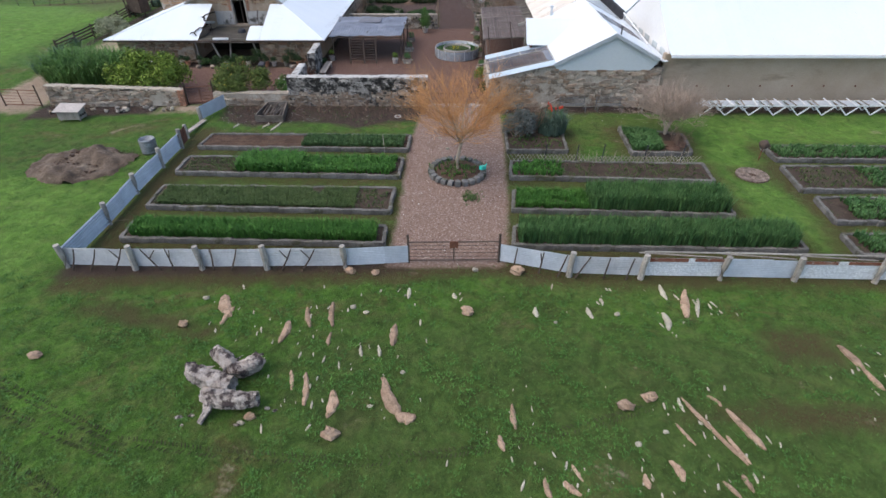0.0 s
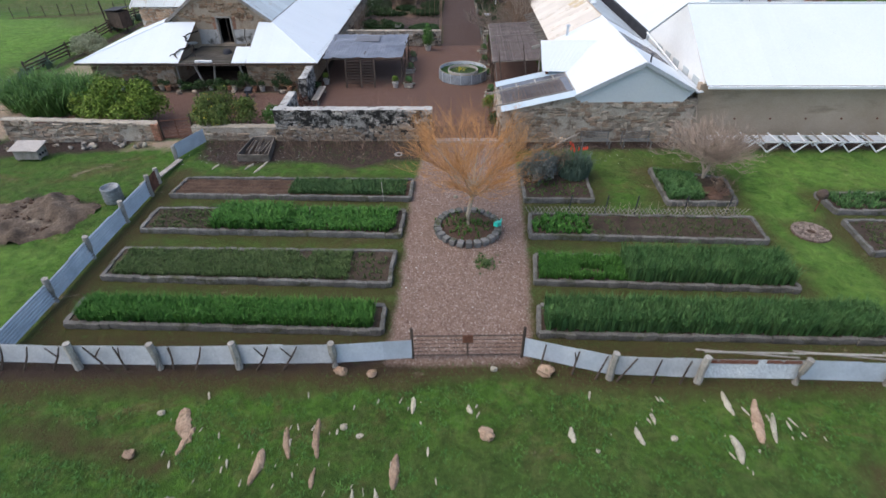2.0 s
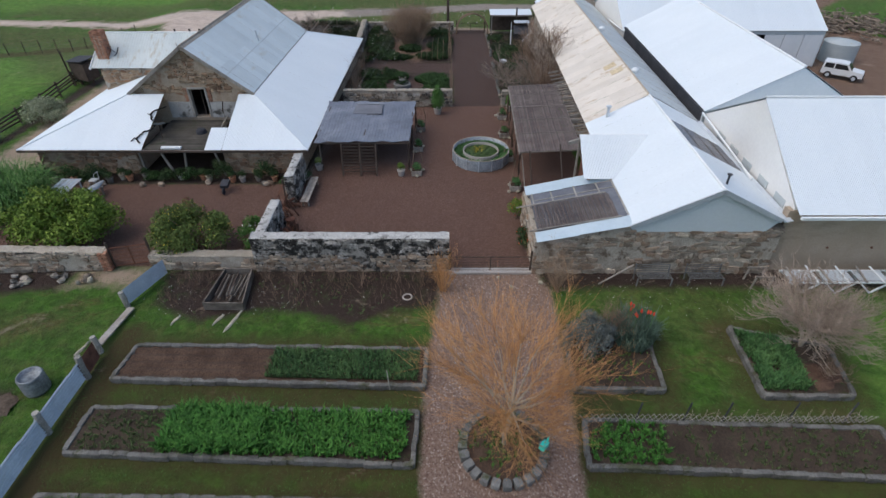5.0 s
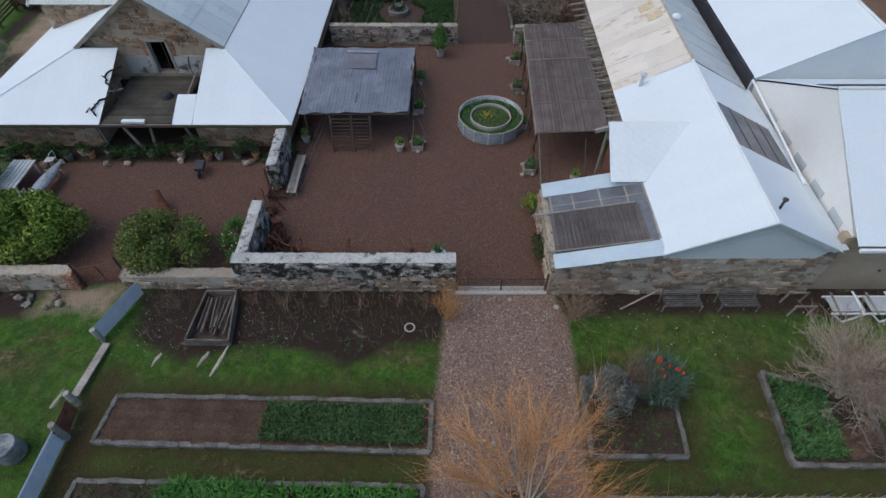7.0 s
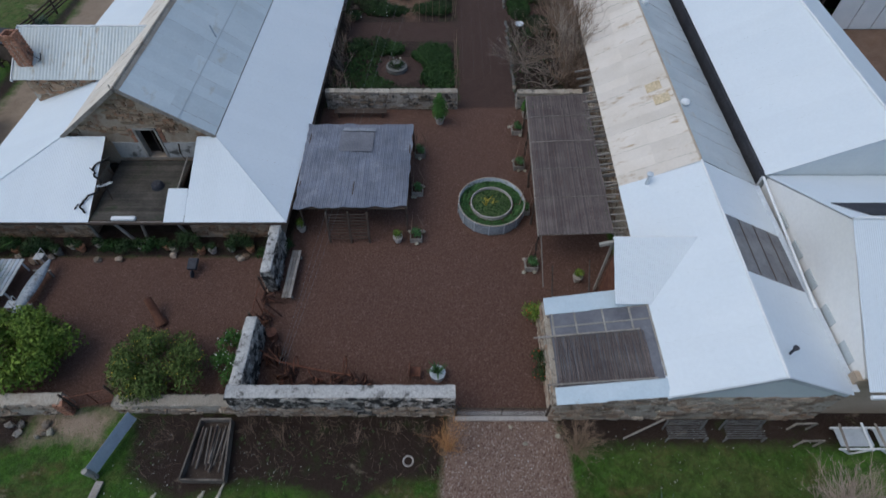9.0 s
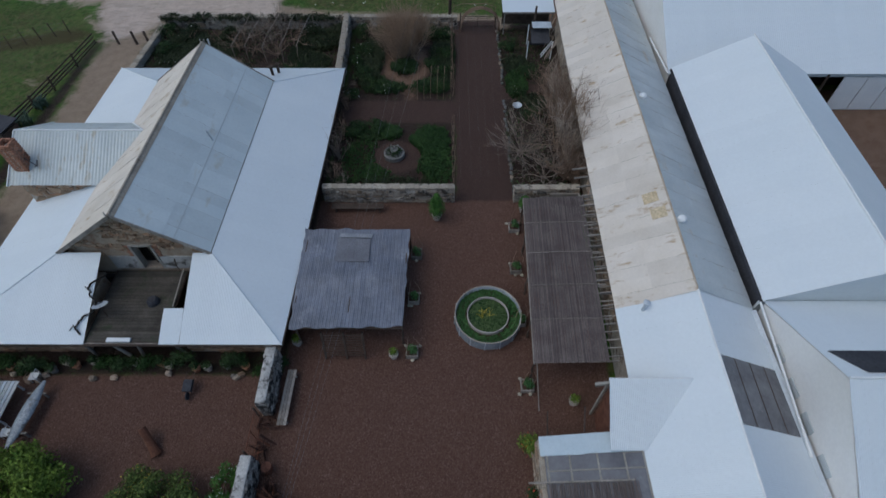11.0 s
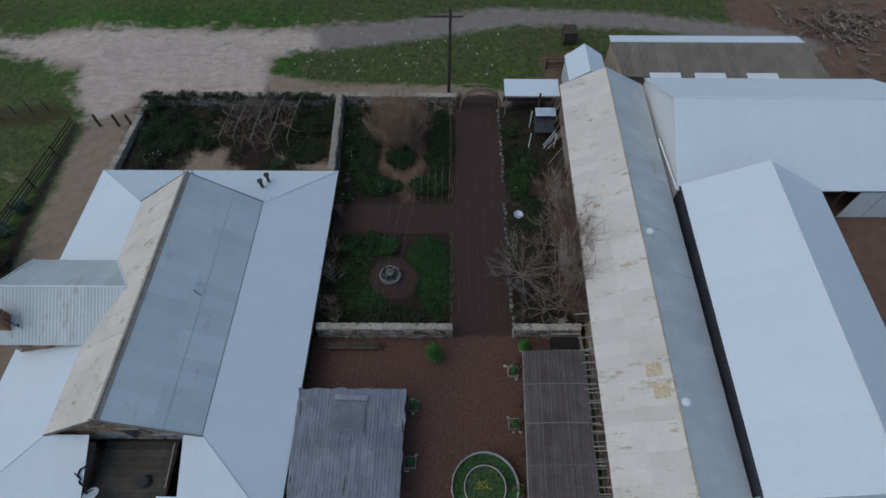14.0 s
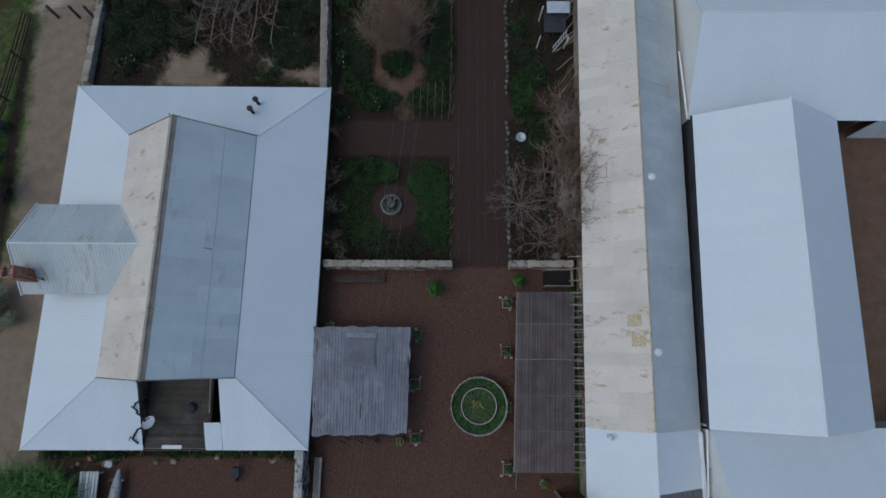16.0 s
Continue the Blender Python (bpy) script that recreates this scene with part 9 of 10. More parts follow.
def soil_heap():
    """Low trampled mound of dug earth with clods and straw on it."""
    rng = random.Random(64)
    g = G()
    g.smooth = True
    n = 46
    for j in range(n + 1):
        for i in range(n + 1):
            u, v = 2 * i / n - 1, 2 * j / n - 1
            x, y = -19.6 + 2.6 * u, 26.0 + 2.15 * v
            d = u * u + v * v + 0.7 * noise.noise((x * 0.8, y * 0.8, 4.0)) + 0.35 * noise.noise((x * 2.5, y * 2.5, 14.0))
            z = 0.34 * max(0.0, 1 - d) ** 0.9 * (1 + 1.3 * noise.noise((x * 1.1, y * 1.1, 9.0))) + 0.10 * noise.noise((x * 2.6, y * 2.6, 2.0)) * max(0.0, 1 - d) ** 0.4 + 0.03
            g.v.append((x, y, z if d < 1.0 else -0.12))
    g.f = [(j * (n + 1) + i, j * (n + 1) + i + 1, (j + 1) * (n + 1) + i + 1, (j + 1) * (n + 1) + i) for j in range(n) for i in range(n)]
    ob = solid("soil_heap", g, mat("dug_earth", (0.072, 0.052, 0.038), (0.155, 0.118, 0.088), 1.4, 14, 1.0, 0, 1.0, grain=0.5, stain=(0.22, 0.18, 0.135), stain_at=0.6, stain_scale=1.2),
               "low mound of brown dug earth on the lawn", "soil heap", "stuff")
    c = G()
    for k in range(220):
        a, q = rng.uniform(0, 6.28), math.sqrt(rng.random())
        x, y = -19.6 + 2.35 * q * math.cos(a), 26.0 + 1.9 * q * math.sin(a)
        r = rng.choice((0.03, 0.05, 0.07, 0.11))
        c.lump((x, y, 0.25 * (1 - q * q) + 0.02), r, r * 0.8, r * 0.6, rng, 0.35, 6, 4)
    tagged(part("clods", c, M_SOIL, ob, "dark loose clods"), kind="stuff")


soil_heap()


def wall_foot_tangle():
    """Bare stems, weeds and pale litter on the soil before the wall."""
    rng = random.Random(66)
    r = np.random.RandomState(66)
    g = G()
    for k in range(420):
        x, y = rng.uniform(-14.4, -1.6), 34.3 - 2.3 * rng.random() ** 1.6
        if -12.1 < x < -10.0 and y > 31.7:
            continue
        whip(g, (x, y, 0.0), (rng.uniform(-0.7, 0.7), rng.uniform(-0.5, 0.5), 1.0), rng.uniform(0.3, 1.1), 0.008, rng, 3, 0.3, 0.1)
    solid("tangled_stems", g, M_TWIG_BR, "tangle of thin bare brown stems along the wall", "stems", "stuff")
    n = 900
    p = np.stack([r.uniform(-14.4, -1.6, n), r.uniform(31.2, 34.3, n), np.zeros(n)], 1)
    keep = np.array([noise.noise((x * 0.6, y * 0.8, 2.0)) > 0.05 and not (-12.1 < x < -10.0 and y > 31.7) for x, y, _ in p])
    stuff("wall_foot_weeds", blades(p[keep][::3], 0.13, 0.013, 1.1, 5, 67, 0.5), L_WEED, "patches of weeds on the dark soil", "weeds")
    p = np.stack([r.normal(-9.6, 1.6, 150), r.normal(32.6, 0.6, 150), np.full(150, 0.05)], 1)
    p = np.concatenate([p, np.stack([r.normal(-13.2, 0.7, 80), r.normal(32.6, 0.8, 80), np.full(80, 0.05)], 1)])
    p = p[~((p[:, 0] > -12.1) & (p[:, 0] < -10.0) & (p[:, 1] > 31.7))]
    stuff("pale_litter", leaves(p, np.full((len(p), 3), 0.03), 240, 0.024, 68, 0.2), L_WHITE, "small pale flecks of litter on the soil", "litter")


wall_foot_tangle()


def trestle_row():
    """White timber rack frames along the rendered wall, and grey racks before the stone wall."""
    rng = random.Random(71)
    x = 14.4
    k = 0
    while x < 31:
        w = 1.55
        ob = thing("white_trestle", (x + w / 2, 33.4, 0), "white painted timber rack with splayed legs", "rack", "white racks along the wall")
        for y in (33.0, 33.85):
            part("rail", G().beam((x, y, 0.62), (x + w, y, 0.62), 0.06, 0.09), M_WHITE, ob)
            part("leg", G().beam((x + w * 0.5, y, 0.0), (x + 0.08, y, 0.62), 0.06, 0.07), M_WHITE, ob)
            part("leg", G().beam((x + w * 0.5, y, 0.0), (x + w - 0.08, y, 0.62), 0.06, 0.07), M_WHITE, ob)
        for j in range(2):
            sx = x + 0.35 + j * 0.8
            part("cross_slat", G().beam((sx + rng.uniform(-0.12, 0.12), 32.9, 0.69), (sx + rng.uniform(-0.12, 0.12), 34.0, 0.72 + rng.uniform(0, 0.1)), 0.09, 0.03), M_WHITE if j else M_WOOD, ob)
        part("iron_tray", G().slab([(x + 0.1, 33.1, 0.66), (x + w - 0.1, 33.1, 0.66), (x + w - 0.1, 33.8, 0.67), (x + 0.1, 33.8, 0.67)], 0.02), M_GALV, ob, "sagging grey iron tray")
        x += w + 0.03
        k += 1
    ob = thing("grey_stand", (13.4, 33.7, 0), "weathered grey timber stand", "stand")
    for px in (13.0, 13.8):
        for py in (33.3, 34.0):
            part("leg", G().beam((px, py, 0), (px + 0.08, py, 0.75), 0.06, 0.06), M_WOOD, ob)
    for py in (33.3, 34.0):
        part("rail", G().beam((13.0, py, 0.7), (13.9, py, 0.7), 0.06, 0.08), M_WOOD, ob)
    for x0 in (7.75, 10.15):
        ob = thing("wire_bench", (x0 + 0.8, 33.85, 0), "grey wire garden bench against the stone wall", "bench", "wire benches")
        for px in (x0, x0 + 1.6):
            part("leg", G().beam((px, 33.5, 0), (px, 33.5, 0.45), 0.05, 0.05).beam((px, 34.0, 0), (px, 34.1, 0.85), 0.05, 0.05), M_WIRE, ob)
        for j in range(6):
            part("seat_wire", G().beam((x0, 33.5 + j * 0.09, 0.45), (x0 + 1.6, 33.5 + j * 0.09, 0.45), 0.03, 0.02), M_WIRE, ob)
        for j in range(4):
            part("back_wire", G().beam((x0, 34.02 + j * 0.02, 0.52 + j * 0.1), (x0 + 1.6, 34.02 + j * 0.02, 0.52 + j * 0.1), 0.02, 0.03), M_WIRE, ob)
    ob = thing("leaning_pole", (6.6, 33.9, 0), "grey pole leaning along the stone wall", "pole")
    part("pole", G().tube([(6.0, 33.6, 0.05), (7.7, 34.2, 0.7)], 0.04, 6), M_WOOD, ob)


trestle_row()


# ---- rear walled gardens ----
def rear_gardens():
    rng = random.Random(81)
    crooked_tree("bare_tree", (4.2, 59.95, 0), 21, 2.4, 1.9, M_TWIG_DULL, "spreading bare pale fruit tree pruned low", 900, 0.034, 0.3, 8, 10)
    for k, (x, y) in enumerate(((6.3, 58.4), (6.7, 60.6), (6.1, 62.4), (7.0, 64.0), (5.6, 57.3))):
        crooked_tree("climbing_vine", (x, y, 0), 9, 2.7, 2.2, M_TWIG_BR if k % 2 else M_TWIG_DULL, "old twisting bare vine against the stable wall", 905 + k, 0.036, 0.85, 5, 6, "vine")
    for k, (x, y, h) in enumerate(((7.5, 59.4, 4.2), (7.6, 61.2, 4.4), (7.6, 63.0, 4.0), (7.6, 65.4, 3.2), (7.2, 67.0, 2.4), (7.3, 57.6, 3.0))):
        twig_shrub("tall_bare_shrub", (x, y, 0), h, 2.3, 26, M_TWIG_BR if k % 3 else M_TWIG_GREY, "tall bare shrub against the stable wall", 910 + k, 11, r=0.046, up=0.12)
    twig_shrub("dome_shrub", (-4.7, 73.0, 0), 3.4, 2.7, 165, M_TWIG_TAN, "tall dome of fine brown leafless twigs", 930, 22, r=0.022, base=1.0)
    for k, (x, y) in enumerate(((-17.6, 73.0), (-16.6, 74.6), (-15.6, 72.2), (-18.4, 75.0), (-14.6, 74.4), (-17.0, 76.0), (-19.2, 73.4), (-15.8, 75.6))):
        crooked_tree("bare_vine", (x, y, 0), 9, 2.1, 1.9, M_TWIG_DULL if k % 2 else M_TWIG_BR, "tangled brown bare vine on a frame", 940 + k, 0.03, 0.8, 6, 6, "vine")
    for x in (-19.0, -17.9, -16.4, -15.0, -13.6):
        ob = thing("vine_frame_pole", (x, 73, 0), "crooked leaning pole of the vine frame", "pole", "vine poles")
        w = lambda: rng.uniform(-0.12, 0.12)
        part("pole", G().tube([(x, 71.6, 0), (x + w(), 71.6, 0.8), (x + w(), 71.65, 1.6)], 0.035, 5).tube([(x, 71.5, 1.6), (x + 0.2 + w(), 73.2, 1.75 + w()), (x + 0.4 + w(), 74.8, 1.8 + w()), (x + 0.6, 76.4, 1.9)], [0.04, 0.035, 0.03, 0.025], 5).tube([(x + 0.6, 76.4, 0), (x + 0.6, 76.4, 1.9)], 0.026, 5), M_TWIG_DULL, ob)
    dark = [(-26, 76, 1.1, 1.2), (-24, 75.4, 1.4, 1.3), (-22, 76, 1.2, 1.2), (-20.4, 75.6, 1.0, 1.2), (-25.5, 73, 1.2, 1.0), (-23, 72, 1.3, 0.9), (-13, 75.8, 1.1, 1.3), (-11.4, 74, 1.0, 1.2), (-12.2, 71.4, 1.0, 1.0), (-20.6, 72.2, 1.0, 0.9),
            (-8.4, 75.6, 0.9, 1.3), (-8.3, 73.0, 0.9, 1.0), (-8.0, 69.6, 0.9, 0.9), (-1.4, 75.4, 0.9, 1.2), (-1.2, 72.6, 0.8, 1.0), (-1.4, 69.8, 0.8, 0.9), (-6.5, 67.6, 0.9, 0.6), (-3.0, 67.8, 0.9, 0.7), (-8.4, 62.4, 0.6, 0.8), (-6.2, 63.0, 0.7, 0.6), (-8.5, 57.0, 0.7, 0.8),
            (-24.6, 70.6, 1.2, 0.9), (-22.0, 74.0, 1.1, 1.1), (-19.6, 70.4, 1.0, 0.8), (-14.0, 70.2, 1.0, 0.8), (-10.8, 76.2, 0.9, 1.2), (-8.6, 71.2, 0.8, 1.0), (-6.6, 75.8, 1.0, 1.0), (-2.6, 75.9, 1.0, 1.1), (-7.0, 68.6, 0.9, 0.7), (-1.6, 67.6, 0.7, 0.8), (-8.6, 66.9, 0.6, 0.7), (-2.2, 71.2, 0.6, 0.7), (-7.6, 62.9, 0.6, 0.7), (4.4, 74.0, 0.8, 0.9), (5.6, 70.0, 0.9, 0.6), (4.4, 67.2, 0.7, 0.6), (5.4, 64.4, 0.8, 0.6)]
    for k, (x, y, r, h) in enumerate(dark):
        if x < -10 and k % 3 == 2:
            continue
        bush("garden_shrub", (x, y), r, r * 0.9, h, L_SCRUB if x < -10 and k % 4 else L_DEEP, "dark evergreen garden shrub", 950 + k, 1100, 0.07, 9, (L_WHITE, 14, 0.06, "flowers") if k % 5 == 1 else None, 0.4)
    greens = [(-2.2, 61.6, 1.3, 1.5, 0.35, L_HERB), (-1.6, 58.9, 1.0, 2.4, 0.2, L_HERB), (-7.3, 59.8, 1.3, 2.9, 0.14, L_HERB), (-2.2, 60.4, 1.3, 2.6, 0.3, L_HERB), (-5.3, 62.4, 0.8, 0.7, 0.4, L_HERB), (-4.8, 56.9, 2.6, 0.9, 0.2, L_SCRUB), (-6.6, 62.3, 1.6, 0.7, 0.25, L_DEEP), (-6.0, 58.2, 1.0, 1.0, 0.15, L_HERB), (4.6, 68.4, 0.9, 1.8, 0.3, L_HERB), (-3.2, 61.6, 0.6, 0.5, 0.3, L_HERB), (4.8, 71.2, 1.1, 1.4, 0.25, L_SCRUB), (5.8, 66.0, 1.2, 1.2, 0.3, L_SCRUB), (-12.2, 71.6, 1.3, 1.3, 0.3, L_SCRUB), (-4.6, 70.9, 1.1, 1.1, 0.35, L_DEEP), (-7.6, 71.5, 1.1, 3.4, 0.5, L_SCRUB), (-1.4, 72.0, 1.0, 4.0, 0.45, L_SCRUB), (-24.0, 73.6, 2.4, 2.4, 0.4, L_SCRUB), (-20.6, 74.0, 1.6, 2.0, 0.25, L_SCRUB), (-13.4, 73.0, 1.4, 2.4, 0.2, L_SCRUB), (-12.2, 75.0, 2.0, 1.6, 0.5, L_SCRUB), (-6.2, 68.0, 1.8, 0.8, 0.35, L_DEEP), (-2.2, 68.2, 1.4, 0.9, 0.4, L_DEEP)]
    for k, (x, y, rx, ry, h, m) in enumerate(greens):
        r = np.random.RandomState(980 + k)
        n = int(260 * max(1.5, rx * ry))
        a, q = r.uniform(0, 6.28, n), np.sqrt(r.rand(n)) * r.uniform(0.8, 1.15, n)
        p = np.stack([x + rx * q * np.cos(a), y + ry * q * np.sin(a), np.zeros(n)], 1)
        p = p[signed(RING, p[:, 0], p[:, 1]) < 0.15]
        stuff("low_greens", blades(p, h, 0.03, 0.9, 6, 990 + k), m, "low green planting in the walled garden", "plants")
    for k, (x, y, h, sp) in enumerate(((-8.8, 57.4, 2.0, 1.0), (-8.7, 59.6, 2.4, 1.1), (-8.8, 61.8, 2.2, 1.0), (-8.2, 56.4, 1.6, 0.8), (-8.9, 65.2, 1.8, 0.8))):
        twig_shrub("espalier_tree", (x, y, 0), h, sp, 9, M_TWIG_DULL if k % 2 else M_TWIG_BR, "thin bare espalier beside the house wall", 960 + k, 7, r=0.024, up=0.15)
    g = G()
    for k in range(420):
        y = 56.0 + 14.0 * k / 420 + rng.uniform(-0.1, 0.1)
        x = wl(y) - rng.uniform(0.06, 0.4)
        h = rng.uniform(1.3, 2.5)
        g.tube([(x, y, 0), (x + rng.uniform(-0.08, 0.08), y + rng.uniform(-0.1, 0.1), h * 0.5), (x + rng.uniform(-0.15, 0.15), y + rng.uniform(-0.25, 0.25), h)], [0.022, 0.016, 0.008], 4, False)
    solid("stick_screen", g, M_TWIG_BR, "brown upright sticks packed against the stable wall", "sticks", "stuff")
    hoop = thing("twig_arch", (1.9, 76.7, 0), "rough arch of bent brown stems over the path end", "garden arch")
    for k in range(26):
        y = 76.7 + rng.uniform(-0.3, 0.3)
        q = [(1.95 - (1.75 + rng.uniform(-0.1, 0.12)) * math.cos(math.pi * j / 10), y + rng.uniform(-0.1, 0.1), 2.15 * math.sin(math.pi * j / 10) ** 0.8 + rng.uniform(-0.05, 0.12)) for j in range(11)]
        part("stem", G().tube(q[:rng.randrange(7, 11)] if k % 2 else q[rng.randrange(0, 4):], 0.016, 4, False), M_TWIG_BR, hoop)
    bb = thing("stone_bird_bath", (-4.84, 60.0, 0), "round grey stone basin with white blooms", "bird bath")
    part("basin", G().lathe((-4.84, 60.0, 0), [(0.02, 0.0), (0.75, 0.0), (0.75, 0.3), (0.6, 0.32), (0.55, 0.2), (0.02, 0.2)], 22), M_BLOCK, bb)
    part("pedestal", G().lathe((-4.84, 60.0, 0), [(0.14, 0.2), (0.1, 0.5), (0.3, 0.62), (0.02, 0.6)], 14), M_BLOCK, bb)
    leafy(bb, "plants", leaves([(-4.84, 60.0, 0.4)], [(0.6, 0.6, 0.25)], 500, 0.06, 77, 0.4), L_DEEP)
    for dx, dy in ((0.0, 0.1), (-0.25, 0.35), (0.28, 0.3)):
        part("bloom", G().lump((-4.84 + dx, 60 + dy, 0.7), 0.08, 0.08, 0.07, rng, 0.2, 8, 5), M_STONE_GREY, bb)
    bw = thing("galvanised_bowl", (4.35, 64.9, 0), "round galvanised bowl on a short stand", "bowl")
    part("bowl", G().lathe((4.35, 64.9, 0), [(0.05, 0.5), (0.32, 0.66), (0.36, 0.74), (0.33, 0.74), (0.05, 0.56)], 20), M_GALV, bw)
    part("stand", G().tube([(4.35, 64.9, 0), (4.35, 64.9, 0.52)], 0.05, 6), M_DARKWOOD, bw)
    ow = thing("pale_garden_ornament", (6.6, 56.3, 0), "pale rounded stone ornament", "ornament")
    part("stone", G().lump((6.6, 56.3, 0.5), 0.3, 0.25, 0.5, rng, 0.2, 9, 7), M_PALE, ow)
    for k in range(20):
        y = 56.2 + k * 1.08
        if 63.4 < y < 66.5:
            continue
        ob = thing("espalier_stake", (-0.55, y, 0), "thin stake with a bare espalier stem", "stake", "espalier stakes")
        part("stake", G().tube([(-0.55, y, 0), (-0.55 + rng.uniform(-0.1, 0.1), y, 1.5)], 0.025, 5), M_TWIG_BR, ob)
        part("stem", G().tube([(-0.6, y, 0), (-0.7, y + 0.2, 0.7), (-0.6, y + 0.5, 1.1)], [0.02, 0.014, 0.008], 4).tube([(-0.65, y, 0.4), (-0.75, y - 0.4, 0.9)], [0.012, 0.005], 4), M_TWIG_BR, ob)
    for k in range(6):
        x = -3.4 + k * 0.52
        ob = thing("trellis_pole", (x, 67, 0), "thin bare pole of the garden trellis", "pole", "trellis poles")
        part("pole", G().tube([(x, 66.6, 0), (x + 0.05, 67.0, 1.6), (x + 0.1, 68.6, 1.7)], 0.014, 5), M_TWIG_BR, ob)
    for side, y0, y1 in ((3.45, 56, 66.4), (3.5, 68.6, 77)):
        y = y0
        while y < y1:
            ob = thing("path_edge_stone", (side, y, 0), "small rough stone edging the path", "stone", "path edge stones")
            part("stone", G().lump((side + rng.uniform(-0.05, 0.1), y, 0.08), 0.13, 0.17, 0.12, rng, 0.3, 7, 5), M_BLOCK if rng.random() < 0.9 else M_STONE_GREY, ob)
            y += rng.uniform(0.35, 0.55)
    wi = thing("path_wires", (1.5, 66, 0), "thin training wires over the garden path", "wire")
    for x in (-0.2, 0.5, 1.1, 1.6, 2.3):
        part("wire", G().tube([(x, 55.6, 2.2), (x + 0.1, 77.2, 2.2)], 0.003, 4), M_WIRE, wi)
    for y in (77.2,):
        part("arch", G().tube([(-0.5, y, 0), (-0.5, y, 2.0), (0.4, y, 2.3), (2.4, y, 2.3), (3.3, y, 2.0), (3.3, y, 0)], 0.025, 5), M_TWIG_BR, wi)
    hole = thing("pit_surround", (6.6, 54.7, 0), "dark open water trough with a pale edge", "trough")
    part("edge", G().box(5.7, 54.2, 0, 7.6, 54.28, 0.95).box(7.5, 54.28, 0, 7.6, 55.4, 0.95).box(5.7, 55.3, 0, 7.5, 55.4, 0.95), M_WOOD, hole)
    part("water", G().box(5.75, 54.3, 0, 7.48, 55.28, 0.6), M_BLACK, hole)
    lad = thing("white_ladder", (7.35, 72.3, 0), "short pale ladder leaning in the garden", "ladder")
    for d in (0, 0.35):
        part("side", G().beam((6.9, 71.7 + d, 0.5), (7.9, 72.7 + d, 1.2), 0.05, 0.06), M_PANEL, lad)
    for k in range(6):
        part("rung", G().beam((7.0 + 0.16 * k, 71.8 + 0.16 * k, 0.57 + 0.11 * k), (7.0 + 0.16 * k, 72.15 + 0.16 * k, 0.57 + 0.11 * k), 0.04, 0.04), M_PANEL, lad)
    for k in range(12):
        y = 68 + rng.random() * 7
        ob = thing("stacked_stick", (7.9, y, 0), "bare stick leaning on the stable wall", "stick", "sticks on the stable wall")
        part("stick", G().tube([(7.2 + rng.random() * 0.4, y, 0), (8.35, y + rng.uniform(-0.8, 0.8), 2.2)], 0.03, 5), M_TWIG_GREY, ob)


rear_gardens()


def garden_litter():
    """Weeds, ground cover and fallen leaves over the walled gardens."""
    r = np.random.RandomState(55)
    for k, (n, m, h, w, label) in enumerate(((5200, L_SCRUB, 0.16, 0.03, "dark ground cover over the garden soil"), (2600, L_GRASS, 0.1, 0.02, "thin weeds on the garden soil"), (2600, L_DRY, 0.05, 0.03, "dry fallen leaves on the soil"))):
        p = np.stack([r.uniform(-27, 8, n * 2), r.uniform(55.9, 77, n * 2), np.zeros(n * 2)], 1)
        X, Y = p[:, 0], p[:, 1]
        ok = (region([SOIL[6], SOIL[7], SOIL[8]], X, Y) > 0.15) & (region(YARD, X, Y) < -0.1) & (region(WALKS, X, Y) < -0.1) & (region(LANE, X, Y) < 0) & (signed(RING, X, Y) < 0)
        dens = np.array([noise.noise((x * 0.45, y * 0.45, 5.0 + k)) for x, y in zip(X, Y)])
        p = p[ok & (dens > -0.08)]
        stuff("ground_cover", blades(p, h, w, 1.2, 5, 56 + k, 0.6), m, label, "ground cover")


garden_litter()


def wall_creeper():
    """Ragged dark and dry growth hanging over the long rear wall."""
    rng = random.Random(58)
    cs, rs = [], []
    for k in range(130):
        x = -26.8 + 17.0 * rng.random()
        r = rng.uniform(0.2, 0.42)
        cs.append((x, 76.95 + rng.uniform(-0.25, 0.35), 1.02 + rng.uniform(-0.1, 0.2)))
        rs.append((r * 1.4, r, r * 0.8))
    stuff("wall_creeper", leaves(cs, rs, 9500, 0.07, 59, 0.2), L_SCRUB, "dark creeper growing along the top of the rear wall", "creeper")
    g = G()
    for k in range(520):
        x = -26.8 + 17.0 * rng.random()
        whip(g, (x, 77.0 + rng.uniform(-0.3, 0.3), 0.9), (rng.uniform(-0.8, 0.8), rng.uniform(-0.6, 0.6), 1.0), rng.uniform(0.3, 0.8), 0.012, rng, 3, 0.3, 0.1)
    solid("dry_stems", g, M_TWIG_BR, "dry brown stems over the rear wall", "stems", "stuff")


wall_creeper()


def path_litter():
    """Fallen leaves and pale pebbles strewn on the gravel path."""
    r = np.random.RandomState(97)
    p = np.stack([r.uniform(-2.2, 3.6, 900), 17.2 + 17.4 * r.rand(900) ** 0.8, np.full(900, 0.03)], 1)
    p = p[region(PATH, p[:, 0], p[:, 1]) > 0.1]
    stuff("path_leaves", leaves(p, np.full((len(p), 3), 0.02), 420, 0.045, 98, 0.2), L_DRY, "dry tan leaves on the gravel path", "leaves")
    stuff("path_pebbles", leaves(p[::3], np.full((len(p[::3]), 3), 0.02), 170, 0.038, 99, 0.2), L_WHITE, "small pale flecks on the gravel path", "litter")


path_litter()


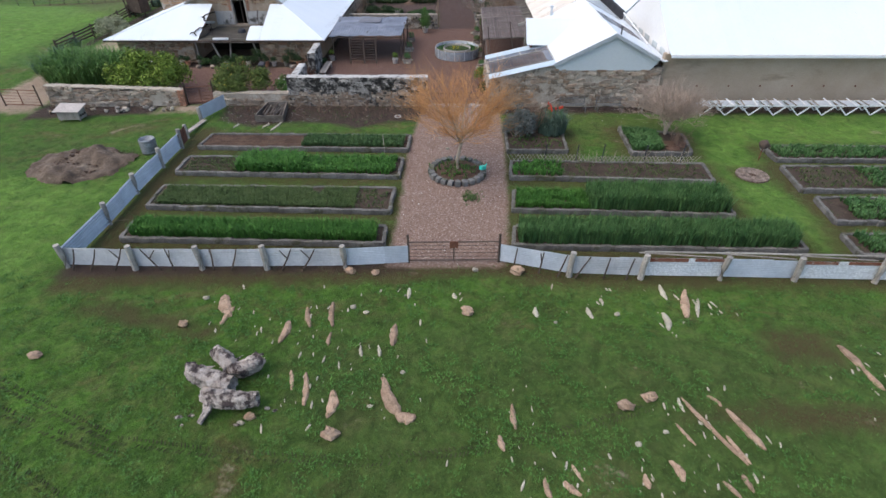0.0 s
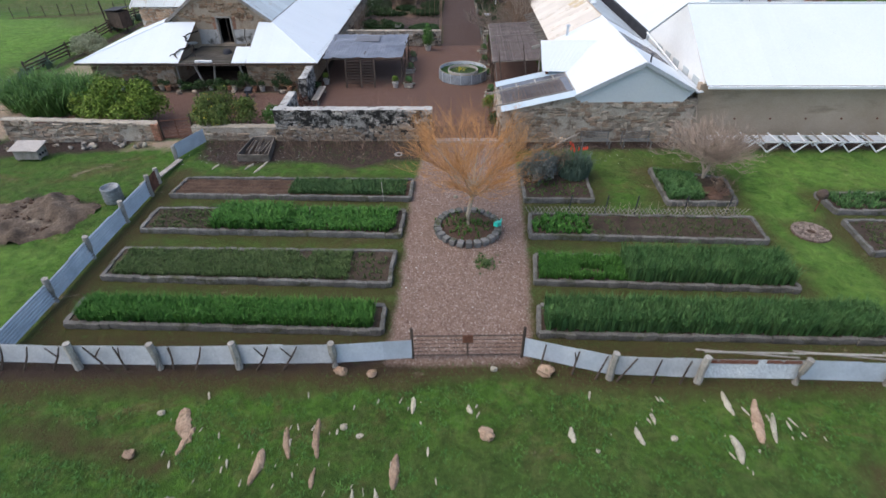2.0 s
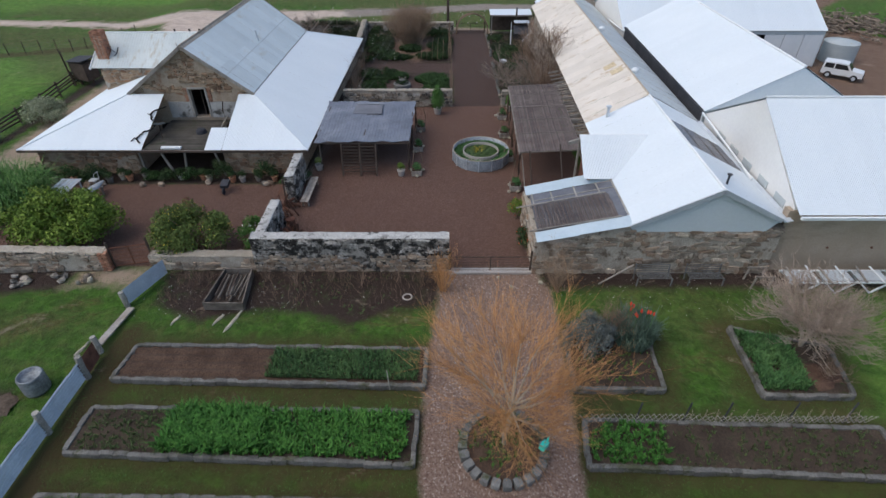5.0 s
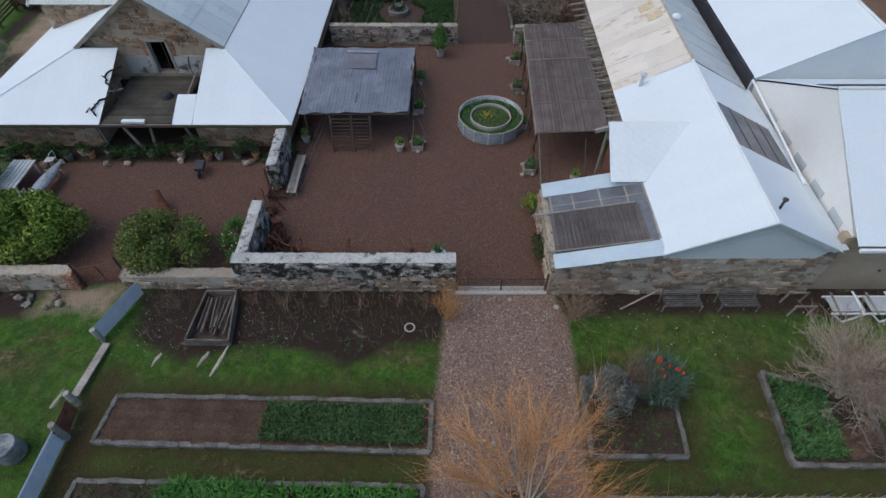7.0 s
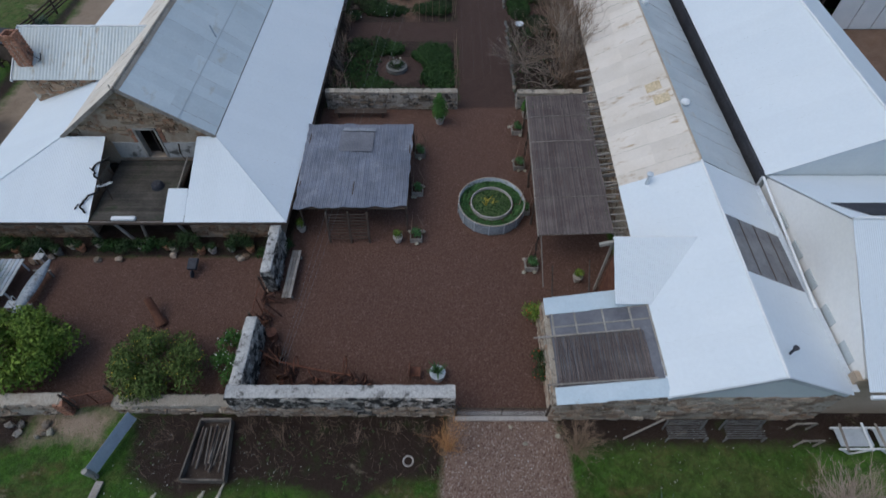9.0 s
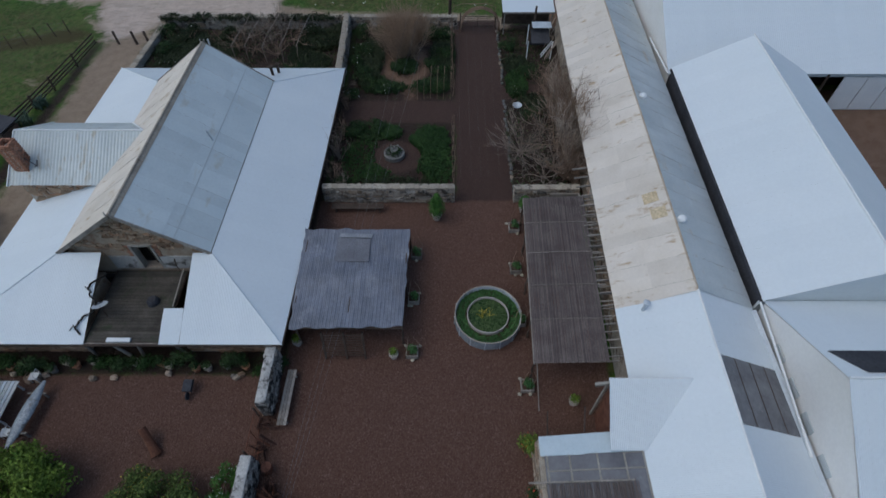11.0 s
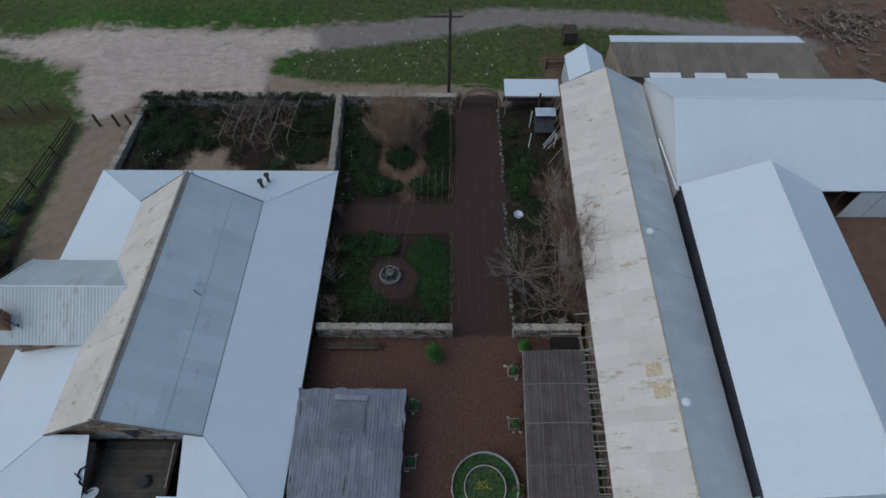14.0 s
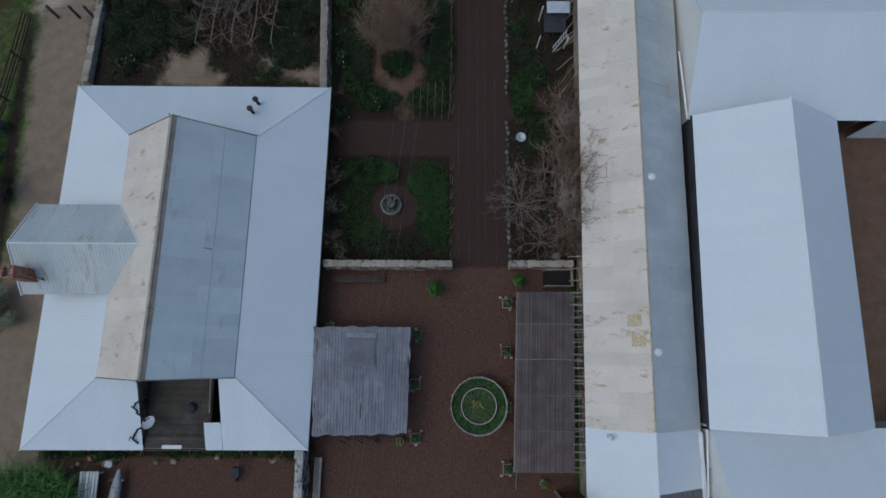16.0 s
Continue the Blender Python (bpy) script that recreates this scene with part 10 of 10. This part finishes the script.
# ---- beyond the buildings ----
def utility_pole():
    ob = thing("utility_pole", (-0.75, 78.7, 0), "tall dark timber power pole with thin wires", "power pole")
    part("pole", G().tube([(-0.75, 78.7, 0), (-0.7, 78.7, 8.2)], [0.16, 0.11], 10), M_DARKWOOD, ob)
    part("crossarm", G().box(-2.7, 78.62, 7.5, 0.3, 78.74, 7.62), M_DARKWOOD, ob)
    for x in (-2.6, -1.6, -0.5):
        pts = []
        for k in range(13):
            s = k / 12
            pts.append((x + (-5.6 - 0.9 * (x + 1.6)) * s, 78.6 - 44 * s, 7.65 - 2.6 * s - 1.6 * s * (1 - s)))
        part("wire", G().tube(pts, 0.0048, 4), M_WIRE, ob)


def timber_fence(pts, label, gap=2.3):
    ob = thing("timber_fence", (*pts[0], 0), label, "fence")
    rng = random.Random(len(pts))
    for a, b in zip(pts, pts[1:]):
        A, B = Vector((*a, 0)), Vector((*b, 0))
        n = max(1, int((B - A).length / gap))
        for k in range(n):
            p, q = A.lerp(B, k / n), A.lerp(B, (k + 1) / n)
            part("post", G().tube([(p.x, p.y, 0), (p.x + rng.uniform(-0.06, 0.06), p.y, 1.25)], 0.08, 6), M_DARKWOOD, ob)
            for z in (0.3, 0.55, 0.8, 1.08):
                part("rail", G().beam((p.x, p.y, z + rng.uniform(-0.05, 0.05)), (q.x, q.y, z + rng.uniform(-0.05, 0.05)), 0.04, 0.1), M_DARKWOOD, ob)


def car():
    """White two-door off-roader seen from its side."""
    m = pose(34.5, 62.2, 0, 0, 0, -38) @ Matrix.Scale(0.8, 4)
    ob = new("car")
    ob.matrix_world = Matrix.Identity(4)
    ob.location = (34.5, 62.2, 0)
    ORIGIN[ob] = Vector((34.5, 62.2, 0))
    tagged(ob, "white boxy off-road car parked on bare dirt", "car")
    T = lambda pts: [tuple(m @ Vector(p)) for p in pts]
    white = mat("white_car_paint", (0.72, 0.73, 0.74), (0.76, 0.77, 0.78), 1, 8, 0.3, 0, 0, grain=0.03, spec=0.5)
    dark = mat("tinted_car_glass", (0.02, 0.022, 0.025), (0.03, 0.032, 0.036), 1, 8, 0.1, 0, 0, spec=0.6)
    prof = [(-2.0, 0.45), (-2.0, 0.95), (-1.95, 1.7), (-0.6, 1.74), (0.35, 1.7), (0.85, 1.1), (1.9, 0.98), (2.0, 0.9), (2.0, 0.45)]

    def extrude(g, p, w0, w1):
        n = len(p)
        g.add(T([(x, -w0, z) for x, z in p] + [(x, w1, z) for x, z in p]), [tuple(range(n)), tuple(reversed(range(n, 2 * n)))] + [(i, n + i, n + (i + 1) % n, (i + 1) % n) for i in range(n)])
        return g

    part("body", extrude(G(), prof, 0.82, 0.82), white, ob)
    for s in (-1, 1):
        for p in ([(-1.8, 1.1), (-1.75, 1.6), (-0.9, 1.62), (-0.9, 1.1)], [(-0.8, 1.1), (-0.8, 1.62), (0.25, 1.6), (0.62, 1.1)]):
            g = G()
            y0, y1 = (-0.835, -0.815) if s < 0 else (0.815, 0.835)
            n = 4
            g.add(T([(x, y0, z) for x, z in p] + [(x, y1, z) for x, z in p]), [tuple(range(n)), tuple(reversed(range(n, 2 * n)))] + [(i, n + i, n + (i + 1) % n, (i + 1) % n) for i in range(n)])
            part("window", g, dark, ob, "dark side window")
        for x in (-1.25, 1.25):
            c = [m @ Vector((x, s * 0.7, 0.36)), m @ Vector((x, s * 0.88, 0.36))]
            w = part("wheel", G().tube(c, 0.29, 18), M_BLACK, ob, "black tyre")
            part("rim", G().tube([m @ Vector((x, s * 0.86, 0.36)), m @ Vector((x, s * 0.9, 0.36))], 0.16, 12), M_GALV, w)
    for a, b in (((0.40, -0.7, 1.66), (0.84, 0.7, 1.14)), ((-2.02, -0.65, 1.15), (-1.99, 0.65, 1.6))):
        x0, y0, z0 = a
        x1, y1, z1 = b
        part("windscreen", G().add(T([(x0 + 0.03, y0, z0), (x0 + 0.03, y1, z0), (x1 + 0.03, y1, z1), (x1 + 0.03, y0, z1), (x0 - 0.02, y0, z0), (x0 - 0.02, y1, z0), (x1 - 0.02, y1, z1), (x1 - 0.02, y0, z1)]),
                                   [(0, 1, 2, 3), (7, 6, 5, 4), (0, 4, 5, 1), (1, 5, 6, 2), (2, 6, 7, 3), (3, 7, 4, 0)]), dark, ob, "dark window glass")
    part("bumper", extrude(G(), [(1.98, 0.42), (1.98, 0.62), (2.12, 0.6), (2.12, 0.44)], 0.8, 0.8), M_DARKWALL, ob)
    part("bumper", extrude(G(), [(-2.12, 0.42), (-2.12, 0.62), (-1.98, 0.62), (-1.98, 0.42)], 0.8, 0.8), M_DARKWALL, ob)


def yard_beyond():
    rng = random.Random(91)
    wt = thing("water_tank", (37.0, 67.2, 0), "round corrugated iron water tank", "water tank")
    prof = [(0.02, 0.0)]
    for k in range(20):
        prof += [(1.5, k * 0.09), (1.53, k * 0.09 + 0.045)]
    g = G()
    g.smooth = True
    part("tank", g.lathe((37.0, 67.2, 0), prof + [(1.5, 1.8), (0.02, 1.95)], 36), M_ROOF_WEATHERED, wt)
    g = G()
    for k in range(520):
        x, y = (46.5 + rng.gauss(0, 4.0), 80 + rng.gauss(0, 3.0)) if k < 360 else (38 + rng.gauss(0, 2.2), 88.5 + rng.gauss(0, 1.4))
        a = rng.uniform(0, 3.14)
        L = rng.uniform(0.5, 1.6)
        z = abs(rng.gauss(0, 0.3)) + 0.1
        g.tube([(x - math.cos(a) * L / 2, y - math.sin(a) * L / 2, z), (x + math.cos(a) * L / 2, y + math.sin(a) * L / 2, z + rng.uniform(-0.15, 0.25))], rng.uniform(0.04, 0.12), 6)
    solid("firewood_heap", g, mat("firewood", (0.11, 0.085, 0.065), (0.28, 0.225, 0.175), 2, 16, 0.95, 0, 0.4, island=0.4), "untidy heap of cut firewood and scrap", "firewood", "stuff")
    timber_fence([(-32.9, 46.5), (-32.9, 55.0), (-33.6, 62.9), (-32.8, 67.7), (-32.0, 74.3)], "dark timber post-and-rail fence along the drive")
    timber_fence([(8.2, 82.0), (12.8, 82.4), (13.0, 84.5)], "dark timber yard fence")
    wf = thing("wire_fence", (-44, 74, float(fall(-44, 74))), "thin dark posts and wires of the paddock fence", "fence")
    tops = []
    for k in range(13):
        x, y = -35.6 - 1.45 * k, 76.6 - 0.02 * k - 0.035 * k * k
        z = float(fall(x, y))
        part("post", G().tube([(x, y, z - 0.05), (x + rng.uniform(-0.08, 0.08), y, z + rng.uniform(1.15, 1.4))], 0.04, 6), M_DARKWOOD, wf)
        tops.append((x, y, z))
    for h in (0.4, 0.75, 1.1):
        part("wire", G().tube([(x, y, z + h) for x, y, z in tops], 0.005, 4), M_WIRE, wf)
    for x, y in ((-28.6, 74.5), (-27.5, 74.5), (-30.2, 74.5)):
        ob = thing("gate_stump_post", (x, y, 0), "short leaning dark post beside the drive", "post", "posts by the drive")
        part("post", G().tube([(x, y, 0), (x - 0.15, y + 0.2, 1.1)], 0.11, 7), M_DARKWOOD, ob)
    cr = thing("stock_crate", (10.7, 86.3, 0), "small dark stock crate beside the track", "crate")
    part("crate", G().box(10.2, 85.6, 0.2, 11.4, 87.0, 1.3), M_DARKWOOD, cr)
    for x in (10.25, 11.3):
        part("leg", G().box(x, 85.7, 0, x + 0.1, 85.8, 0.25), M_DARKWOOD, cr)
    fr = thing("dark_tank_stand", (-32.4, 60.2, 0), "dark timber tank stand by the drive", "stand")
    part("box", G().prism([(-33.5, 60.6), (-31.8, 59.8), (-31.5, 61.2), (-33.2, 61.9)], 0.5, 1.95), M_DARKWOOD, fr)
    part("pole", G().tube([(-33.5, 60.3, 0), (-33.7, 60.4, 2.9)], 0.07, 7), M_DARKWOOD, fr)
    part("roof", G().slab([(-33.7, 60.5, 2.0), (-31.7, 59.6, 2.25), (-31.3, 61.3, 2.3), (-33.3, 62.1, 2.05)], 0.04), M_DARKWALL, fr)
    for x in (-33.0, -31.9):
        part("leg", G().box(x, 60.5, 0, x + 0.12, 60.62, 0.52), M_DARKWOOD, fr)
    n = 5000
    r = np.random.RandomState(92)
    p = np.stack([r.uniform(-70, 40, n), r.uniform(79, 125, n), np.zeros(n)], 1)
    bad = np.maximum(np.maximum(region(DRIVE, p[:, 0], p[:, 1]), region(TRACK, p[:, 0], p[:, 1])), region(SOIL, p[:, 0], p[:, 1])) > -0.1
    p[:, 2] = fall(p[:, 0], p[:, 1])
    stuff("paddock_grass", blades(p[~bad], 0.09, 0.02, 1.2, 8, 93, 0.5), L_GRASS, "green paddock grass", "grass")
    q = np.stack([r.normal(-6, 7, 60), r.normal(84, 2.4, 60), np.full(60, 0.1)], 1)
    q = q[(region(DRIVE, q[:, 0], q[:, 1]) < -0.3) & (q[:, 1] > 80)]
    stuff("paddock_flowers", leaves(q, np.full((len(q), 3), 0.12), 260, 0.06, 94, 0.2), L_WHITE, "white wild flowers in the rough grass", "flowers")


utility_pole()
car()
yard_beyond()
